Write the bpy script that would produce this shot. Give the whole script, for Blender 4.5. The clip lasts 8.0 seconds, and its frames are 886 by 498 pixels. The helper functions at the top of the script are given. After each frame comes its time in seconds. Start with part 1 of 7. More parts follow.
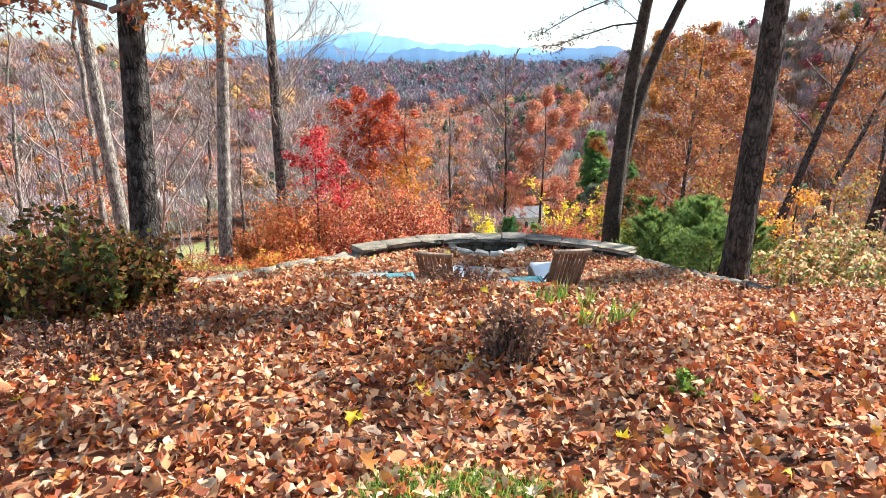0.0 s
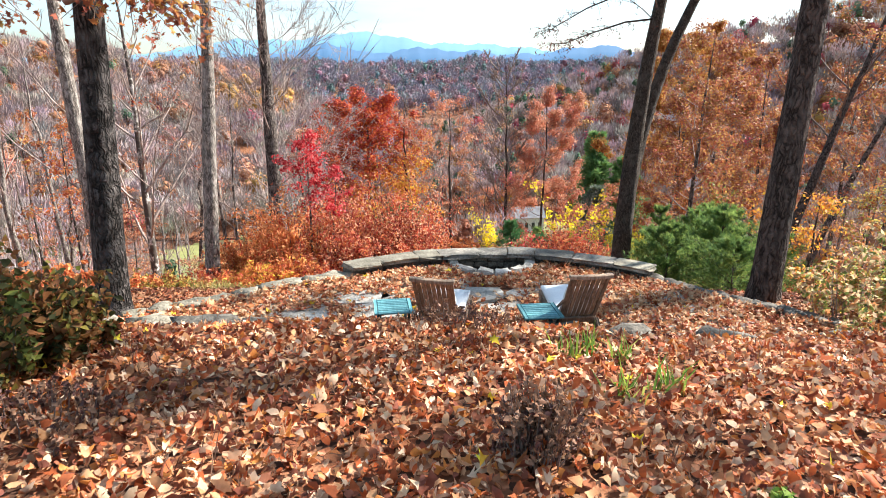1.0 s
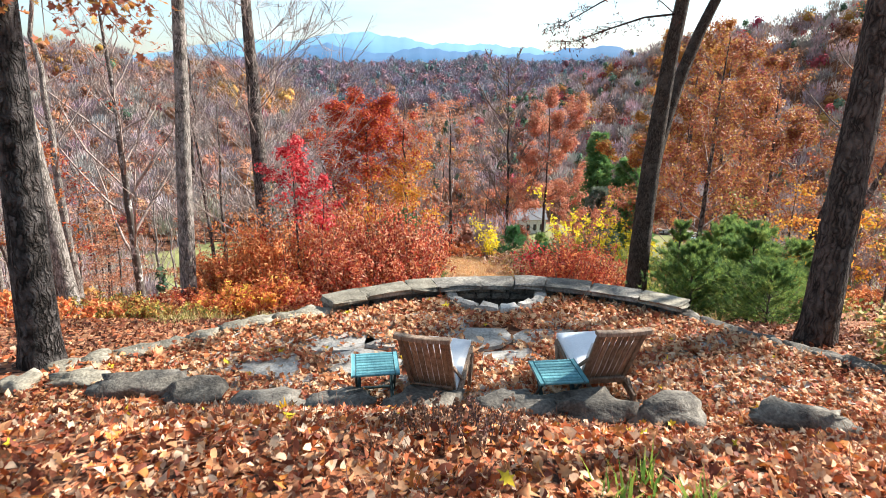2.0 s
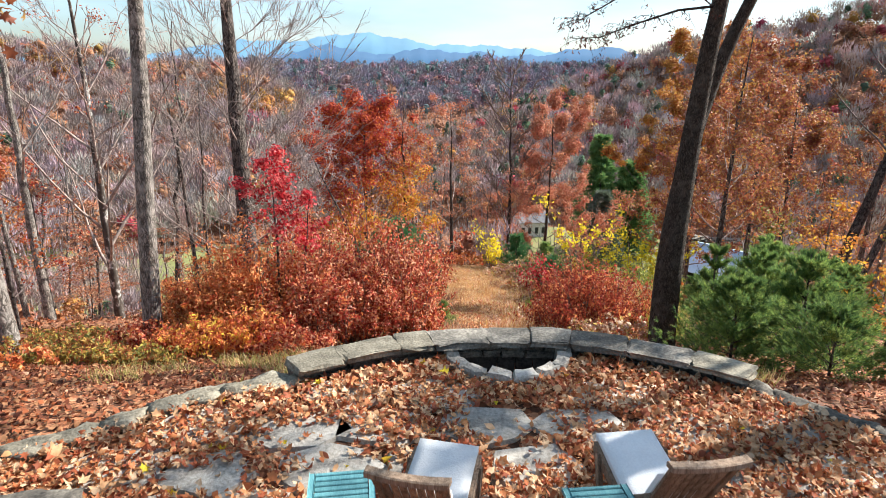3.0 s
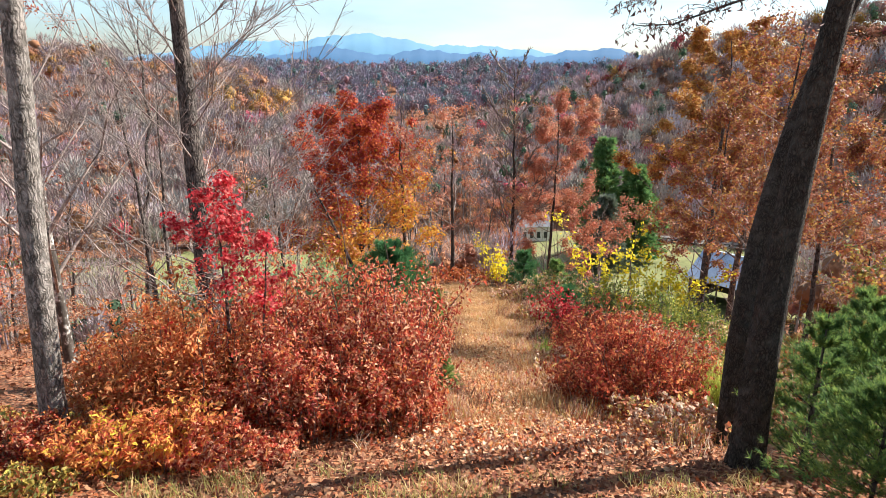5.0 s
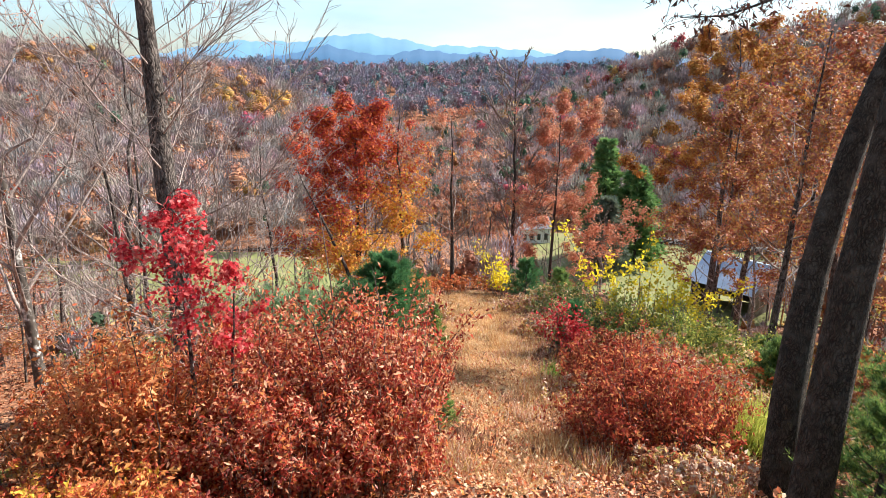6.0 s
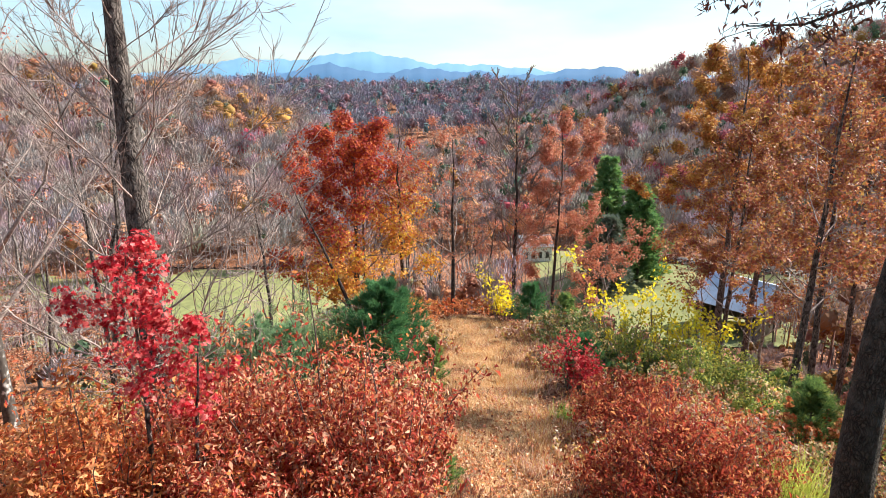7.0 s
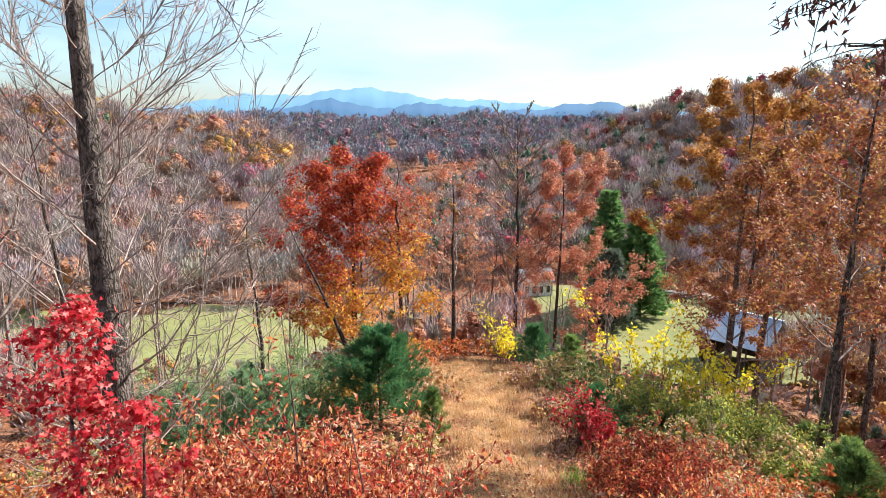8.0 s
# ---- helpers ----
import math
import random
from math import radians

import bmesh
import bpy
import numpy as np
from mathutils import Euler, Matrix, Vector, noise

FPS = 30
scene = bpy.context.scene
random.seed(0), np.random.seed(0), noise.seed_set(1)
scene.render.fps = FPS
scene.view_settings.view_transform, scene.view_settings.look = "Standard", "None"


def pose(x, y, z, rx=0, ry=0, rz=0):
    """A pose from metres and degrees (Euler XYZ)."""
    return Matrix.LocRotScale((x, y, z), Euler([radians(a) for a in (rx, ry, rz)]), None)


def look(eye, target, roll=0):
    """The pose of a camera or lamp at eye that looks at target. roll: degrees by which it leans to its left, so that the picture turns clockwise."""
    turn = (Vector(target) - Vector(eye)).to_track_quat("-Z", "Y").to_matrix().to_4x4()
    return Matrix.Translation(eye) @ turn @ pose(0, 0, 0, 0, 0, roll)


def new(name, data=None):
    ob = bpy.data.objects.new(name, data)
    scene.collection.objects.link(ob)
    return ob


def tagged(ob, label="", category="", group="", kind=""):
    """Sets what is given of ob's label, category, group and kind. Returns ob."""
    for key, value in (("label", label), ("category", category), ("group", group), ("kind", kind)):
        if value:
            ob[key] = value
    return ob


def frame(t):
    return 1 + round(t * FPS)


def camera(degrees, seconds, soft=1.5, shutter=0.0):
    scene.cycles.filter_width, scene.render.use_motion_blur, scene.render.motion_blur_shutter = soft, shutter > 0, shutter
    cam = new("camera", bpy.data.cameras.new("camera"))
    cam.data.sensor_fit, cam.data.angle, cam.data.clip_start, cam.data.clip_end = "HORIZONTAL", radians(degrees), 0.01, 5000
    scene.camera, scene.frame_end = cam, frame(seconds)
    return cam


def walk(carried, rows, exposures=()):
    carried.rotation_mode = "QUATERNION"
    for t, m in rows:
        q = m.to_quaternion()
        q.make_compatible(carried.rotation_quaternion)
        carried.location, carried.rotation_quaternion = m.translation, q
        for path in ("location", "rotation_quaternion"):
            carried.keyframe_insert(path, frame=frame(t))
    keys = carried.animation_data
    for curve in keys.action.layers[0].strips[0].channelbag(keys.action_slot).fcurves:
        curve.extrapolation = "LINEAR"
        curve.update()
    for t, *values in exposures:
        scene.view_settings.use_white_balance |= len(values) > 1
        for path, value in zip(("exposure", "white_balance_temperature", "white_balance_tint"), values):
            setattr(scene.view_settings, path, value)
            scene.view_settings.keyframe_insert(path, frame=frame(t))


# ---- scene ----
cam = camera(72.2, 8.0, 0.7, 0.15)
METRES, EYE, TILT, LEAN, TURN = 13.0, 3.4, -16.5, 0.0, 0.0
ROWS = [
    (0.0, 0.0, 0.0, 0.0, 0.0, -0.0, 0.0),
    (0.5, 0.0005, 0.0376, 0.0107, -0.01, -0.01, -0.02),
    (1.0, -0.0005, 0.0816, 0.0238, -0.02, -0.03, -0.02),
    (1.5, 0.0021, 0.1352, 0.0401, 0.02, -0.04, -0.04),
    (3.0, 0.0068, 0.3506, 0.1036, 0.14, 0.08, -0.26),
    (3.5, 0.0058, 0.4268, 0.1264, 0.15, 0.11, -0.24),
    (4.0, 0.0025, 0.4998, 0.1469, 0.12, 0.16, -0.28),
    (4.5, 0.0009, 0.5654, 0.1666, 0.13, 0.14, -0.36),
    (6.0, 0.0027, 0.7484, 0.2239, 0.06, 0.17, -0.32),
    (6.5, 0.0025, 0.805, 0.2414, 0.1, 0.64, -0.43),
    (7.0, 0.0013, 0.8551, 0.2585, 0.11, 1.72, -0.4),
    (7.5, 0.0005, 0.9081, 0.2752, 0.11, 3.26, -0.36),
    (8.0, 0.0001, 0.9563, 0.2911, 0.1, 4.81, -0.36),
]
walk(cam, [(t, pose(0, 0, EYE, TILT, LEAN, TURN) @ pose(METRES * x, METRES * y, METRES * z, 90 + pitch, roll, yaw)) for t, x, y, z, yaw, pitch, roll in ROWS], [(0.0, 1.71, 6250, 10), (1.5, 1.62, 6250, 10), (3.0, 1.32, 6250, 10), (3.5, 1.24, 6250, 10), (4.5, 1.3, 6250, 10), (6.0, 1.36, 6250, 10), (8.0, 1.37, 6250, 10)])

# ---- world and sun ----
SUN_AZ, SUN_EL = 65.0, 38.0          # degrees to the right of straight ahead, and up
world = bpy.data.worlds.new("sky")
scene.world = world
world.use_nodes = True
wn, wl = world.node_tree.nodes, world.node_tree.links
sky = wn.new("ShaderNodeTexSky")
sky.sky_type, sky.sun_disc = "NISHITA", False
sky.sun_elevation, sky.sun_rotation = radians(SUN_EL), radians(SUN_AZ)
sky.dust_density, sky.air_density, sky.ozone_density = 0.8, 1.0, 3.0
# thin high cloud
tc = wn.new("ShaderNodeTexCoord")
cmap = wn.new("ShaderNodeMapping")
cmap.inputs["Scale"].default_value = (1.0, 1.0, 3.5)
cn = wn.new("ShaderNodeTexNoise")
cn.inputs["Scale"].default_value, cn.inputs["Detail"].default_value = 1.6, 6
cr = wn.new("ShaderNodeValToRGB")
cr.color_ramp.elements[0].position, cr.color_ramp.elements[1].position = 0.35, 0.7
cmix = wn.new("ShaderNodeMix")
cmix.data_type = "RGBA"
wl.new(tc.outputs["Generated"], cmap.inputs["Vector"])
wl.new(cmap.outputs[0], cn.inputs["Vector"])
wl.new(cn.outputs["Fac"], cr.inputs["Fac"])
cm = wn.new("ShaderNodeMath")
cm.operation = "MULTIPLY"
cm.inputs[1].default_value = 0.34
wl.new(cr.outputs["Color"], cm.inputs[0])
wl.new(cm.outputs[0], cmix.inputs["Factor"])
hsv = wn.new("ShaderNodeHueSaturation")
hsv.inputs["Hue"].default_value, hsv.inputs["Saturation"].default_value = 0.48, 1.4
wl.new(sky.outputs[0], hsv.inputs["Color"])
wl.new(hsv.outputs[0], cmix.inputs["A"])
cmix.inputs["B"].default_value = (15.0, 15.4, 16.0, 1)
wl.new(cmix.outputs["Result"], wn["Background"].inputs["Color"])
wn["Background"].inputs["Strength"].default_value = 0.057
sun_data = bpy.data.lights.new("sun", "SUN")
sun_data.energy, sun_data.angle, sun_data.color = 5.0, radians(0.6), (1.0, 0.94, 0.84)
sun = new("sun", sun_data)
sdir = Vector((math.sin(radians(SUN_AZ)) * math.cos(radians(SUN_EL)), math.cos(radians(SUN_AZ)) * math.cos(radians(SUN_EL)), math.sin(radians(SUN_EL))))
sun.matrix_world = look(sdir * 50, (0, 0, 0))


# ---- materials ----
def ramp_fill(node, stops):
    els = node.color_ramp.elements
    while len(els) < len(stops):
        els.new(0.5)
    for e, (p, c) in zip(els, stops):
        e.position, e.color = p, (*c, 1)


def material(name):
    m = bpy.data.materials.new(name)
    m.use_nodes = True
    return m, m.node_tree.nodes, m.node_tree.links, m.node_tree.nodes["Principled BSDF"]


def even_stops(colors):
    n = len(colors)
    return [(i / n, c) for i, c in enumerate(colors)]


def leaf_material(name, colors, through_light=0.4, rough=0.55, mottled=0.35, tinted=False, patch=1.6, shared=0.5):
    """Leaves: a colour for each leaf, partly shared with its neighbours (patches of 1/patch metres), mottled, letting light through."""
    m, n, l, bsdf = material(name)
    geo = n.new("ShaderNodeNewGeometry")
    ramp = n.new("ShaderNodeValToRGB")
    ramp.color_ramp.interpolation = "CONSTANT"
    ramp_fill(ramp, even_stops(colors))
    spot = n.new("ShaderNodeTexNoise")
    spot.inputs["Scale"].default_value, spot.inputs["Detail"].default_value = patch, 2
    l.new(geo.outputs["Position"], spot.inputs["Vector"])
    wide = n.new("ShaderNodeMapRange")
    wide.inputs["From Min"].default_value, wide.inputs["From Max"].default_value = 0.3, 0.7
    l.new(spot.outputs["Fac"], wide.inputs["Value"])
    both = n.new("ShaderNodeMix")
    both.inputs["Factor"].default_value = shared
    l.new(geo.outputs["Random Per Island"], both.inputs["A"])
    l.new(wide.outputs[0], both.inputs["B"])
    l.new(both.outputs["Result"], ramp.inputs["Fac"])
    ns = n.new("ShaderNodeTexNoise")
    ns.inputs["Scale"].default_value, ns.inputs["Detail"].default_value = 28.0, 3
    l.new(geo.outputs["Position"], ns.inputs["Vector"])
    big = n.new("ShaderNodeTexNoise")
    big.inputs["Scale"].default_value = 0.9
    l.new(geo.outputs["Position"], big.inputs["Vector"])
    add = n.new("ShaderNodeMath")
    add.operation = "ADD"
    l.new(ns.outputs["Fac"], add.inputs[0])
    l.new(big.outputs["Fac"], add.inputs[1])
    mr = n.new("ShaderNodeMapRange")
    mr.inputs["From Min"].default_value, mr.inputs["From Max"].default_value = 0.6, 1.4
    mr.inputs["To Min"].default_value, mr.inputs["To Max"].default_value = 1 - mottled, 1 + mottled
    l.new(add.outputs[0], mr.inputs["Value"])
    mul = n.new("ShaderNodeMix")
    mul.data_type, mul.blend_type = "RGBA", "MULTIPLY"
    mul.inputs["Factor"].default_value = 1.0
    l.new(ramp.outputs["Color"], mul.inputs["A"])
    l.new(mr.outputs[0], mul.inputs["B"])
    if tinted:
        # one shade for each far tree
        tint = n.new("ShaderNodeAttribute")
        tint.attribute_name = "tint"
        again = n.new("ShaderNodeMix")
        again.data_type, again.blend_type = "RGBA", "MULTIPLY"
        again.inputs["Factor"].default_value = 1.0
        l.new(mul.outputs["Result"], again.inputs["A"])
        l.new(tint.outputs["Color"], again.inputs["B"])
        mul = again
    l.new(mul.outputs["Result"], bsdf.inputs["Base Color"])
    bsdf.inputs["Roughness"].default_value = rough
    bsdf.inputs["Specular IOR Level"].default_value = 0.2
    tr = n.new("ShaderNodeBsdfTranslucent")
    l.new(mul.outputs["Result"], tr.inputs["Color"])
    mix = n.new("ShaderNodeMixShader")
    mix.inputs["Fac"].default_value = through_light
    l.new(bsdf.outputs[0], mix.inputs[1])
    l.new(tr.outputs[0], mix.inputs[2])
    l.new(mix.outputs[0], n["Material Output"].inputs["Surface"])
    return m


def rough_material(name, dark, light, scale=6.0, rough=0.85, stretch=(1, 1, 1), bump=0.3, fine=40.0, third=None, metal=0.0):
    """Two tones mixed by a coarse and a fine noise, with relief."""
    m, n, l, bsdf = material(name)
    tco = n.new("ShaderNodeTexCoord")
    mp = n.new("ShaderNodeMapping")
    mp.inputs["Scale"].default_value = stretch
    l.new(tco.outputs["Object"], mp.inputs["Vector"])
    a = n.new("ShaderNodeTexNoise")
    a.inputs["Scale"].default_value, a.inputs["Detail"].default_value = scale, 5
    b = n.new("ShaderNodeTexNoise")
    b.inputs["Scale"].default_value, b.inputs["Detail"].default_value = fine, 4
    l.new(mp.outputs[0], a.inputs["Vector"])
    l.new(mp.outputs[0], b.inputs["Vector"])
    av = n.new("ShaderNodeMix")
    av.inputs["Factor"].default_value = 0.45
    l.new(a.outputs["Fac"], av.inputs["A"])
    l.new(b.outputs["Fac"], av.inputs["B"])
    ramp = n.new("ShaderNodeValToRGB")
    stops = [(0.36, dark), (0.62, light)]
    if third:
        stops = [(0.34, dark), (0.52, light), (0.68, third)]
    ramp_fill(ramp, stops)
    l.new(av.outputs["Result"], ramp.inputs["Fac"])
    oi = n.new("ShaderNodeObjectInfo")
    mr = n.new("ShaderNodeMapRange")
    mr.inputs["To Min"].default_value, mr.inputs["To Max"].default_value = 0.8, 1.2
    l.new(oi.outputs["Random"], mr.inputs["Value"])
    mul = n.new("ShaderNodeMix")
    mul.data_type, mul.blend_type = "RGBA", "MULTIPLY"
    mul.inputs["Factor"].default_value = 1.0
    l.new(ramp.outputs["Color"], mul.inputs["A"])
    l.new(mr.outputs[0], mul.inputs["B"])
    l.new(mul.outputs["Result"], bsdf.inputs["Base Color"])
    bsdf.inputs["Roughness"].default_value, bsdf.inputs["Metallic"].default_value = rough, metal
    bsdf.inputs["Specular IOR Level"].default_value = 0.25
    bp = n.new("ShaderNodeBump")
    bp.inputs["Strength"].default_value, bp.inputs["Distance"].default_value = bump, 0.03
    l.new(av.outputs["Result"], bp.inputs["Height"])
    l.new(bp.outputs[0], bsdf.inputs["Normal"])
    return m


def bark_material(name, furrow, plate, pale, width=14.0, tall=2.0, bump=1.0, shallow=0.0):
    """Bark: upright plates parted by dark furrows, with paler worn patches."""
    m, n, l, bsdf = material(name)
    tco = n.new("ShaderNodeTexCoord")
    bend = n.new("ShaderNodeTexNoise")
    bend.inputs["Scale"].default_value, bend.inputs["Detail"].default_value = 5.0, 6
    l.new(tco.outputs["Object"], bend.inputs["Vector"])
    warp = n.new("ShaderNodeMix")
    warp.data_type, warp.blend_type = "RGBA", "ADD"
    warp.inputs["Factor"].default_value = 0.22
    l.new(tco.outputs["Object"], warp.inputs["A"])
    l.new(bend.outputs["Color"], warp.inputs["B"])
    mp = n.new("ShaderNodeMapping")
    mp.inputs["Scale"].default_value = (width, width, tall)
    l.new(warp.outputs["Result"], mp.inputs["Vector"])
    cell = n.new("ShaderNodeTexVoronoi")
    cell.feature = "DISTANCE_TO_EDGE"
    cell.inputs["Scale"].default_value = 1.0
    l.new(mp.outputs[0], cell.inputs["Vector"])
    fine = n.new("ShaderNodeTexNoise")
    fine.inputs["Scale"].default_value, fine.inputs["Detail"].default_value = 3.0, 5
    l.new(mp.outputs[0], fine.inputs["Vector"])
    mul = n.new("ShaderNodeMath")
    mul.operation = "MULTIPLY"
    edge = n.new("ShaderNodeMapRange")
    edge.inputs["From Max"].default_value = 0.28
    edge.inputs["To Min"].default_value = shallow
    l.new(cell.outputs["Distance"], edge.inputs["Value"])
    l.new(edge.outputs[0], mul.inputs[0])
    tone = n.new("ShaderNodeMapRange")
    tone.inputs["From Min"].default_value, tone.inputs["From Max"].default_value = 0.3, 0.7
    tone.inputs["To Min"].default_value = 0.35
    l.new(fine.outputs["Fac"], tone.inputs["Value"])
    l.new(tone.outputs[0], mul.inputs[1])
    ramp = n.new("ShaderNodeValToRGB")
    ramp_fill(ramp, [(0.05, furrow), (0.45, plate), (0.95, pale)])
    l.new(mul.outputs[0], ramp.inputs["Fac"])
    # blotches of lichen
    blot = n.new("ShaderNodeTexNoise")
    blot.inputs["Scale"].default_value, blot.inputs["Detail"].default_value = 5.5, 5
    l.new(tco.outputs["Object"], blot.inputs["Vector"])
    worn = n.new("ShaderNodeMapRange")
    worn.inputs["From Min"].default_value, worn.inputs["From Max"].default_value = 0.45, 0.75
    worn.inputs["To Max"].default_value = 0.75
    l.new(blot.outputs["Fac"], worn.inputs["Value"])
    cover = n.new("ShaderNodeMix")
    cover.data_type = "RGBA"
    l.new(worn.outputs[0], cover.inputs["Factor"])
    l.new(ramp.outputs["Color"], cover.inputs["A"])
    cover.inputs["B"].default_value = (pale[0], pale[1], pale[2], 1)
    l.new(cover.outputs["Result"], bsdf.inputs["Base Color"])
    bsdf.inputs["Roughness"].default_value, bsdf.inputs["Specular IOR Level"].default_value = 0.9, 0.2
    bp = n.new("ShaderNodeBump")
    bp.inputs["Strength"].default_value, bp.inputs["Distance"].default_value = bump, 0.04
    l.new(mul.outputs[0], bp.inputs["Height"])
    l.new(bp.outputs[0], bsdf.inputs["Normal"])
    return m


def litter_ground(name, colors):
    """Ground under a thin cover of small pressed leaves, each leaf a tone of its own, with drifts."""
    m, n, l, bsdf = material(name)
    geo = n.new("ShaderNodeNewGeometry")
    bend = n.new("ShaderNodeTexNoise")
    bend.inputs["Scale"].default_value, bend.inputs["Detail"].default_value = 9.0, 3
    l.new(geo.outputs["Position"], bend.inputs["Vector"])
    warp = n.new("ShaderNodeMix")
    warp.data_type, warp.blend_type = "RGBA", "ADD"
    warp.inputs["Factor"].default_value = 0.12
    l.new(geo.outputs["Position"], warp.inputs["A"])
    l.new(bend.outputs["Color"], warp.inputs["B"])
    cell = n.new("ShaderNodeTexVoronoi")
    cell.inputs["Scale"].default_value = 13.0
    l.new(warp.outputs["Result"], cell.inputs["Vector"])
    drift = n.new("ShaderNodeTexNoise")
    drift.inputs["Scale"].default_value, drift.inputs["Detail"].default_value = 0.5, 4
    l.new(geo.outputs["Position"], drift.inputs["Vector"])
    pick = n.new("ShaderNodeMix")
    pick.inputs["Factor"].default_value = 0.4
    sep = n.new("ShaderNodeSeparateColor")
    l.new(cell.outputs["Color"], sep.inputs[0])
    l.new(sep.outputs[0], pick.inputs["A"])
    l.new(drift.outputs["Fac"], pick.inputs["B"])
    ramp = n.new("ShaderNodeValToRGB")
    ramp.color_ramp.interpolation = "CONSTANT"
    ramp_fill(ramp, even_stops(colors))
    l.new(pick.outputs["Result"], ramp.inputs["Fac"])
    l.new(ramp.outputs["Color"], bsdf.inputs["Base Color"])
    bsdf.inputs["Roughness"].default_value, bsdf.inputs["Specular IOR Level"].default_value = 0.9, 0.2
    bp = n.new("ShaderNodeBump")
    bp.inputs["Strength"].default_value, bp.inputs["Distance"].default_value = 0.8, 0.03
    l.new(cell.outputs["Distance"], bp.inputs["Height"])
    l.new(bp.outputs[0], bsdf.inputs["Normal"])
    return m


RUST, TAN = (0.42, 0.1, 0.03), (0.58, 0.27, 0.12)
GOLD, SCARLET = (0.68, 0.42, 0.03), (0.48, 0.025, 0.02)
M_LITTER = leaf_material("fallen_leaves", [(0.763, 0.592, 0.387), (0.127, 0.0459, 0.027), (0.724, 0.51, 0.306), (0.157, 0.051, 0.0315), (0.427, 0.119, 0.045), (0.531, 0.27, 0.124), (0.341, 0.141, 0.0675), (0.664, 0.454, 0.293), (0.228, 0.0649, 0.0338), RUST, (0.588, 0.313, 0.158), (0.531, 0.195, 0.045), (0.19, 0.0541, 0.0293), (0.285, 0.0919, 0.045), TAN, (0.626, 0.432, 0.281), RUST, (0.513, 0.303, 0.18), (0.436, 0.151, 0.0563), (0.646, 0.487, 0.338), (0.285, 0.0973, 0.045), (0.38, 0.141, 0.0788)], 0.2, 0.65, patch=2.0, shared=0.3)
# paler litter for the patio, with the sunlight there put into its colours
M_LITTER_SUNLIT = leaf_material("sunlit_fallen_leaves", [(0.563, 0.31, 0.161), (0.654, 0.431, 0.258), (0.454, 0.147, 0.0563), (0.599, 0.345, 0.177), (0.272, 0.0775, 0.0362), (0.544, 0.258, 0.113), (0.69, 0.483, 0.306), (0.381, 0.103, 0.0443), (0.617, 0.379, 0.209), (0.499, 0.189, 0.0721), (0.327, 0.095, 0.0483), (0.635, 0.404, 0.225)], 0.3, 0.6, patch=1.2, shared=0.3)
# darker litter: the shade on the slope below the wall is in its colours
M_LITTER_FAR = leaf_material("fallen_leaves_shaded", [(0.22, 0.09, 0.042), (0.36, 0.17, 0.08), (0.3, 0.085, 0.03), (0.15, 0.045, 0.022), (0.3, 0.15, 0.075), (0.2, 0.085, 0.045), (0.13, 0.045, 0.025), (0.48, 0.29, 0.18)], 0.15, 0.7)
M_YELLOW_LITTER = leaf_material("fallen_yellow_leaves", [GOLD, (0.8, 0.6, 0.04), (0.7, 0.35, 0.03)], 0.25)
M_BEECH = leaf_material("rust_red_leaves", [(0.442, 0.0895, 0.0473), (0.572, 0.167, 0.0768), (0.286, 0.0417, 0.0296), (0.683, 0.309, 0.165), (0.507, 0.101, 0.0532), (0.749, 0.427, 0.26), (0.21, 0.0298, 0.0237), (0.617, 0.238, 0.0768), (0.474, 0.0713, 0.0414), (0.397, 0.0713, 0.0473), (0.706, 0.38, 0.225), (0.352, 0.0945, 0.0592), (0.683, 0.309, 0.095)], 0.48, 0.45, shared=0.4)
M_BEECH_DRY = leaf_material("dry_beech_leaves", [(0.36, 0.14, 0.07), (0.46, 0.22, 0.12), (0.28, 0.1, 0.055), (0.52, 0.3, 0.18), (0.4, 0.12, 0.06), (0.22, 0.09, 0.05)], 0.42, 0.55, shared=0.4)
M_REDLEAF = leaf_material("dark_red_leaves", [(0.412, 0.0595, 0.0367), (0.268, 0.0418, 0.0275), (0.515, 0.131, 0.0643), (0.35, 0.0595, 0.0321), (0.206, 0.0356, 0.0257), (0.598, 0.262, 0.101), (0.453, 0.0952, 0.0459), (0.309, 0.119, 0.0459)], 0.48, 0.45, shared=0.4)
M_BEECH_OR = leaf_material("orange_leaves", [(0.707, 0.271, 0.0742), (0.585, 0.161, 0.0619), (0.756, 0.371, 0.161), (0.608, 0.247, 0.0742), (0.439, 0.0989, 0.0371), (0.608, 0.247, 0.099), (0.608, 0.148, 0.0496), SCARLET], 0.45)
M_RED = leaf_material("scarlet_leaves", [(0.56, 0.025, 0.04), (0.62, 0.06, 0.07), (0.4, 0.02, 0.03), (0.68, 0.14, 0.13), (0.5, 0.03, 0.04), (0.7, 0.24, 0.2)], 0.5, 0.4)
M_ORANGETREE = leaf_material("russet_crown_leaves", [(0.458, 0.0739, 0.0296), (0.378, 0.0462, 0.0296), (0.526, 0.121, 0.0296), (0.309, 0.037, 0.0296), (0.48, 0.0923, 0.0296)], 0.42, patch=0.6)
M_GOLDTREE = leaf_material("golden_leaves", [(0.72, 0.46, 0.05), (0.6, 0.24, 0.05), (0.66, 0.36, 0.05)], 0.42, patch=0.6)
M_OAK = leaf_material("brown_orange_oak_leaves", [(0.338, 0.134, 0.0524), (0.414, 0.205, 0.0591), (0.32, 0.102, 0.046), (0.254, 0.0924, 0.0591), (0.442, 0.257, 0.0722), (0.301, 0.113, 0.0656), (0.395, 0.154, 0.0524), (0.263, 0.0668, 0.0394), (0.32, 0.0882, 0.046), (0.187, 0.0617, 0.0394)], 0.42, patch=0.6)
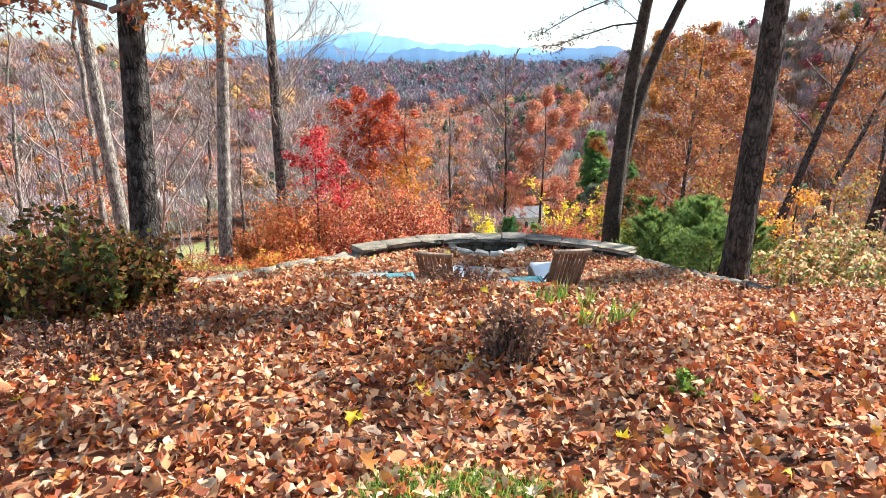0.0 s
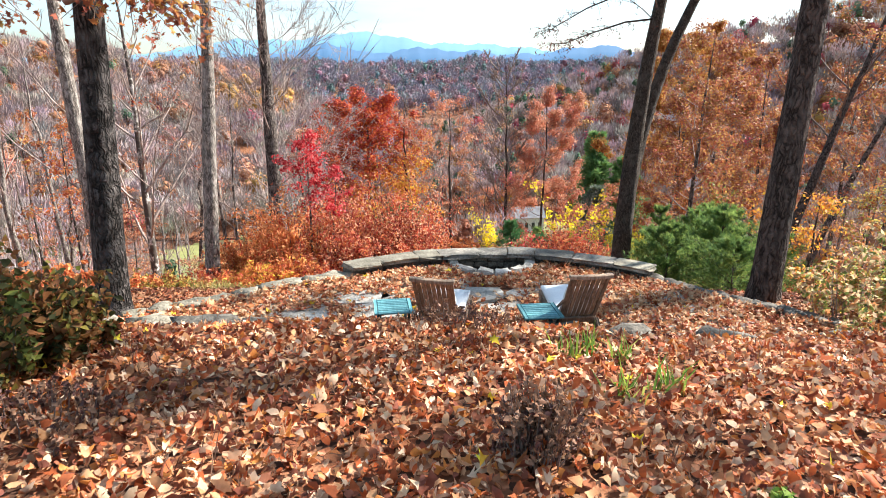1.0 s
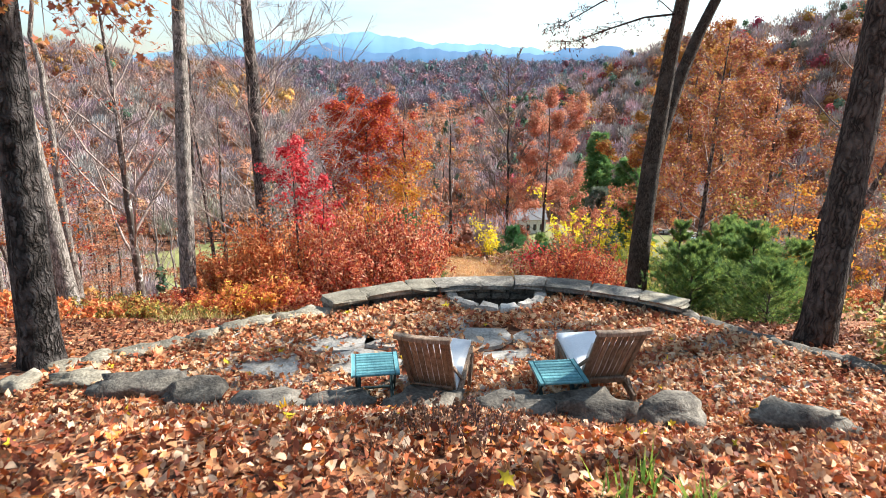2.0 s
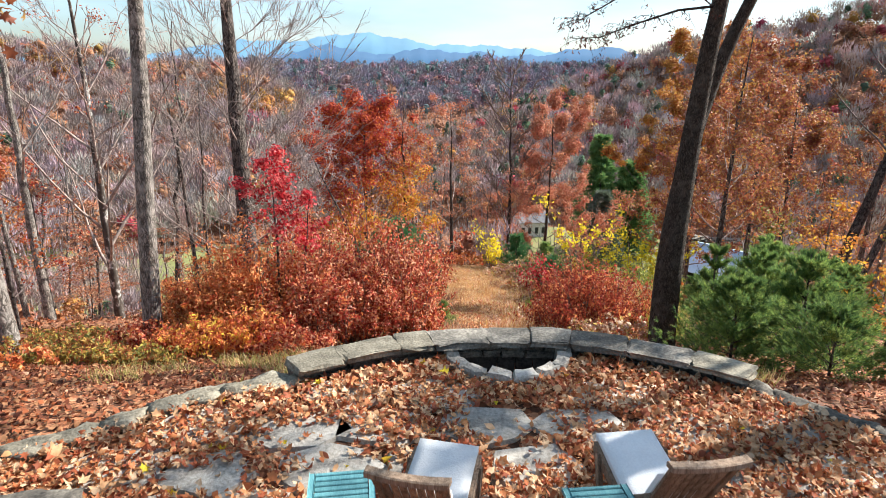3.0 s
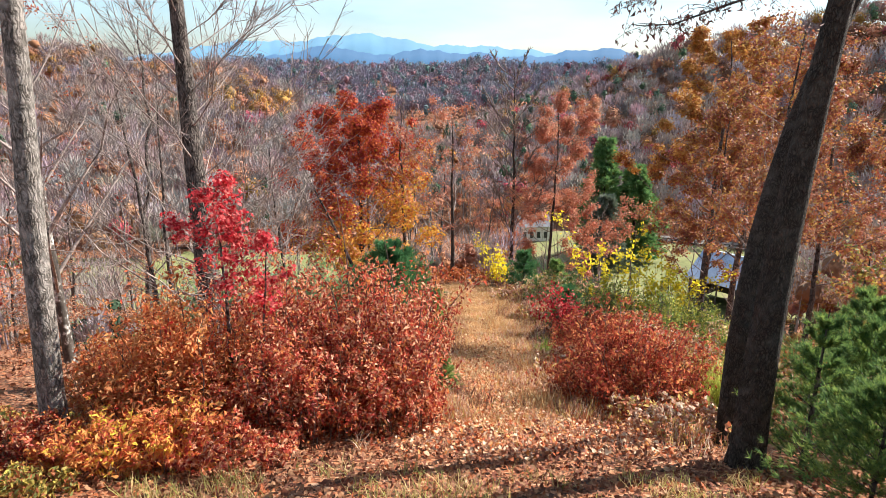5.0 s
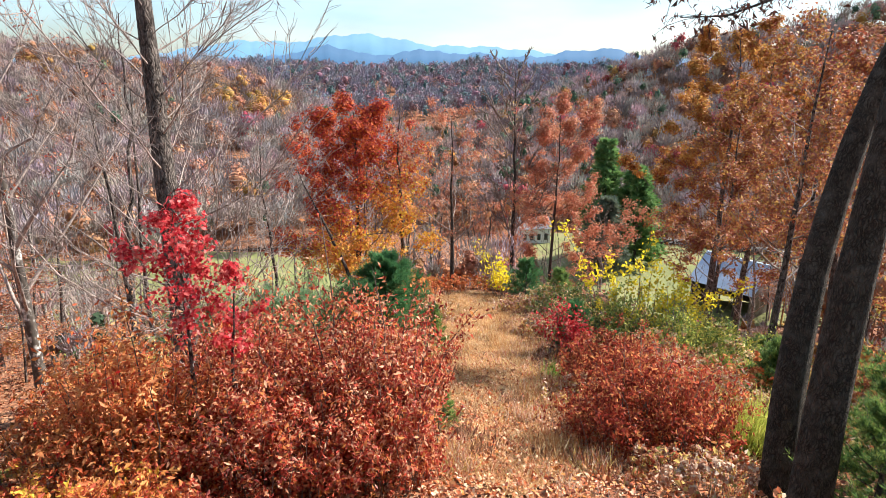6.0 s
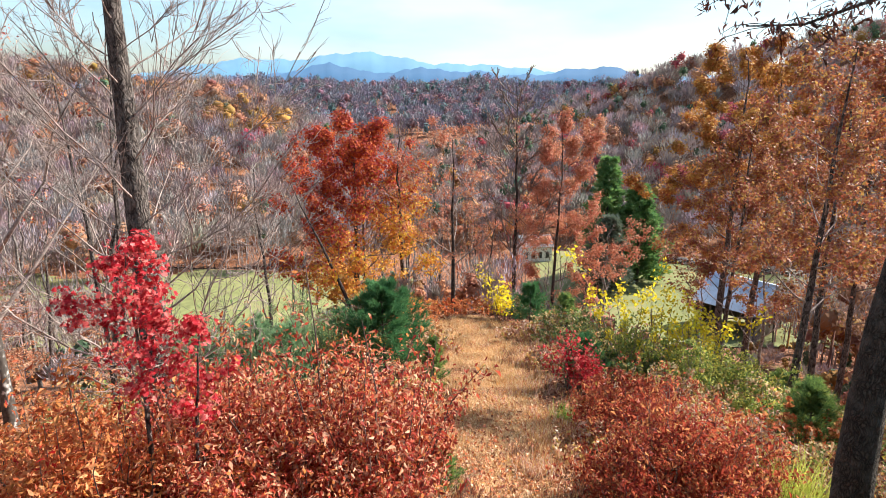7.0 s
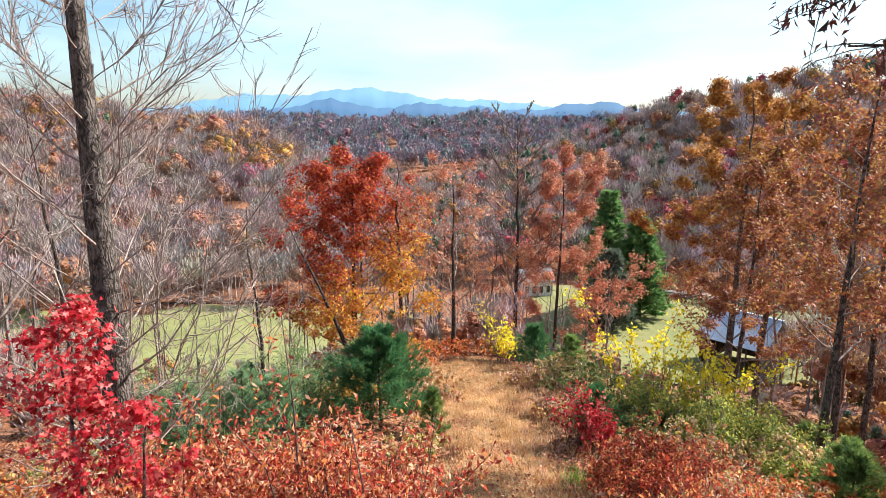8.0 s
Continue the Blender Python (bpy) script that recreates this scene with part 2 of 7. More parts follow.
M_OAKGOLD = leaf_material("amber_oak_leaves", [(0.476, 0.224, 0.044), (0.533, 0.288, 0.0704), (0.4, 0.161, 0.0395), (0.343, 0.104, 0.0352)], 0.42, patch=0.6)
M_PINKTREE = leaf_material("pale_red_leaves", [(0.524, 0.192, 0.107), (0.462, 0.147, 0.0858), (0.566, 0.282, 0.172), (0.483, 0.226, 0.0969)], 0.42, patch=0.6)
M_YELLOW = leaf_material("bright_yellow_leaves", [(0.817, 0.679, 0.045), (0.76, 0.601, 0.03), (0.703, 0.601, 0.075)], 0.6)
M_DARKBUSH = leaf_material("dark_green_bronze_leaves", [(0.0691, 0.087, 0.0195), (0.138, 0.15, 0.0292), (0.207, 0.0809, 0.0292), (0.0576, 0.0578, 0.0195), (0.253, 0.116, 0.039), (0.276, 0.22, 0.0488), (0.184, 0.0462, 0.0292)], 0.4)
M_PINE = leaf_material("pine_needles", [(0.0696, 0.131, 0.0505), (0.123, 0.208, 0.0619), (0.203, 0.296, 0.0732), (0.0927, 0.164, 0.0563), (0.31, 0.408, 0.102), (0.432, 0.461, 0.123)], 0.45, patch=2.2)
M_PINE_DARK = leaf_material("dark_pine_needles", [(0.05, 0.14, 0.055), (0.075, 0.19, 0.07), (0.13, 0.27, 0.1)], 0.4, patch=1.2)
M_PINE_FAR = leaf_material("far_pine_needles", [(0.106, 0.213, 0.0761), (0.17, 0.298, 0.0936), (0.27, 0.384, 0.129)], 0.35, patch=0.3)
M_PINE_GREY = leaf_material("grey_green_needles", [(0.1, 0.13, 0.09), (0.14, 0.17, 0.12), (0.18, 0.2, 0.14)], 0.25, patch=0.3)
M_PINE_SOFT = leaf_material("soft_pale_needles", [(0.13, 0.23, 0.11), (0.19, 0.31, 0.15), (0.26, 0.37, 0.19), (0.16, 0.27, 0.14)], 0.45)
M_GRASS = leaf_material("green_grass", [(0.16, 0.28, 0.04), (0.26, 0.36, 0.06), (0.12, 0.22, 0.04), (0.4, 0.4, 0.1)], 0.4)
M_OLIVE = leaf_material("olive_and_yellow_leaves", [(0.22, 0.276, 0.06), (0.33, 0.368, 0.08), (0.143, 0.207, 0.05), (0.528, 0.483, 0.1), (0.286, 0.299, 0.07), (0.462, 0.299, 0.1)], 0.45)
M_YELLOWGRASS = leaf_material("yellow_green_grass", [(0.42, 0.46, 0.08), (0.55, 0.55, 0.12), (0.34, 0.4, 0.07), (0.6, 0.52, 0.16)], 0.45)
M_PALEGREEN = leaf_material("pale_green_brush", [(0.2, 0.28, 0.1), (0.28, 0.36, 0.14), (0.15, 0.24, 0.09), (0.34, 0.36, 0.16)], 0.45)
M_STRAW = leaf_material("dry_grass", [(0.594, 0.354, 0.143), (0.495, 0.256, 0.104), (0.66, 0.488, 0.26), (0.418, 0.207, 0.091), (0.704, 0.586, 0.39)], 0.35)
M_DRYPINK = leaf_material("pinkish_dry_weeds", [(0.62, 0.43, 0.32), (0.52, 0.28, 0.18), (0.7, 0.55, 0.42), (0.42, 0.2, 0.12), (0.62, 0.45, 0.15), (0.5, 0.15, 0.07), (0.3, 0.32, 0.1)], 0.4)
M_BRUSH = leaf_material("dark_green_brush", [(0.07, 0.12, 0.04), (0.11, 0.16, 0.05), (0.2, 0.2, 0.06), (0.06, 0.09, 0.035), (0.3, 0.2, 0.08)], 0.4)
M_TUFT = leaf_material("yellow_green_dry_grass", [(0.5, 0.4, 0.14), (0.36, 0.35, 0.1), (0.58, 0.42, 0.2), (0.4, 0.24, 0.09)], 0.35)
M_GOLDMIX = leaf_material("gold_and_rust_leaves", [(0.461, 0.141, 0.0572), (0.642, 0.198, 0.0715), (0.744, 0.366, 0.114), (0.513, 0.113, 0.0572), (0.718, 0.31, 0.0858), (0.795, 0.593, 0.0858), (0.616, 0.254, 0.0858)], 0.45)
M_LOWLEAF = leaf_material("low_yellow_brown_leaves", [(0.3, 0.22, 0.06), (0.46, 0.36, 0.08), (0.36, 0.12, 0.05), (0.2, 0.2, 0.06), (0.5, 0.3, 0.08), (0.28, 0.09, 0.04), (0.4, 0.16, 0.06)], 0.4)
# hickory leaves against the sky: their backlit darkness is put into the colour
M_BACKLIT_LEAF = leaf_material("backlit_dark_leaves", [(0.12, 0.05, 0.035), (0.18, 0.07, 0.05), (0.08, 0.04, 0.03)], 0.25)
M_WEED = leaf_material("dry_brown_weeds", [(0.2, 0.1, 0.06), (0.28, 0.15, 0.09), (0.13, 0.06, 0.05)], 0.2)
M_UNDER = leaf_material("mixed_undergrowth", [(0.315, 0.352, 0.1), (0.63, 0.506, 0.13), (0.525, 0.242, 0.1), (0.2, 0.253, 0.07), (0.693, 0.55, 0.3), (0.588, 0.396, 0.24), (0.42, 0.187, 0.08), (0.735, 0.583, 0.1)], 0.45)
M_BARK_DARK = bark_material("dark_oak_bark", (0.014, 0.01, 0.008), (0.07, 0.052, 0.042), (0.14, 0.11, 0.095), 16, 1.6)
M_BARK_HICKORY = bark_material("mottled_hickory_bark", (0.016, 0.012, 0.01), (0.095, 0.073, 0.055), (0.18, 0.15, 0.122), 30, 6.0, 1.3, 0.12)
M_BARK = bark_material("grey_brown_bark", (0.025, 0.019, 0.016), (0.11, 0.087, 0.074), (0.24, 0.2, 0.175), 15, 2.0)
M_BARK_OAK = bark_material("furrowed_dark_oak_bark", (0.006, 0.005, 0.004), (0.045, 0.036, 0.031), (0.17, 0.15, 0.14), 17, 1.5, 1.4)
M_BARK_GREY = bark_material("pale_grey_bark", (0.07, 0.06, 0.05), (0.21, 0.18, 0.155), (0.4, 0.355, 0.315), 20, 2.2, 0.6)
M_BARK_BIRCH = rough_material("white_patched_birch_bark", (0.03, 0.024, 0.02), (0.085, 0.068, 0.056), 2.2, 0.8, (1, 1, 0.8), 0.4, 9, (0.7, 0.67, 0.62))
M_TWIG = rough_material("grey_twigs", (0.13, 0.095, 0.08), (0.34, 0.27, 0.235), 3, 0.85, (1, 1, 1), 0.1, 12)
M_TWIG_DARK = rough_material("brown_twigs", (0.09, 0.06, 0.05), (0.22, 0.16, 0.13), 3, 0.85, (1, 1, 1), 0.1, 12)
M_STONE = rough_material("grey_flagstone", (0.088, 0.076, 0.056), (0.225, 0.2, 0.15), 4, 0.85, (1, 1, 1), 0.8, 34, (0.36, 0.325, 0.25))
M_STONE_MID = rough_material("darker_flagstone", (0.05, 0.045, 0.038), (0.15, 0.135, 0.112), 3, 0.88, (1, 1, 1), 0.8, 30, (0.32, 0.29, 0.24))
M_STONE_DARK = rough_material("dark_lichen_stone", (0.04, 0.035, 0.03), (0.13, 0.115, 0.094), 6, 0.9, (1, 1, 1), 0.8, 34, (0.24, 0.215, 0.175))
M_STONE_PALE = rough_material("pale_rim_stone", (0.17, 0.15, 0.125), (0.36, 0.33, 0.285), 4, 0.85, (1, 1, 1), 0.6, 34, (0.5, 0.465, 0.41))
M_SOOT = rough_material("sooty_stone", (0.02, 0.018, 0.016), (0.08, 0.07, 0.06), 7, 0.95, (1, 1, 1), 0.6, 30)
M_TEAK = rough_material("weathered_teak", (0.1, 0.065, 0.042), (0.27, 0.185, 0.125), 5, 0.75, (6, 6, 0.6), 0.35, 30, (0.36, 0.28, 0.21))
M_TABLELEG = rough_material("dark_green_painted_wood", (0.015, 0.03, 0.03), (0.04, 0.07, 0.07), 6, 0.6, (5, 1, 1), 0.2, 30)
M_TEAL = rough_material("teal_painted_wood", (0.07, 0.2, 0.22), (0.13, 0.31, 0.33), 6, 0.55, (5, 1, 1), 0.2, 30)
M_CUSHION = rough_material("white_cushion", (0.72, 0.72, 0.72), (0.84, 0.84, 0.83), 4, 0.9, (1, 1, 1), 0.25, 60)
M_SOIL = litter_ground("leaf_mould", [(0.1, 0.04, 0.02), (0.3, 0.11, 0.05), (0.17, 0.065, 0.03), (0.38, 0.17, 0.085), (0.06, 0.028, 0.016), (0.24, 0.085, 0.04), (0.44, 0.24, 0.14), (0.13, 0.05, 0.028)])
M_PASTURE = rough_material("mown_pasture", (0.13, 0.135, 0.05), (0.2, 0.205, 0.075), 0.06, 0.95, (1, 1, 1), 0.2, 0.7, (0.27, 0.215, 0.11))
M_PATH = rough_material("dry_grass_path", (0.12, 0.06, 0.028), (0.33, 0.18, 0.082), 0.9, 0.95, (1, 1, 1), 1.0, 18, (0.46, 0.33, 0.175))
M_LAWN = rough_material("patchy_lawn", (0.07, 0.06, 0.025), (0.13, 0.16, 0.045), 4, 0.95, (1, 1, 1), 0.6, 40)
M_ROAD = rough_material("pale_gravel", (0.36, 0.31, 0.25), (0.52, 0.47, 0.4), 0.4, 0.95, (1, 1, 1), 0.2, 6)
M_FENCE = rough_material("dark_fence_wood", (0.03, 0.022, 0.018), (0.09, 0.07, 0.055), 2, 0.85, (1, 1, 1), 0.1, 12)
M_METALROOF = rough_material("pale_blue_metal_roof", (0.36, 0.43, 0.54), (0.5, 0.57, 0.68), 0.6, 0.5, (1, 1, 1), 0.05, 6, None, 0.25)
M_WHITEWALL = rough_material("white_boards", (0.7, 0.7, 0.69), (0.8, 0.8, 0.79), 1, 0.7, (1, 1, 6), 0.2, 8)
M_GREYROOF = rough_material("grey_shingles", (0.16, 0.16, 0.17), (0.26, 0.26, 0.27), 1, 0.85, (1, 1, 1), 0.2, 8)
M_DARKPANE = rough_material("dark_panes", (0.02, 0.025, 0.03), (0.05, 0.055, 0.06), 1, 0.15, (1, 1, 1), 0.02, 8)
M_BARN = rough_material("dark_barn_boards", (0.05, 0.04, 0.035), (0.13, 0.1, 0.08), 2, 0.85, (4, 4, 0.3), 0.2, 12)


# ---- mesh tools ----
def mesh_of(name, V, faces, mat, smooth=False):
    """A mesh from an array of places and arrays of faces (each array of one face size)."""
    me = bpy.data.meshes.new(name)
    V = np.asarray(V, dtype=np.float32)
    faces = [np.asarray(f, dtype=np.int32) for f in faces if len(f)]
    me.vertices.add(len(V))
    me.vertices.foreach_set("co", V.ravel())
    loops = np.concatenate([f.ravel() for f in faces])
    sizes = np.concatenate([np.full(len(f), f.shape[1], dtype=np.int32) for f in faces])
    starts = np.concatenate([[0], np.cumsum(sizes)[:-1]]).astype(np.int32)
    me.loops.add(len(loops))
    me.loops.foreach_set("vertex_index", loops)
    me.polygons.add(len(sizes))
    me.polygons.foreach_set("loop_start", starts)
    if smooth:
        me.polygons.foreach_set("use_smooth", np.ones(len(sizes), dtype=bool))
    me.materials.append(mat)
    me.update(calc_edges=True)
    return me


def part_of(name, me, parent, label=""):
    ob = new(name, me)
    ob.parent = parent
    return tagged(ob, label)


def part(name, bm, mat, parent, label=""):
    me = bpy.data.meshes.new(name)
    bm.to_mesh(me)
    bm.free()
    me.materials.append(mat)
    return part_of(name, me, parent, label)


def thing(name, label, category, at=(0, 0, 0), turn=0, group="", kind=""):
    ob = new(name)
    ob.matrix_world = pose(*at, 0, 0, turn)
    return tagged(ob, label, category, group, kind)


class Geo:
    """Collects places and faces."""
    def __init__(self):
        self.v, self.f3, self.f4, self.n = [], [], [], 0

    def add(self, V, F):
        F = np.asarray(F) + self.n
        (self.f3 if F.shape[1] == 3 else self.f4).append(F)
        self.v.append(np.asarray(V, dtype=float))
        self.n += len(V)

    def mesh(self, name, mat, smooth=False):
        fs = [np.concatenate(f) for f in (self.f3, self.f4) if f]
        return mesh_of(name, np.concatenate(self.v), fs, mat, smooth)


def tube(geo, P, R, k, ridges=0.0, rng=None, cap=False):
    """A tapered tube along the points P with the radii R and k sides."""
    P, R = np.asarray(P, float), np.asarray(R, float)
    n = len(P)
    T = np.gradient(P, axis=0)
    T /= np.linalg.norm(T, axis=1)[:, None] + 1e-9
    ref = np.where(np.abs(T[:, 2:3]) > 0.8, np.array([[1.0, 0, 0]]), np.array([[0, 0, 1.0]]))
    A = np.cross(T, ref)
    A /= np.linalg.norm(A, axis=1)[:, None] + 1e-9
    B = np.cross(T, A)
    if n > 1 and np.abs(T[0, 2]) > 0.8:
        A[:] = A[0] - T * (A[0] * T).sum(1)[:, None]
        A /= np.linalg.norm(A, axis=1)[:, None] + 1e-9
        B = np.cross(T, A)
    ang = np.arange(k) * 2 * math.pi / k
    rad = R[:, None] * np.ones(k)[None]
    if ridges and rng is not None:
        rad = rad * (1 + ridges * (rng.random(k)[None] - 0.5) + 0.5 * ridges * (rng.random((n, k)) - 0.5))
    V = P[:, None] + rad[..., None] * (np.cos(ang)[None, :, None] * A[:, None] + np.sin(ang)[None, :, None] * B[:, None])
    i, j = np.meshgrid(np.arange(n - 1), np.arange(k), indexing="ij")
    a, b = (i * k + j).ravel(), (i * k + (j + 1) % k).ravel()
    geo.add(V.reshape(-1, 3), np.stack([a, b, b + k, a + k], 1))


def unit(v):
    return v / (np.linalg.norm(v, axis=-1, keepdims=True) + 1e-9)


def leaves(geo, C, size, rng, flat=0.0, shape="oval", spread=0.35, droop=0.0, vary=0.0, curly=False, out=None, facing=0.6):
    """A leaf at each of the places C. flat: 0 any way up, 1 lying flat. Shapes: oval (2 folded halves), lobed (a toothed outline), tri."""
    n = len(C)
    if not n:
        return
    N = unit(rng.normal(size=(n, 3)))
    N = unit(N * (1 - flat) + np.array([0, 0, 1.0]) * flat)
    if out is not None:
        N = unit(N * (1 - facing) + out * facing)
    U = unit(np.cross(N, rng.normal(size=(n, 3))))
    if droop:
        U = unit(U + np.array([0, 0, -droop]))
        N = unit(np.cross(U, rng.normal(size=(n, 3)))) if out is None else unit(N - (N * U).sum(1)[:, None] * U)
    W = np.cross(N, U)
    S = size * (1 + spread * (2 * rng.random(n) - 1)) * np.exp(vary * rng.normal(size=n))
    fold = (rng.random(n) - 0.25) * (1.0 if curly else 0.5)
    if shape == "tri":
        pts = [(-.5, -.33, 0), (.5, -.33, 0), (0, .67, 0)]
        F = [(0, 1, 2)]
    elif shape == "oval":
        pts = [(0, -.5, 0), (.3, 0, 1), (0, .5, 0), (-.3, 0, 1)]
        F = [(0, 1, 2), (0, 2, 3)]
    elif shape == "pointed":
        pts = [(0, -.5, 0), (.19, -.08, 1), (0, .5, 0), (-.19, -.08, 1)]
        F = [(0, 1, 2), (0, 2, 3)]
    elif shape == "curled":
        pts = [(0, -.52, 0), (.24, -.24, 0), (.27, .14, 0), (.02, .54, 0), (-.27, .12, 0), (-.24, -.26, 0)]
        F = [(0, 1, 5), (1, 2, 4), (1, 4, 5), (2, 3, 4)]
    elif shape == "narrow":
        pts = [(0, -.5, 0), (.07, 0, 1), (0, .5, 0), (-.07, 0, 1)]
        F = [(0, 1, 2), (0, 2, 3)]
    elif shape == "blade":
        pts = [(-.06, -.5, 0), (.06, -.5, 0), (0, .5, 0.4)]
        F = [(0, 1, 2)]
    else:
        pts = [(0, -.5, 0), (.13, -.28, .2), (.38, -.24, .9), (.22, -.02, .4), (.43, .18, 1), (.17, .2, .3), (0, .56, .1), (-.17, .19, .3), (-.44, .16, 1), (-.22, -.03, .5), (-.38, -.25, .9), (-.13, -.28, .2)]
        F = [(0, 1, 11), (1, 2, 3), (1, 3, 9), (1, 9, 11), (9, 10, 11), (3, 4, 5), (3, 5, 7), (3, 7, 9), (7, 8, 9), (5, 6, 7)]
    pts = np.array(pts)
    if curly:
        # bent along and across
        k1, k2 = rng.normal(size=(n, 1)) * 1.1 + 0.4, rng.normal(size=(n, 1)) * 1.6 + 0.8
        lift = k1 * (pts[None, :, 1] ** 2 - 0.1) + k2 * pts[None, :, 0] ** 2 + 0.5 * rng.normal(size=(n, 1)) * pts[None, :, 0] * pts[None, :, 1]
    else:
        lift = pts[None, :, 2] * fold[:, None]
    jit = 1 + 0.3 * (rng.random((n, len(pts))) - 0.5)
    V = C[:, None] + S[:, None, None] * (pts[None, :, 0, None] * jit[..., None] * W[:, None] + pts[None, :, 1, None] * U[:, None] + (lift[..., None] + (0.05 if curly else 0.12) * (rng.random((n, len(pts), 1)) - 0.5)) * N[:, None])
    F = np.array(F)
    k = len(pts)
    geo.add(V.reshape(-1, 3), (F[None] + (np.arange(n) * k)[:, None, None]).reshape(-1, 3))


# ---- lie of the land ----
PY = [-80, -20, 0, 2.4, 4.8, 6.0, 6.8, 7.5, 8.0, 8.25, 9.6]
PZ = [3.0, 1.9, 1.65, 1.55, 1.41, 1.26, 0.86, 0.45, 0.16, -0.06, -0.06]
HY = [-80, -20, 0, 5, 7, 9.5, 11, 12.5, 15, 17, 20.8, 23, 31, 45, 55, 70, 90, 110, 122, 175]
HZ = [3.0, 1.9, 1.5, 0.8, 0.25, -0.1, -0.4, -0.85, -1.9, -2.6, -4.0, -4.7, -6.8, -10.2, -12.7, -19, -28, -37, -40, -40]
RX = [-9, -5, -4, -3.3, -2.7, -1.8, -0.4, 0.87, 2.2, 3.5, 4.0, 4.6, 5.4, 6.4, 9]
RY = [8.4, 9.2, 9.75, 10.2, 10.75, 11.15, 11.7, 12.05, 11.85, 11.05, 10.55, 9.9, 9.2, 8.4, 7.4]
AZ = [-180, -100, -60, -35, -26, -20.3, -17, -14.8, -11.8, -7.7, -3.6, 0.7, 5.9, 9, 11, 13.9, 16.3, 19, 22.5, 26.2, 30.5, 34.6, 60, 100, 180]
CZ = [10, 10, 14, 5, -3, -5, -10, -17, -24, -30.5, -34.7, -34.7, -23, -19, -16, -9, -3.6, 0.4, 8, 13.8, 19, 24.4, 40, 20, 10]


def soft_noise(x, y, s):
    return np.sin(x / s * 1.3 + 1.7) * np.cos(y / s * 1.1 + 0.6) + 0.5 * np.sin(x / s * 2.9 + y / s * 2.3 + 4.0) + 0.3 * np.cos(x / s * 5.1 - y / s * 4.3)


def land(x, y):
    """The ground's height."""
    x, y = np.asarray(x, float), np.asarray(y, float)
    bank = np.interp(y, PY, PZ)
    bank = bank - np.clip((x - 0.2) / 1.5, 0, 1) * np.interp(y, [4.5, 6, 7, 7.7, 8.2], [0, 0.1, 0.27, 0.16, 0]) - 0.04 * np.interp(y, [4.5, 6.5, 8], [0, 1, 0])
    hill = np.interp(y, HY, HZ)
    hill = hill - np.clip((x - 4.5) / 12, 0, 1) * 0.5 * (y < 60) + 0.10 * soft_noise(x, y, 3.0) * np.clip((y - 12.5) / 4, 0, 1)
    hill = hill - np.clip((np.abs(x - 1.5) - 5) / 9, 0, 1) * np.interp(y, [25, 50, 75, 100, 118], [0, 6, 9, 4, 0])
    rim = np.interp(x, RX, RY)
    side = np.clip((np.abs(x - 0.5) - 6.0) / 2.5, 0, 1)
    inner = bank * (1 - side) + hill * side
    f = np.clip((y - rim) / 0.35, 0, 1)
    near = inner * (1 - f) + np.minimum(hill, inner + 0.02) * f
    hollow = np.clip((0.68 - np.hypot(x - 0.88, np.where(y > 11.74, (y - 11.74) * 4, y - 11.74))) / 0.1, 0, 1)
    near = near * (1 - hollow) - 0.46 * hollow
    near = near + 0.04 * soft_noise(x, y, 1.1) * np.clip((7.4 - y) / 2, 0, 1)
    # valley sides and ridges
    dx, dy = x, y - 12.0
    d = np.hypot(dx, dy)
    az = np.degrees(np.arctan2(dx, dy))
    crest = np.interp(az, AZ, CZ)
    D = 320.0
    rise = np.interp(d, [0, 172, 200, D, 430, 560, 760, 1000, 1600, 9000], [0, 0, 0.1, 1, 0.75, 0.2, 0.1, 0, 0, 0])
    mid = np.interp(d, [0, 430, 560, 760, 1000, 1700, 9000], [0, 0, 0.25, 1, 0.5, 0.0, 0.0])
    far = -40 + (crest + 40) * rise + (38 + 5 * soft_noise(x, y, 120)) * mid * np.clip((100 - np.abs(az)) / 30, 0, 1)
    far = far + 2.5 * soft_noise(x, y, 45) * np.clip((d - 190) / 80, 0, 1)
    w = np.clip((y - 150) / 25, 0, 1)
    w = np.maximum(w, np.clip((d - 175) / 60, 0, 1) * (y > -20))
    return near * (1 - w) + far * w


def at(x, y, up=0.0):
    return np.array([x, y, float(land(x, y)) + up])


def scatter(rng, n, x0, x1, y0, y1):
    return rng.uniform(x0, x1, n), rng.uniform(y0, y1, n)


def sheet(name, X, Y, lift, mat, label, category="ground", cut=None):
    Xg, Yg = np.meshgrid(X, Y)
    Z = land(Xg, Yg) + lift
    V = np.stack([Xg.ravel(), Yg.ravel(), Z.ravel()], 1)
    nx = len(X)
    i, j = np.meshgrid(np.arange(len(Y) - 1), np.arange(nx - 1), indexing="ij")
    a = (i * nx + j).ravel()
    F = np.stack([a, a + 1, a + 1 + nx, a + nx], 1)
    if cut is not None:
        c = V[F].mean(1)
        F = F[cut(c[:, 0], c[:, 1])]
        used = np.unique(F)
        remap = np.zeros(len(V), dtype=int)
        remap[used] = np.arange(len(used))
        V, F = V[used], remap[F]
    ob = new(name, mesh_of(name, V, [F], mat, True))
    return tagged(ob, label, category, kind="structure")


def stretched(centre, fine, span, n):
    s = np.linspace(-1, 1, n)
    k = 6.5
    return centre + np.sinh(s * k) / np.sinh(k) * span


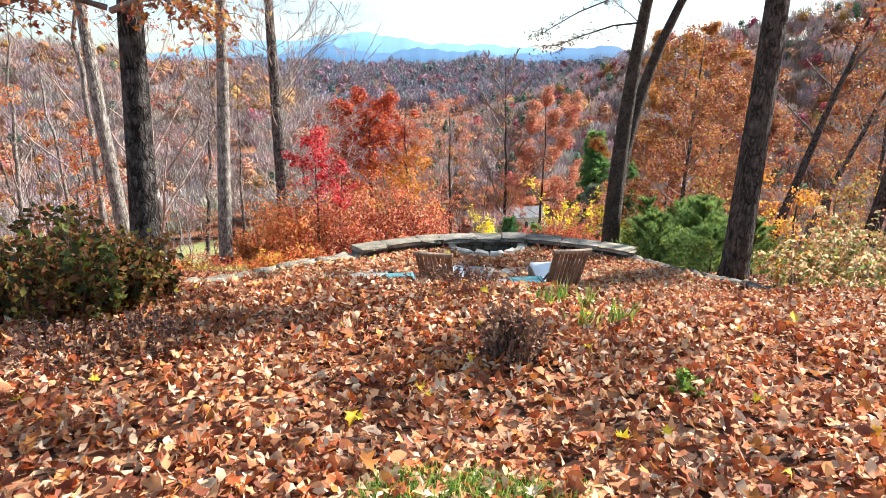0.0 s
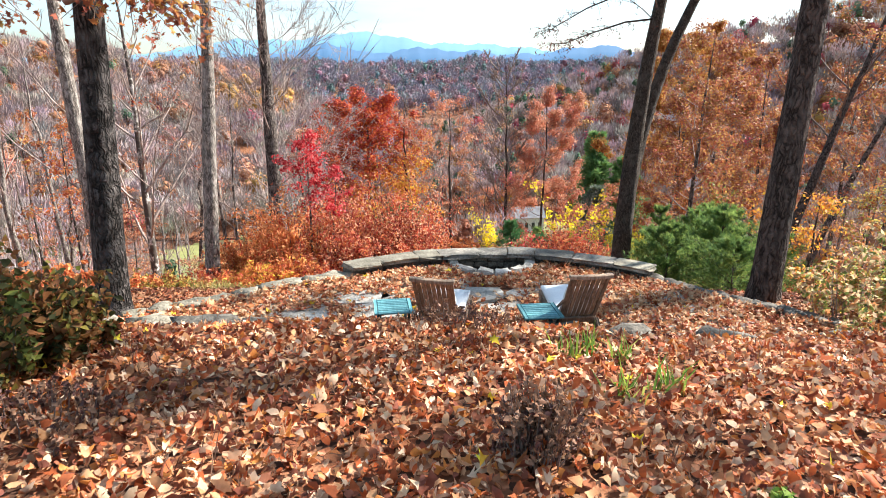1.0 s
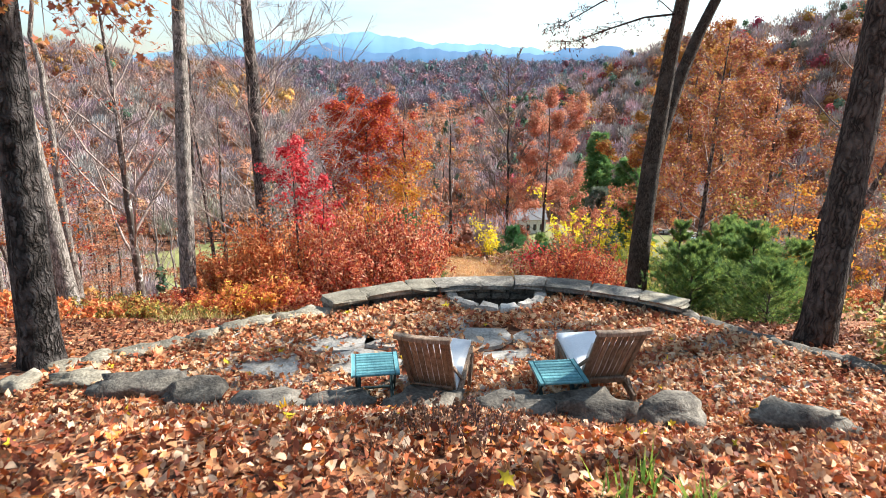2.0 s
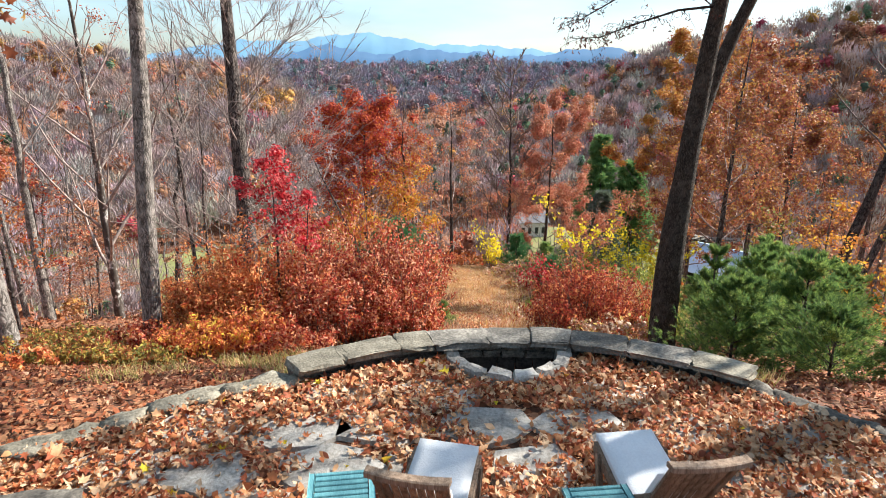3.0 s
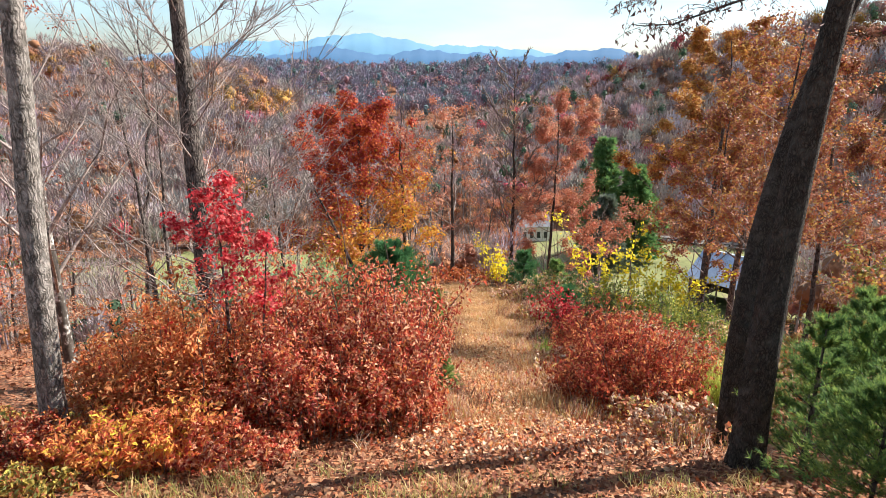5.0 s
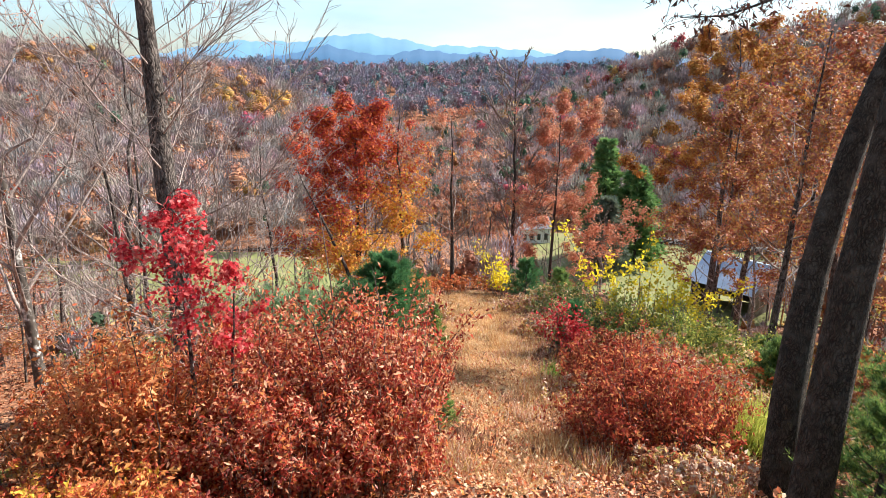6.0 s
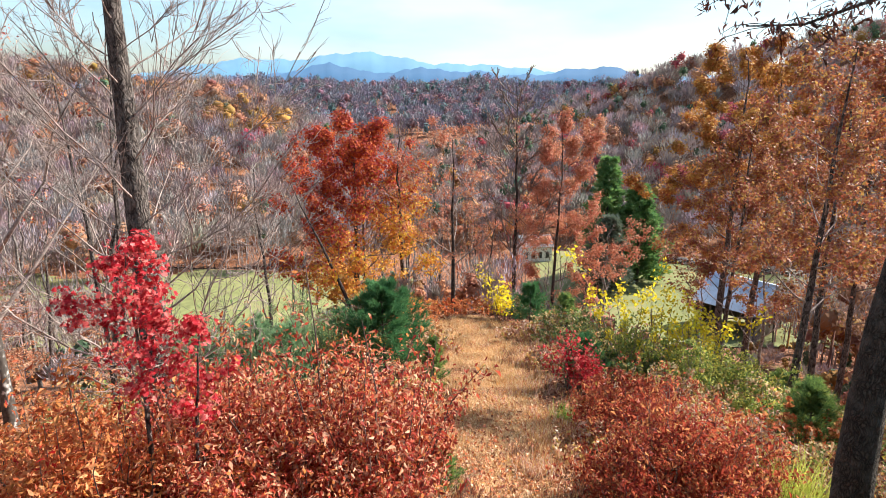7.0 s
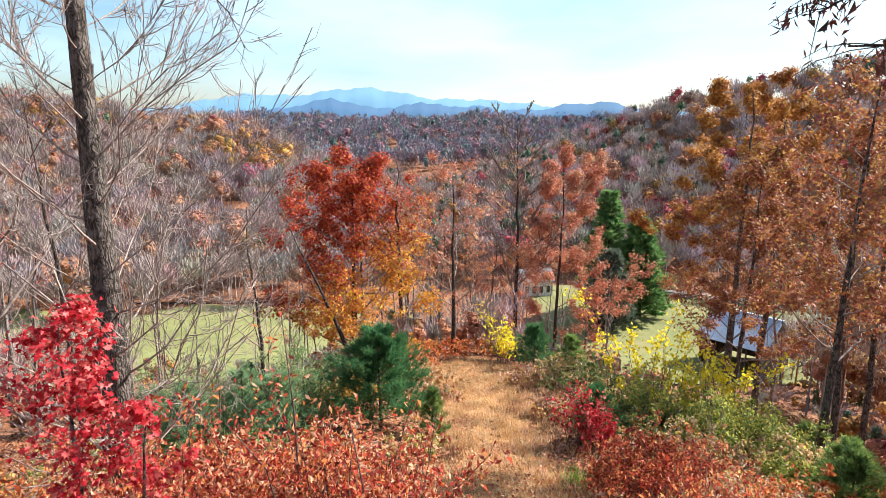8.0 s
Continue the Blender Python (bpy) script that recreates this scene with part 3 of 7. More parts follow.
gx = stretched(0.5, 0.2, 2600, 150)
gy = np.concatenate([-stretched(0, 0.2, 1500, 81)[41:][::-1], np.arange(0, 16, 0.2), 16 + (np.geomspace(1, 31, 110) - 1) / 30 * 2800])
gx = np.unique(np.concatenate([gx[np.abs(gx - 0.5) > 7], np.arange(-6.5, 7.5, 0.22)]))
sheet("ground", gx, gy, 0.0, M_SOIL, "leaf-covered brown woodland soil on a steep hillside")


# ---- plants: how they grow ----
def grow(rng, height, r0, lean=(0, 0), crown=0.35, limbs=14, reach=0.3, rise=0.7, subs=5, twigs=4, sides=10, wander=0.012, thick=0.33, lift=0.35, bow=1.1, fat=1.0, bow_y=0):
    """A tree from its foot at the origin: the trunk's mesh data, the branches' mesh data and places along the twigs."""
    wood, branch, spots = Geo(), Geo(), []
    n = 16
    s = np.linspace(0, 1, n)
    w = np.cumsum(rng.normal(size=(n, 2)) * wander * height / 3, axis=0) * s[:, None]
    P = np.zeros((n, 3))
    P[:, 0], P[:, 1], P[:, 2] = lean[0] * s ** bow + w[:, 0], lean[1] * s ** (bow_y or bow) + w[:, 1], s * height
    R = r0 * (1 - 0.9 * s ** 1.15) + 0.004
    P[0, 2] = -0.35
    P = np.vstack([P[:1], [P[0] + [0, 0, 0.42]], [P[0] + (P[1] - P[0]) * 0.35 + [0, 0, 0.2]], P[1:]])
    R = np.concatenate([[r0 * 1.4, r0 * 1.2, r0 * 1.05], R[1:]])
    order = np.argsort(P[:, 2])
    P, R = P[order], R[order]
    tube(wood, P, R, sides, 0.07, rng)
    ga = rng.random() * 6.28
    for i in range(limbs):
        q = crown + (0.98 - crown) * (i + rng.random() * 0.8) / limbs
        b = np.array([np.interp(q, s, P[-n:, c]) for c in range(3)])
        br = float(np.interp(q, s, R[-n:]))
        ga += 2.4 + rng.normal() * 0.4
        L = reach * height * (1.05 - 0.75 * (q - crown) / (1 - crown)) * rng.uniform(0.6, 1.15)
        m = 6
        u = np.linspace(0, 1, m)
        d = np.array([math.cos(ga), math.sin(ga), 0])
        e = rise * rng.uniform(0.6, 1.3)
        pts = b + np.outer(u * L, d) + np.outer(L * (e * u + lift * u ** 2), [0, 0, 1]) + np.cumsum(rng.normal(size=(m, 3)) * L * 0.07, axis=0) * u[:, None]
        rr = np.maximum(br * thick * rng.uniform(0.7, 1.2) * (1 - 0.8 * u), 0.00055 * fat * height)
        tube(branch, pts, rr, 5)
        for j in range(subs):
            v = rng.uniform(0.25, 1.0)
            c = np.array([np.interp(v, u, pts[:, a]) for a in range(3)])
            L2 = L * rng.uniform(0.25, 0.5) * (1.15 - 0.5 * v)
            d2 = unit(d * 0.7 + rng.normal(size=3) * 0.6 + [0, 0, 0.55])
            u2 = np.linspace(0, 1, 4)
            p2 = c + np.outer(u2 * L2, d2) + np.outer(L2 * 0.38 * u2 ** 2, [0, 0, 1]) + rng.normal(size=(4, 3)) * L2 * 0.03 * u2[:, None]
            tube(branch, p2, np.maximum(np.interp(v, u, rr) * 0.55 * (1 - 0.75 * u2), 0.00036 * fat * height), 4)
            spots.append(p2[1:])
            for k in range(twigs):
                v3 = rng.uniform(0.2, 1)
                c3 = c + (p2[-1] - c) * v3
                d3 = unit(d2 + rng.normal(size=3) * 0.55 + [0, 0, 0.2])
                L3 = L2 * rng.uniform(0.3, 0.6)
                p3 = np.array([c3, c3 + d3 * L3 * 0.5 + rng.normal(size=3) * L3 * 0.05, c3 + d3 * L3])
                tube(branch, p3, np.array([1, 0.7, 0.35]) * max(0.0003 * fat * height, np.interp(v, u, rr) * 0.22), 3)
                spots.append(p3[1:])
    return wood, branch, np.concatenate(spots)


def crown_places(rng, spots, count, spread):
    i = rng.integers(0, len(spots), count)
    return spots[i] + rng.normal(size=(count, 3)) * spread


def sprays(rng, spots, count, radius, per=22, part_used=1.0):
    """Leaf places in clumps about some of the spots, and the way out of each clump."""
    if part_used < 1:
        spots = spots[rng.random(len(spots)) < part_used]
    k = max(1, count // per)
    c = np.repeat(spots[rng.integers(0, len(spots), k)], per, 0)
    r = np.repeat(radius * rng.uniform(0.6, 1.4, k), per)[:, None]
    d = unit(rng.normal(size=(k * per, 3)))
    return c + d * r * np.sqrt(rng.random((k * per, 1))) * [1, 1, 0.65], unit(d + [0, 0, 0.6])


def tree(name, label, x, y, height, r0, bark, twig, seed, leaf=None, count=0, size=0.1, spread=0.3, shape="oval", category="tree", group="", low=0.0, second=None, clump=1.0, **kw):
    """A tree that stands at x, y: trunk, branches and, where it has them, leaves."""
    rng = np.random.default_rng(seed)
    wood, branch, spots = grow(rng, height, r0, **kw)
    t = thing(name, label, category, at(x, y), 0, group)
    part_of("trunk", wood.mesh("trunk", bark, True), t)
    part_of("limb_crown", branch.mesh("limb_crown", twig, True), t)
    if leaf:
        C, out = sprays(rng, spots[spots[:, 2] > low], count, spread * 1.5, 22, clump)
        if second:
            mat2, rule = second
            pick = rule(C, rng)
            g2 = Geo()
            leaves(g2, C[pick], size, rng, 0.0, shape, out=out[pick])
            part_of("golden_foliage", g2.mesh("golden_foliage", mat2), t)
            C, out = C[~pick], out[~pick]
        g = Geo()
        leaves(g, C, size, rng, 0.0, shape, out=out)
        part_of("foliage", g.mesh("foliage", leaf), t)
    return t


def shrub(name, label, spot, radii, height, stems, per, size, leaf, seed, twig=None, category="shrub", group="", bare=0.25, flare=0.5, shape="oval", jitter=0.12, top_only=False, dome=0, droop=0.0):
    """A many-stemmed shrub with leaves along its stems and, with dome, so many more in a thick rounded crown. spot, radii: its footing."""
    rng = np.random.default_rng(seed)
    t = thing(name, label, category, at(*spot), 0, group)
    wood, g = Geo(), Geo()
    z0 = at(*spot)[2]
    a, q = rng.random(stems) * 6.283, np.sqrt(rng.random(stems))
    bx, by = np.cos(a) * q * radii[0], np.sin(a) * q * radii[1]
    bz = land(spot[0] + bx, spot[1] + by) - z0
    hs = height * (1 - 0.45 * q ** 2) * rng.uniform(0.62, 1.1, stems) * np.where(rng.random(stems) < 0.12, 1.12, 1.0) * (1 + 0.25 * soft_noise(bx * 2 + seed, by * 2, 1.0))
    # low straggling shoots round the edge
    rim = rng.random(stems) < 0.25
    bx, by = np.where(rim, bx * 1.25, bx), np.where(rim, by * 1.25, by)
    bz = land(spot[0] + bx, spot[1] + by) - z0
    hs = np.where(rim & (q > 0.6), hs * 0.6, hs)
    if dome:
        sl = 0.5 + 0.35 * np.clip(soft_noise(bx * 2.1 + seed, by * 2.1 + 0.7 * seed, 0.8), -1, 1) + 0.25 * np.clip(soft_noise(bx * 5.7 - seed, by * 5.7 + 0.3 * seed, 0.8), -1, 1)
        hs = height * (1 - 0.5 * np.minimum(q, 1) ** 2) * (0.55 + 0.42 * sl) * rng.uniform(0.7, 1.38, stems)
    cs = []
    for i in range(stems):
        u = np.linspace(0, 1, 5)
        out = np.array([math.cos(a[i]), math.sin(a[i])]) * q[i] * flare * hs[i] * 0.5 + rng.normal(size=2) * hs[i] * 0.12
        pts = np.stack([bx[i] + out[0] * u ** 1.3, by[i] + out[1] * u ** 1.3, bz[i] - 0.05 + hs[i] * u], 1) + rng.normal(size=(5, 3)) * 0.03 * hs[i] * u[:, None]
        tube(wood, pts, (0.006 + 0.006 * hs[i]) * (1 - 0.8 * u), 3)
        m = int(per * rng.uniform(0.6, 1.4))
        v = bare + (1 - bare) * (rng.random(m) ** (0.5 if top_only else 0.65))
        c = np.stack([np.interp(v, u, pts[:, k]) for k in range(3)], 1)
        cs.append(c + rng.normal(size=(m, 3)) * jitter * hs[i] * (1.15 - 0.6 * v)[:, None] * [1, 1, 0.7])
    out = [unit(rng.normal(size=(sum(len(c) for c in cs), 3)) + [0, 0, 0.4])]
    if dome:
        per = 20
        k = max(8, dome // per)
        da, dq = rng.random(k) * 6.283, np.sqrt(rng.random(k))
        rag = 1.1 * (1 + 0.24 * np.sin(3 * da + seed) + 0.16 * np.sin(7 * da + 2 * seed)) * rng.uniform(0.88, 1.15, k)
        dx, dy = np.cos(da) * dq * radii[0] * rag, np.sin(da) * dq * radii[1] * rag
        lump = 0.5 + 0.4 * np.clip(soft_noise(dx * 2.1 + seed, dy * 2.1 + 0.7 * seed, 0.8), -1, 1) + 0.3 * np.clip(soft_noise(dx * 5.7 - seed, dy * 5.7 + 0.3 * seed, 0.8), -1, 1)
        top = height * (1 - 0.5 * dq ** 2.0) * (0.55 + 0.42 * lump) * np.where(rng.random(k) < 0.14, rng.uniform(1.05, 1.3, k), 1.0)
        deep = np.minimum(rng.exponential(0.3, k), 0.92)
        c = np.stack([dx, dy, land(spot[0] + dx, spot[1] + dy) - z0 + top * (1 - deep)], 1)
        r = np.clip(0.085 * height, 0.1, 0.34) * rng.uniform(0.6, 1.4, k)
        d = unit(rng.normal(size=(k * per, 3)))
        side = np.stack([np.cos(da) * dq, np.sin(da) * dq, 0.5 + 0 * da], 1)
        cs.append(np.repeat(c, per, 0) + d * np.repeat(r, per)[:, None] * np.sqrt(rng.random((k * per, 1))) * [1, 1, 0.8])
        out.append(unit(d * 0.8 + np.repeat(side, per, 0)))
    C = np.concatenate(cs)
    C[:, 2] = np.maximum(C[:, 2], land(C[:, 0] + spot[0], C[:, 1] + spot[1]) - z0 + 0.03)
    leaves(g, C, size * 1.25, rng, 0.0, shape, out=np.concatenate(out), facing=0.5, droop=droop)
    tagged(part_of("twig_mass", wood.mesh("twig_mass", twig or M_TWIG_DARK), t), kind="stuff")
    tagged(part_of("foliage", g.mesh("foliage", leaf), t), kind="stuff")
    return t


def pine(name, label, x, y, height, width, seed, needle=None, tufts=900, blades=16, length=0.16, category="pine", group="", thin=0.075):
    """A pine in whorls of branches that end in tufts of needles."""
    rng = np.random.default_rng(seed)
    t = thing(name, label, category, at(x, y), 0, group)
    wood, g = Geo(), Geo()
    u = np.linspace(0, 1, 8)
    axis = np.stack([rng.normal() * 0.03 * height * u, rng.normal() * 0.03 * height * u, -0.1 + (height + 0.05) * u], 1)
    tube(wood, axis, 0.018 * height * (1 - 0.92 * u) + 0.004, 7)
    rings = max(8, int(height * 3.0)) if height < 8 else 22
    cs, ds = [], []
    each = max(2, tufts // (rings * 6))
    for r in range(rings):
        q = 0.05 + 0.93 * (r + rng.random() * 0.5) / rings
        b = np.array([np.interp(q, u, axis[:, k]) for k in range(3)])
        L0 = width * (0.6 if height < 8 else 0.56) * (1 - q) ** (1.2 if height < 8 else 0.7) * (0.75 + 0.25 * min(1, q * 6)) + 0.05 * width
        for j in range(6):
            ang = j * 1.047 + r * 0.6 + rng.normal() * 0.25
            L = L0 * rng.uniform(0.65, 1.2)
            d = np.array([math.cos(ang), math.sin(ang), 0.05 + rng.uniform(0.1, 0.45) + 0.9 * q if height < 8 else rng.uniform(-0.05, 0.35)])
            p = np.array([b, b + d * L * 0.5 - [0, 0, 0.03 * L], b + d * L + [0, 0, 0.1 * L]])
            tube(wood, p, np.array([1, 0.7, 0.3]) * 0.007 * height ** 0.6, 3)
            v = rng.uniform(0.15, 1.05, each) ** 0.7
            c = b + (p[2] - b) * v[:, None] + rng.normal(size=(each, 3)) * L * [0.1, 0.1, 0.07]
            cs.append(c)
            ds.append(np.repeat(unit(d + [0, 0, 0.35])[None], each, 0))
    C, D = np.concatenate(cs), np.concatenate(ds)
    C, D = np.repeat(C, blades, 0), np.repeat(D, blades, 0)
    n = len(C)
    dirs = unit(D * 1.2 + rng.normal(size=(n, 3)) * 0.55)
    Ls = length * rng.uniform(0.6, 1.2, n)[:, None]
    side = unit(np.cross(dirs, rng.normal(size=(n, 3)))) * Ls * thin * 0.5
    V = np.stack([C - side, C + side, C + dirs * Ls], 1).reshape(-1, 3)
    g.add(V, np.arange(n * 3).reshape(-1, 3))
    part_of("trunk", wood.mesh("trunk", M_BARK), t)
    part_of("needles", g.mesh("needles", needle or M_PINE), t)
    return t


def grass(name, label, X, Y, length, mat, seed, width=0.012, category="grass", lean=0.35, kind="stuff", up=0.0):
    rng = np.random.default_rng(seed)
    n = len(X)
    B = np.stack([X, Y, land(X, Y) - 0.01 + up], 1)
    L = length * rng.uniform(0.5, 1.2, n)[:, None]
    tip = unit(np.array([0, 0, 1.0]) + rng.normal(size=(n, 3)) * [lean, lean, 0.1])
    mid = B + tip * L * 0.55 + [0, 0, 0.0]
    bend = tip + rng.normal(size=(n, 3)) * [lean, lean, 0.15] - [0, 0, 0.15]
    a = rng.random(n) * 6.28
    side = np.stack([np.cos(a), np.sin(a), 0 * a], 1) * width * 0.5
    V = np.stack([B - side, B + side, mid + side * 0.8, mid - side * 0.8, mid + unit(bend) * L * 0.5], 1).reshape(-1, 3)
    k = (np.arange(n) * 5)[:, None]
    ob = new(name, mesh_of(name, V, [np.array([[0, 1, 2, 3]]) + k, np.array([[3, 2, 4]]) + k], mat))
    return tagged(ob, label, category, kind=kind)


# ---- stonework ----
def block(rng, lx, ly, lz, rough=0.05, cuts=2):
    """A hewn stone: a box with worn, uneven edges, its foot at z 0."""
    bm = bmesh.new()
    bmesh.ops.create_cube(bm, size=1.0)
    bmesh.ops.bevel(bm, geom=bm.edges[:], offset=0.07, segments=1, affect="EDGES", profile=0.6)
    if cuts > 1:
        bmesh.ops.subdivide_edges(bm, edges=bm.edges[:], cuts=1, use_grid_fill=True)
    for v in bm.verts:
        v.co += Vector(rng.normal(size=3)) * rough * 0.45
        v.co.x, v.co.y, v.co.z = v.co.x * lx, v.co.y * ly, (v.co.z + 0.5) * lz
    return bm


def boulder(rng, lx, ly, lz):
    bm = bmesh.new()
    bmesh.ops.create_icosphere(bm, subdivisions=3, radius=0.5)
    off = Vector(rng.random(3) * 20)
    for v in bm.verts:
        p = v.co.copy()
        k = 1 + 0.5 * noise.noise(p * 2.2 + off) + 0.3 * noise.noise(p * 6 + off) + 0.1 * noise.noise(p * 14 + off)
        q = Vector((round(p.x * 5) / 5, round(p.y * 5) / 5, round(p.z * 5) / 5))
        v.co = (p * 0.55 + q * 0.45) * k
        v.co.x, v.co.y, v.co.z = v.co.x * lx, v.co.y * ly, v.co.z * lz
    return bm


rs = np.random.default_rng(7)
CX, CY, RI, RO = 0.87, 7.8, 3.86, 4.30
PATIO = -0.06
seat_wall = thing("seat_wall", "curved low dry-stone seat wall with pale grey slab coping", "stone wall", (CX, CY, PATIO), 0, kind="structure")
a0, a1 = 49.0, 128.0
edges = [a0]
while edges[-1] < a1 - 6:
    edges.append(edges[-1] + rs.uniform(6, 11))
edges[-1] = a1
for i in range(len(edges) - 1):
    b0, b1 = edges[i] + 0.05, edges[i + 1] - 0.05
    rm, da = (RI + RO) / 2, radians(b1 - b0)
    bm = block(rs, 1, 1, 1, 0.075)
    high, tip, wide = rs.uniform(-0.012, 0.012), rs.uniform(-0.012, 0.012), rs.uniform(0.96, 1.1)
    for v in bm.verts:
        ang = radians(b0) + (0.5 + v.co.x * 0.995) * da
        rad = rm - v.co.y * (RO - RI) * wide
        v.co = Vector((math.cos(ang) * rad, math.sin(ang) * rad, 0.155 + high + tip * v.co.y + v.co.z * 0.078))
    bmesh.ops.recalc_face_normals(bm, faces=bm.faces[:])
    # darker stone from the second slab on the right to mid-wall
    part("capstone", bm, M_STONE_MID if 0 < i < len(edges) // 2 + 1 else M_STONE, seat_wall, "weathered grey slab")
for course in range(2):
    a = a0 + 0.5
    while a < a1 - 2:
        w = rs.uniform(3.2, 6.5)
        bm = block(rs, 1, 1, 1, 0.07)
        for v in bm.verts:
            ang = radians(min(a + (0.5 + v.co.x * 0.97) * w, a1 - 0.4))
            rad = 4.15 - v.co.y * 0.3
            v.co = Vector((math.cos(ang) * rad, math.sin(ang) * rad, -0.06 + course * 0.105 + v.co.z * 0.1))
        bmesh.ops.recalc_face_normals(bm, faces=bm.faces[:])
        part("stone", bm, M_STONE_DARK, seat_wall)
        a += w

pit = thing("fire_pit", "half-round stone fire pit with pale rim stones and sooty inside", "fire pit", (0.88, 11.74, PATIO), 0)
n_rim = 8
for i in range(n_rim):
    b0, b1 = 172 + (196 / n_rim) * i + 0.8, 172 + (196 / n_rim) * (i + 1) - 0.8
    bm = block(rs, 1, 1, 1, 0.045)
    top = 0.115 + rs.uniform(-0.015, 0.02)
    for v in bm.verts:
        ang = radians(b0 + (0.5 + v.co.x) * (b1 - b0))
        rad = 0.71 - v.co.y * (0.17 + 0.03 * math.sin(i * 2.1))
        v.co = Vector((math.cos(ang) * rad, math.sin(ang) * rad, -0.5 + v.co.z * (top + 0.5)))
    bmesh.ops.recalc_face_normals(bm, faces=bm.faces[:])
    part("rim_stone", bm, M_STONE_PALE, pit, "pale grey rim stone")
bm = bmesh.new()
bmesh.ops.create_circle(bm, cap_ends=True, segments=28, radius=0.62)
for v in bm.verts:
    v.co.y = min(v.co.y, 0.12)
    v.co.z = -0.39 + 0.02 * rs.random()
part("hearth", bm, M_SOOT, pit, "soot-black hearth floor")
for i in range(5):
    b0 = -0.55 + i * 0.23
    bm = block(rs, 0.22, 0.1, 0.56, 0.05)
    bmesh.ops.translate(bm, verts=bm.verts, vec=(b0 + 0.1, 0.16, -0.45))
    part("back_stone", bm, M_SOOT, pit, "sooty back stone")


def stone_row(label, spots, lx, ly, lz, mat, sink=0.3, name="edging_stone", group="edging stones"):
    for (x, y, turn) in spots:
        k = rs.uniform(0.8, 1.25, 3)
        bm = boulder(rs, lx * k[0], ly * k[1], lz * k[2])
        me = bpy.data.meshes.new(name)
        bm.to_mesh(me)
        bm.free()
        me.materials.append(mat)
        me.polygons.foreach_set("use_smooth", [True] * len(me.polygons))
        ob = new(name, me)
        ob.matrix_world = pose(x, y, float(land(x, y)) + lz * (0.5 - sink), 0, 0, turn)
        tagged(ob, label, "stone", group)


# low rim from the seat wall to the oak, and on the other side down to the bank
spots = []
for s in np.linspace(0, 1, 9):
    x = -1.85 - s * 2.6
    spots.append((x, float(np.interp(x, RX, RY)) - 0.22, 25 + rs.uniform(-15, 15)))
stone_row("flat grey edging stone half sunk beside the patio", spots, 0.52, 0.36, 0.17, M_STONE, 0.32)
spots = []
for s in np.linspace(0, 1, 10):
    x = 3.6 + s * 2.2
    spots.append((x, float(np.interp(x, RX, RY)) - 0.15, -55 + rs.uniform(-15, 15)))
stone_row("low grey edging stone along the patio rim", spots, 0.48, 0.28, 0.14, M_STONE_DARK, 0.34)
stone_row("weathered grey boulder at the foot of the bank", [(-3.3, 8.72, 10), (-2.6, 8.5, -12), (-1.85, 8.3, 5), (-1.0, 8.15, 8), (-0.15, 8.1, -6), (0.72, 8.05, 12), (1.4, 7.95, -15), (2.2, 7.8, -5), (3.4, 7.66, -8), (4.6, 7.5, -12), (5.6, 7.3, 20)], 0.85, 0.46, 0.36, M_STONE_DARK, 0.34, "boulder", "boulders of the bank")
stone_row("pale grey boulder at the foot of the oak", [(-4.1, 8.9, 10), (-4.7, 8.85, -15), (-5.2, 8.7, 5)], 0.55, 0.36, 0.22, M_STONE, 0.26, "boulder", "boulders of the bank")

# patio flags, sunk in fallen leaves
patio = thing("patio", "irregular grey flagstone patio half buried in fallen leaves", "patio", (0, 0, PATIO), 0, kind="structure")
flags = []
for ix in range(9):
    for iy in range(4):
        flags.append((-3.3 + ix * 0.96 + 0.4 * (iy % 2) + rs.uniform(-0.08, 0.08), 8.75 + iy * 0.66 + rs.uniform(-0.06, 0.06)))
for (x, y) in flags:
    if y > np.interp(x, RX, RY) - 0.75 or math.hypot(x - 0.88, y - 11.74) < 1.05:
        continue
    bm = bmesh.new()
    k = rs.integers(5, 8)
    vs = [bm.verts.new((math.cos(6.283 * j / k + rs.uniform(-0.2, 0.2)) * 0.54 * rs.uniform(0.85, 1.1), math.sin(6.283 * j / k) * 0.37 * rs.uniform(0.85, 1.1), 0)) for j in range(k)]
    f = bm.faces.new(vs)
    ext = bmesh.ops.extrude_face_region(bm, geom=[f])
    tops = [g for g in ext["geom"] if isinstance(g, bmesh.types.BMVert)]
    for v in tops:
        v.co.z += 0.045
        v.co.x, v.co.y = v.co.x * 0.96, v.co.y * 0.96
    bmesh.ops.recalc_face_normals(bm, faces=bm.faces[:])
    ob = part("flagstone", bm, M_STONE_PALE, patio)
    ob.location = (x, y, 0.0)


# ---- chairs and side tables ----
def beam(bm, p, q, w, d, up=(0, 0, 1), soft=0.006):
    """A bar from p to q, w wide and d deep."""
    p, q = Vector(p), Vector(q)
    z = (q - p).normalized()
    x = Vector(up).cross(z)
    x = x.normalized() if x.length > 1e-4 else Vector((1, 0, 0))
    y = z.cross(x)
    made = bmesh.ops.create_cube(bm, size=1.0)["verts"]
    for v in made:
        v.co = p + x * (v.co.x * w) + y * (v.co.y * d) + z * ((v.co.z + 0.5) * (q - p).length)
    es = list({e for v in made for e in v.link_edges})
    bmesh.ops.bevel(bm, geom=es, offset=soft, segments=1, affect="EDGES")


def bar(name, p, q, w, d, mat, parent, up=(0, 0, 1), label=""):
    bm = bmesh.new()
    beam(bm, p, q, w, d, up)
    return part(name, bm, mat, parent, label)


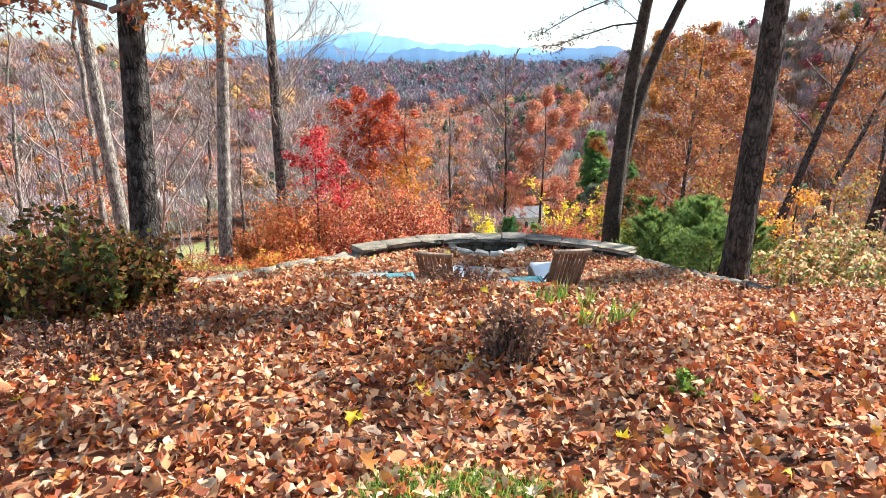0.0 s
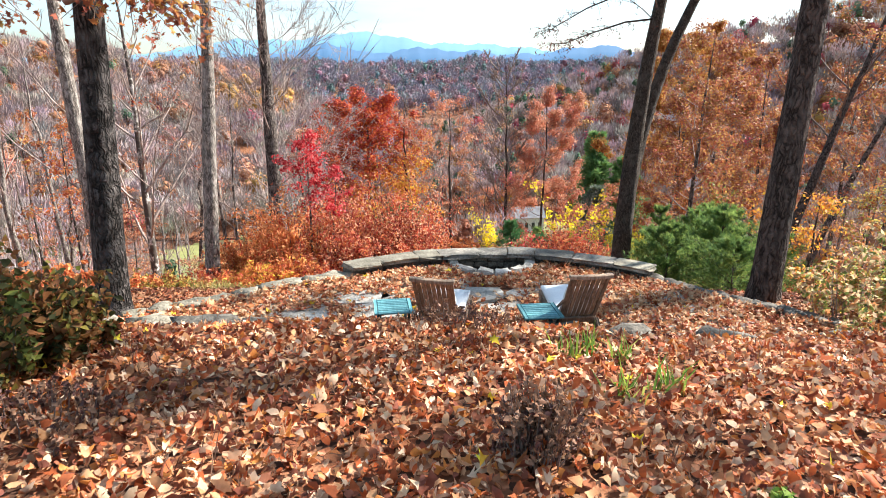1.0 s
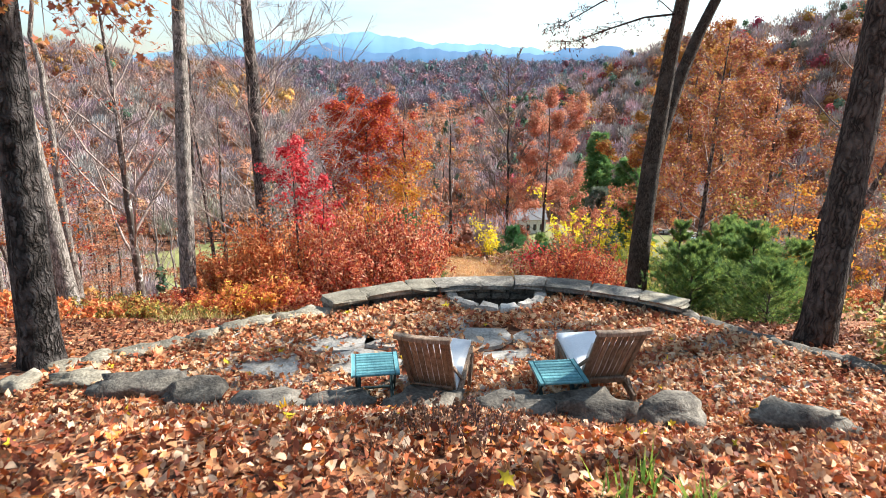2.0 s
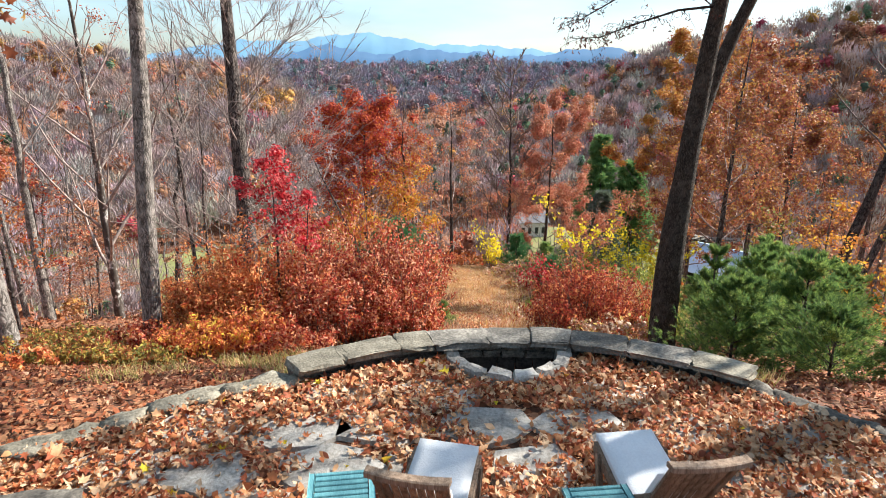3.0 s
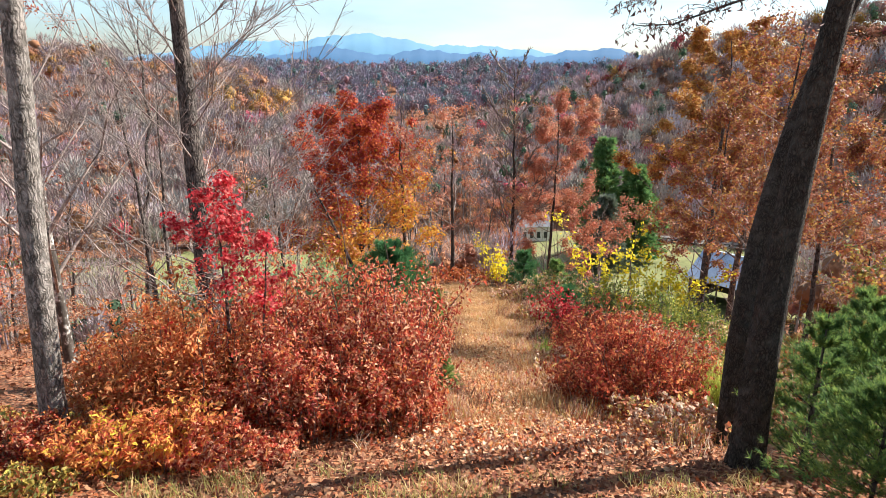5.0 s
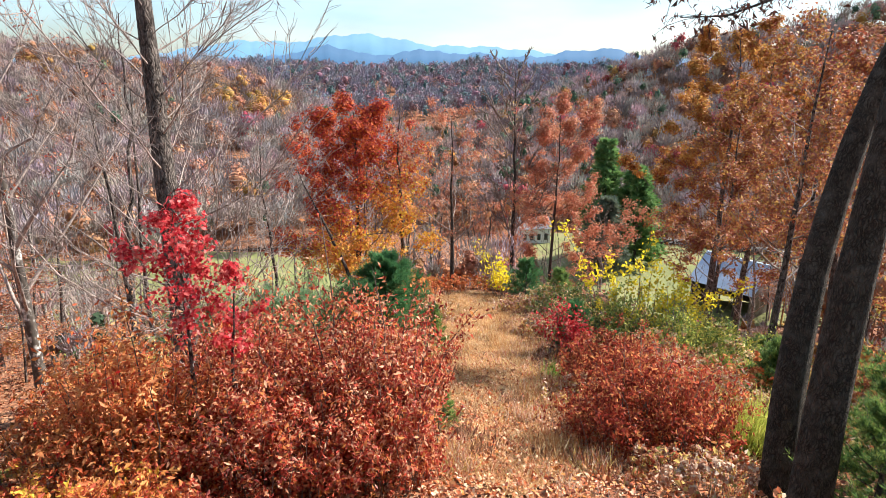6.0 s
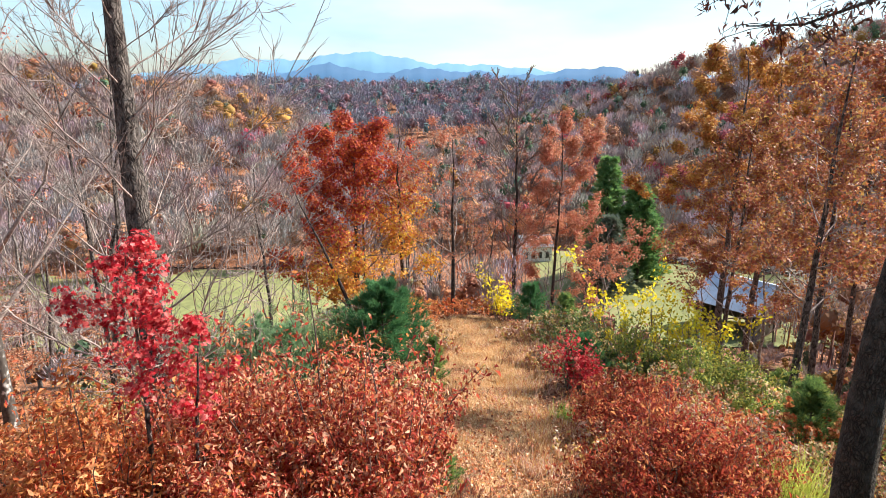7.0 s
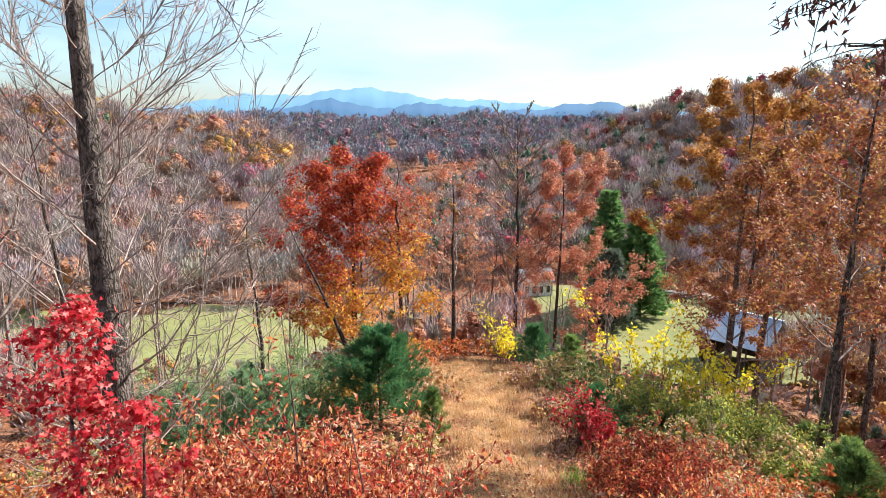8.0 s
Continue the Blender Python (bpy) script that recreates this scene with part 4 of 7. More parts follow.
def lounge_chair(x, y, turn):
    """Faces +y; the origin is on the ground under the back of the seat."""
    c = thing("garden_chair", "weathered teak reclining garden chair with a white seat cushion", "chair", (x, y, PATIO + 0.03), turn, "chairs by the fire pit")
    b0, b1 = Vector((0, 0.0, 0.2)), Vector((0, -0.42, 0.99))
    bm = bmesh.new()
    for sx in (-1, 1):
        beam(bm, (sx * 0.222, 0.03, 0.16), (sx * 0.236, b1.y, b1.z - 0.01), 0.045, 0.03, (0, 1, 0.4))
    beam(bm, (-0.22, -0.06, 0.27), (0.22, -0.06, 0.27), 0.09, 0.028, (0, 1, 0.5))
    backrest = part("backrest_frame", bm, M_TEAK, c)
    for i in range(7):
        k = (i - 3) / 3
        bar("back_slat", (k * 0.172, b0.y - 0.006, b0.z + 0.05), (k * 0.184, b1.y, b1.z), 0.053, 0.016, M_TEAK, backrest, (0, 1, 0.4))
    bm = bmesh.new()
    for sx in (-1, 1):
        beam(bm, (sx * 0.275, -0.24, 0.14), (sx * 0.265, 0.74, 0.36), 0.03, 0.075)
    seat = part("seat_frame", bm, M_TEAK, c)
    for sx in (-1, 1):
        bar("rear_leg", (sx * 0.29, -0.3, 0.0), (sx * 0.285, -0.02, 0.24), 0.03, 0.05, M_TEAK, c)
        bar("front_leg", (sx * 0.29, 0.5, 0.0), (sx * 0.29, 0.62, 0.36), 0.03, 0.06, M_TEAK, c)
        bar("back_prop", (sx * 0.27, 0.22, 0.24), (sx * 0.255, -0.21, 0.6), 0.025, 0.035, M_TEAK, c)
    bm = bmesh.new()
    n, rings = 10, []
    for i in range(n + 1):
        u = (i / n - 0.5) * 0.55
        yc = b1.y - 0.01 - 0.03 * (1 - (2 * u / 0.55) ** 2)
        rings.append([bm.verts.new((u, yc + dy, b1.z + dz)) for dy, dz in ((-0.04, -0.018), (0.04, -0.018), (0.04, 0.018), (0.03, 0.026), (-0.03, 0.026), (-0.04, 0.018))])
    for ra, rb in zip(rings[:-1], rings[1:]):
        for k in range(6):
            bm.faces.new((ra[k], ra[(k + 1) % 6], rb[(k + 1) % 6], rb[k]))
    bm.faces.new(rings[0])
    bm.faces.new(rings[-1][::-1])
    bmesh.ops.recalc_face_normals(bm, faces=bm.faces[:])
    part("top_rail", bm, M_TEAK, backrest, "curved grey top rail")
    bar("stretcher", (-0.3, -0.2, 0.08), (0.3, -0.2, 0.08), 0.05, 0.025, M_TEAK, c)
    for i in range(7):
        y0 = 0.02 + i * 0.088
        bar("seat_slat", (-0.26, y0, 0.205 + y0 * 0.2), (0.26, y0, 0.205 + y0 * 0.2), 0.065, 0.018, M_TEAK, seat)
    bm = bmesh.new()
    bmesh.ops.create_cube(bm, size=1.0)
    bmesh.ops.subdivide_edges(bm, edges=bm.edges[:], cuts=5, use_grid_fill=True)
    for v in bm.verts:
        p = v.co * 2
        puff = (1 - p.x ** 4) * (1 - p.y ** 4)
        v.co = Vector((p.x * 0.25, 0.38 + p.y * 0.4, 0.0))
        v.co.z = 0.265 + v.co.y * 0.2 + p.z * (0.028 + 0.03 * puff)
    cu = part("cushion", bm, M_CUSHION, c, "white padded cushion")
    for f in cu.data.polygons:
        f.use_smooth = True
    bm = bmesh.new()
    bmesh.ops.create_cube(bm, size=1.0)
    bmesh.ops.subdivide_edges(bm, edges=bm.edges[:], cuts=5, use_grid_fill=True)
    for v in bm.verts:
        p = v.co * 2
        puff = (1 - p.x ** 4) * (1 - p.y ** 4)
        s = 0.5 + p.y * 0.5
        base = b0.lerp(b1, 0.1 + 0.6 * s)
        nrm = Vector((0, 0.8, 0.6))
        v.co = Vector((p.x * 0.24, base.y, base.z)) + nrm * (0.05 + p.z * (0.022 + 0.02 * puff))
    cu = part("back_cushion", bm, M_CUSHION, c, "white padded cushion")
    for f in cu.data.polygons:
        f.use_smooth = True
    return c


lounge_chair(-0.04, 8.4, -13)
lounge_chair(1.75, 8.56, 8)


def side_table(x, y, turn):
    t = thing("side_table", "teal painted slatted folding side table on crossed legs", "table", (x, y, PATIO + 0.03), turn, "side tables")
    h = 0.44
    bm = bmesh.new()
    for sx in (-1, 1):
        beam(bm, (sx * 0.225, -0.25, h), (sx * 0.225, 0.25, h), 0.045, 0.026)
    for sy in (-1, 1):
        beam(bm, (-0.2, sy * 0.232, h), (0.2, sy * 0.232, h), 0.036, 0.024)
    tabletop = part("tabletop_frame", bm, M_TEAL, t)
    for i in range(7):
        k = (i - 3) * 0.06
        bar("slat", (-0.2, k, h + 0.002), (0.2, k, h + 0.002), 0.05, 0.018, M_TEAL, tabletop)
    for sx in (-1, 1):
        bar("leg", (sx * 0.17, -0.21, 0.0), (sx * 0.17, 0.19, h - 0.02), 0.026, 0.032, M_TABLELEG, t)
        bar("leg", (sx * 0.2, 0.21, 0.0), (sx * 0.2, -0.19, h - 0.02), 0.026, 0.032, M_TABLELEG, t)
    bar("stretcher", (-0.2, 0.14, 0.09), (0.2, 0.14, 0.09), 0.03, 0.025, M_TABLELEG, t)


side_table(-0.66, 8.52, 8)
side_table(1.24, 8.36, 6)


# ---- ground cover ----
lawn_cut = lambda x, y: (np.hypot((x - 0.08) / 0.56, (y - 2.25) / 0.3) + 0.12 * soft_noise(x * 6, y * 6, 1.0)) < 1
sheet("lawn_patch", np.arange(-1.4, 2.2, 0.08), np.arange(1.0, 3.1, 0.08), 0.006, M_LAWN, "thin strip of green lawn showing through leaves", "grass", lawn_cut)
path_cut = lambda x, y: np.abs(x - np.interp(y, [15, 20, 30, 40, 48], [1.4, 1.4, 1.5, 1.7, 1.8]) + 0.25 * soft_noise(x, y, 1.6)) < np.interp(y, [18, 19.5, 24, 40, 46, 49], [0.0, 1.1, 1.25, 1.9, 2.1, 1.2])
sheet("grass_path", np.arange(-2.5, 6, 0.14), np.arange(15, 50, 0.16), 0.04, M_PATH, "mown path of dry straw-coloured grass down the hill", "path", path_cut)

rl = np.random.default_rng(11)


def litter(name, label, n, x0, x1, y0, y1, size, shape, mat, flat=0.55, keep=None, lift=0.012, pile=0.03):
    x, y = scatter(rl, n, x0, x1, y0, y1)
    if keep is not None:
        k = keep(x, y)
        x, y = x[k], y[k]
    C = np.stack([x, y, land(x, y) + lift + pile * rl.random(len(x))], 1)
    g = Geo()
    leaves(g, C, size, rl, flat, shape, vary=0.16, curly=True)
    return tagged(new(name, g.mesh(name, mat, True)), label, "fallen leaves", kind="stuff")


on_bank = lambda x, y: (y < 8.35) & (rl.random(len(x)) < np.clip((6.1 - np.abs(x) + 0.5 * soft_noise(x, y, 1.5)) / 1.6, 0, 1) * np.clip((y - 1.2 + 0.3 * soft_noise(x, y, 1.2)) / 0.6, 0, 1)) & (rl.random(len(x)) < np.where(lawn_cut(x, y), 0.75, 1.0))
litter("fallen_leaves", "thick layer of small rust fallen leaves on the bank", 46000, -6.0, 6.2, 1.0, 8.4, 0.068, "curled", M_LITTER, 0.5, on_bank, 0.0, 0.06)
litter("fallen_leaves", "larger curled tan and rust leaves on the bank", 5000, -6.0, 6.2, 1.0, 8.4, 0.085, "lobed", M_LITTER, 0.52, on_bank, 0.02, 0.06)
litter("fallen_leaves", "rust and tan fallen leaves spread over the bank's edges", 13000, -14, 14, -6, 10.5, 0.095, "curled", M_LITTER, 0.5, lambda x, y: ((np.abs(x) > 4.6) | (y < 2.0)) & (rl.random(len(x)) < np.clip((14 - np.abs(x)) / 5, 0, 1) * np.clip((y + 6) / 4, 0, 1)), 0.012, 0.05)
bare_spots = lambda x, y: np.clip(1.25 - 2.1 * (np.exp(-((x + 1.15) / 0.6) ** 2 - ((y - 9.85) / 0.26) ** 2) + np.exp(-((x - 0.75) / 0.5) ** 2 - ((y - 10.2) / 0.35) ** 2) + np.exp(-((x + 0.7) / 0.5) ** 2 - ((y - 9.3) / 0.25) ** 2) + 0.8 * np.exp(-((x - 0.85) / 0.4) ** 2 - ((y - 9.6) / 0.16) ** 2) + 0.8 * np.exp(-((x - 1.8) / 0.35) ** 2 - ((y - 10.2) / 0.14) ** 2) + 0.7 * np.exp(-((x + 2.0) / 0.6) ** 2 - ((y - 9.2) / 0.25) ** 2)), 0.03, 1)
on_patio = lambda x, y: (y < np.interp(x, RX, RY) - 0.28) & (rl.random(len(x)) < bare_spots(x, y)) & (np.hypot(x - 0.88, y - 11.74) > 0.8)
litter("fallen_leaves", "drift of rust and tan fallen leaves on the patio", 4000, -4.6, 6.0, 8.2, 12.0, 0.095, "lobed", M_LITTER_SUNLIT, 0.6, on_patio, 0.06, 0.05)
litter("fallen_leaves", "drift of small brown leaves on the patio", 24000, -4.6, 6.0, 8.2, 12.0, 0.075, "curled", M_LITTER_SUNLIT, 0.6, on_patio, 0.04, 0.05)
litter("fallen_leaves", "dark leaves lying in the fire pit", 260, 0.3, 1.45, 11.15, 11.8, 0.09, "curled", M_LITTER_FAR, 0.6, lambda x, y: np.hypot(x - 0.88, y - 11.74) < 0.55, 0.03, 0.03)
beyond = lambda x, y: (y > np.interp(x, RX, RY) + 0.25) & (rl.random(len(x)) < np.where(path_cut(x, y), 0.7, 1.0))
litter("fallen_leaves", "rust-brown fallen leaves just below the wall", 22000, -7.5, 7.5, 8.5, 17.5, 0.085, "curled", M_LITTER_FAR, 0.6, beyond, 0.012, 0.04)
litter("fallen_leaves", "brown fallen leaves on the slope below the wall", 12000, -10, 10, 12, 25, 0.1, "oval", M_LITTER, 0.6, lambda x, y: beyond(x, y) & ((y > 17.5) | (np.abs(x) > 7.5)), 0.012, 0.04)
litter("fallen_leaves", "brown fallen leaves under the trees down the hill", 26000, -30, 30, 20, 52, 0.17, "oval", M_LITTER_FAR, 0.55, lambda x, y: rl.random(len(x)) < np.where(path_cut(x, y), 0.45, 1.0), 0.015, 0.05)
litter("yellow_leaves", "scattered bright yellow fallen leaves", 150, -5, 5.5, 2.0, 11.5, 0.085, "lobed", M_YELLOW_LITTER, 0.6, lambda x, y: y < np.interp(x, RX, RY) - 0.3, 0.05, 0.03)

litter("fallen_leaves", "tan and rust fallen leaves lying on the grass path", 9000, -0.8, 3.8, 16.5, 31, 0.085, "curled", M_LITTER, 0.6, lambda x, y: rl.random(len(x)) < np.clip((31 - y) / 8, 0, 1), 0.1, 0.08)
x, y = scatter(rl, 16000, -1.2, 2.0, 1.3, 3.0)
k = lawn_cut(x, y)
grass("lawn_grass", "short green lawn grass", x[k], y[k], 0.085, M_GRASS, 21, 0.007, up=0.02)
x, y = scatter(rl, 110000, -2.5, 6, 15.5, 50)
mid = np.interp(y, [15, 20, 30, 40, 48], [1.4, 1.4, 1.5, 1.7, 1.8])
k = path_cut(x, y) | (path_cut(mid + (x - mid) * 0.68, y) & (rl.random(len(x)) < 0.6))
grass("dry_grass", "dry straw-coloured grass on the path", x[k], y[k], 0.24, M_STRAW, 22, 0.012, lean=0.6, up=0.03)
x, y = scatter(rl, 22000, -1.5, 5.5, 17, 46)
k = (soft_noise(x * 2.2, y * 1.6, 1.5) > np.interp(x, [-1.5, 0.4, 1.2, 2.0, 3.0], [0.2, 0.6, 0.95, 0.5, 0.0]))
grass("dry_weeds", "clumps of taller brown weeds beside and on the path", x[k], y[k], 0.45, M_DRYPINK, 25, 0.014, lean=0.35)
x, y = scatter(rl, 9000, -5, 5, 12.2, 16)
k = (y > np.interp(x, RX, RY) + 0.35) & (soft_noise(x * 3, y * 3, 2.0) > 0.1)
grass("dry_grass", "tufts of dry yellow grass below the wall", x[k], y[k], 0.3, M_TUFT, 23, 0.012, lean=0.5)
x, y = scatter(rl, 5000, -4, 5.5, 3.5, 8.0)
k = soft_noise(x * 4, y * 4, 2.0) > 0.55
grass("dry_weeds", "dry brown weed stalks on the bank", x[k], y[k], 0.22, M_WEED, 24, 0.007, lean=0.45)


def tuft(x, y, n, radius, length, mat, label, seed, category="grass", name="grass_tuft", width=0.014):
    r = np.random.default_rng(seed)
    X, Y = x + r.normal(size=n) * radius * 0.5, y + r.normal(size=n) * radius * 0.5
    return grass(name, label, X, Y, length, mat, seed, width, category, 0.3)


for i, (x, y) in enumerate([(1.17, 5.45), (0.95, 5.3), (1.45, 4.6), (1.15, 4.5), (1.32, 5.2)]):
    tuft(x, y, 24, 0.13, 0.23, M_GRASS, "small clump of bright green iris blades among fallen leaves", 40 + i, "plant", "iris_clump", 0.018)
shrub("dead_perennial", "dark dry seed-head clump of a dead perennial", (0.48, 3.8), (0.15, 0.13), 0.66, 90, 12, 0.035, M_WEED, 50, M_TWIG_DARK, "plant", bare=0.5, jitter=0.05)
shrub("dead_perennial", "dry brown weed clump on the bank", (0.1, 6.0), (0.5, 0.3), 0.35, 90, 10, 0.03, M_WEED, 51, M_TWIG_DARK, "plant", bare=0.4, jitter=0.06)
shrub("dead_perennial", "dry purple-brown weed clump on the bank", (-2.6, 4.0), (0.8, 0.5), 0.26, 170, 10, 0.035, M_WEED, 52, M_TWIG_DARK, "plant", bare=0.4, jitter=0.06)
shrub("small_plant", "small bright green leafy plant in the leaves", (1.48, 3.3), (0.12, 0.1), 0.14, 16, 10, 0.05, M_GRASS, 53, category="plant")

# ---- shrubs ----
shrub("dark_bush", "dark green and bronze rounded garden bush", (-3.25, 5.0), (0.6, 0.55), 1.0, 110, 70, 0.06, M_DARKBUSH, 60, bare=0.12, flare=0.9)
G_RED = "red bushes below the wall"
shrub("beech_bush", "wide rust-red leafy bush on the slope", (-1.4, 20.5), (1.25, 1.6), 3.9, 110, 85, 0.085, M_BEECH, 61, group=G_RED, bare=0.3, jitter=0.06, dome=7750, shape="pointed", droop=0.7)
shrub("beech_bush", "rust-red leafy bush on the slope", (-3.2, 20.4), (1.6, 1.7), 3.8, 110, 85, 0.085, M_BEECH, 62, group=G_RED, bare=0.3, jitter=0.06, dome=8525, shape="pointed", droop=0.7)
shrub("beech_bush", "orange-red leafy bush on the slope", (-4.9, 18.7), (1.4, 1.2), 2.8, 90, 76, 0.085, M_BEECH_OR, 63, group=G_RED, bare=0.2, jitter=0.07, dome=6587, shape="pointed", droop=0.25)
shrub("beech_bush", "low orange and gold leafy bush on the slope", (-4.7, 16.7), (1.2, 0.8), 1.15, 60, 57, 0.08, M_GOLDMIX, 64, group=G_RED, bare=0.1, dome=3487, shape="pointed", droop=0.25)
shrub("beech_bush", "maroon leafy bush on the slope", (-1.0, 18.9), (0.8, 0.7), 2.2, 60, 57, 0.08, M_BEECH, 65, group=G_RED, bare=0.12, jitter=0.07, dome=3487, shape="pointed", droop=0.7)
shrub("beech_bush", "rust leafy bush on the slope", (-2.6, 18.3), (1.5, 0.8), 2.1, 70, 57, 0.08, M_BEECH, 66, group=G_RED, bare=0.1, jitter=0.07, dome=5812, shape="pointed", droop=0.25)
shrub("beech_bush", "rust leafy bush beyond the others", (-6.4, 21.2), (1.5, 1.3), 2.3, 60, 76, 0.09, M_BEECH_OR, 67, group=G_RED, bare=0.1, jitter=0.07, dome=5037, shape="pointed", droop=0.25)
for i, (x, y, rx, h, mt) in enumerate([(-6.3, 17.0, 0.9, 1.0, M_BEECH), (-7.2, 15.4, 1.0, 0.75, M_LOWLEAF), (-3.4, 16.6, 1.1, 0.8, M_BEECH), (-5.9, 15.2, 0.8, 0.5, M_LOWLEAF), (-8.9, 18.6, 1.3, 0.6, M_LOWLEAF)]):
    shrub("low_bush", "low straggling autumn bush on the slope", (x, y), (rx, rx * 0.7), h, 50, 24, 0.08, mt, 260 + i, group=G_RED, bare=0.08, dome=2600, shape="pointed", droop=0.5)
for i, (x, y, rx, h, mt) in enumerate([(16, 29, 2.2, 1.8, M_BEECH_OR), (19, 33, 2.6, 2.2, M_OAK), (23, 36, 2.6, 2.4, M_BEECH_OR), (15, 35, 2.2, 1.8, M_UNDER), (20, 26, 2.4, 2.0, M_OAK), (25, 30, 2.6, 2.2, M_OAK), (12.4, 27.6, 1.6, 1.3, M_UNDER)]):
    shrub("slope_bush", "rust and brown leafy bush under the oaks", (x, y), (rx, rx * 0.8), h, int(30 * rx), 24, 0.1, mt, 270 + i, M_TWIG, group=G_RED, bare=0.08, dome=int(1100 * rx))
shrub("red_bush", "red and rust bush beside the path", (4.3, 21.3), (1.5, 1.3), 2.4, 130, 70, 0.08, M_REDLEAF, 70, group=G_RED, bare=0.15, jitter=0.08, dome=4500, shape="pointed", droop=0.7)
shrub("red_bush", "pinkish dry bush beside the path", (5.7, 23.0), (1.4, 1.2), 1.9, 60, 40, 0.07, M_DRYPINK, 71, group=G_RED, bare=0.1, jitter=0.08, dome=10000, shape="pointed", droop=0.7)
shrub("red_bush", "red bush beside the path", (5.2, 26.2), (1.5, 1.6), 2.2, 60, 40, 0.085, M_REDLEAF, 72, group=G_RED, bare=0.1, jitter=0.08, dome=7500, shape="pointed", droop=0.7)
shrub("red_bush", "small scarlet bush beside the path", (4.6, 30.9), (0.7, 0.5), 2.0, 30, 60, 0.1, M_RED, 73, group=G_RED, bare=0.3)
shrub("yellow_sapling", "tall sparse sapling with bright yellow leaves", (8.2, 36), (1.5, 1.0), 5.4, 22, 48, 0.13, M_YELLOW, 74, bare=0.72, jitter=0.06, group="yellow saplings", top_only=True)
shrub("yellow_sapling", "tall sparse sapling with bright yellow leaves", (9.9, 35), (1.6, 1.0), 4.2, 24, 48, 0.13, M_YELLOW, 75, bare=0.7, jitter=0.06, group="yellow saplings", top_only=True)
shrub("yellow_sapling", "tall sparse sapling with golden leaves", (11.0, 37), (0.9, 0.8), 4.3, 13, 50, 0.14, M_YELLOW, 76, bare=0.7, jitter=0.07, group="yellow saplings", top_only=True)
shrub("yellow_sapling", "slender sapling with lemon-yellow leaves", (3.7, 48), (0.6, 0.5), 3.4, 12, 50, 0.15, M_YELLOW, 77, bare=0.3, jitter=0.1, group="yellow saplings")
UNDER_NEAR = [(8.3, 31, 2.2, 1.7, M_UNDER), (11, 30, 2.2, 1.8, M_UNDER), (7.6, 36, 2.0, 1.8, M_UNDER), (7.0, 41, 2.4, 2.0, M_UNDER), (6.6, 8.4, 0.8, 1.0, M_UNDER), (6.2, 9.4, 0.7, 1.2, M_UNDER), (5.7, 8.2, 0.5, 0.7, M_UNDER), (10, 42, 2.6, 1.6, M_UNDER), (7.3, 26, 1.3, 1.1, M_UNDER), (8.6, 22, 1.6, 1.2, M_UNDER), (-1.2, 42, 1.5, 1.3, M_STRAW), (-4, 40, 2, 1.4, M_UNDER)]
UNDER_FAR = [(-7.5, 36, 2.2, 1.4, M_UNDER), (13.5, 26, 2.2, 1.6, M_BEECH_OR), (-8, 13, 1.5, 0.7, M_BEECH_OR), (6.9, 9.6, 1.1, 1.1, M_UNDER), (8.2, 11.2, 1.5, 1.5, M_UNDER), (7.4, 7.6, 1.0, 0.9, M_UNDER), (9.5, 8.6, 1.4, 1.5, M_UNDER), (1, 53, 3.5, 1.3, M_BEECH_OR), (-4, 52, 3, 1.8, M_GOLDTREE), (6, 53, 3, 1.5, M_UNDER)]
for i, (x, y, rx, h, mt) in enumerate(UNDER_NEAR + UNDER_FAR):
    shrub("undergrowth_bush", "tangled autumn undergrowth bush with thin stems", (x, y), (rx, rx * 0.8), h, int(26 * rx), 22, 0.06 + 0.0012 * y, mt, 80 + i, M_TWIG, group="undergrowth", bare=0.1, dome=int(900 * rx))
for i, (x, y, rx, h) in enumerate([(-5.6, 33.5, 1.6, 3.4), (-8.2, 33.4, 1.8, 4.0), (-10.8, 34, 2.0, 4.2), (-6.5, 37, 1.8, 3.8), (-9.4, 30.6, 1.8, 1.6), (-6.8, 30.2, 1.6, 1.4)]):
    shrub("grassy_clump", "pale green tall grass and brush on the slope", (x, y), (rx, rx * 0.7), h, int(60 * rx), 30, 0.22, M_PALEGREEN, 290 + i, M_TWIG, group="green brush", bare=0.1, shape="blade", jitter=0.08, dome=int(900 * rx))
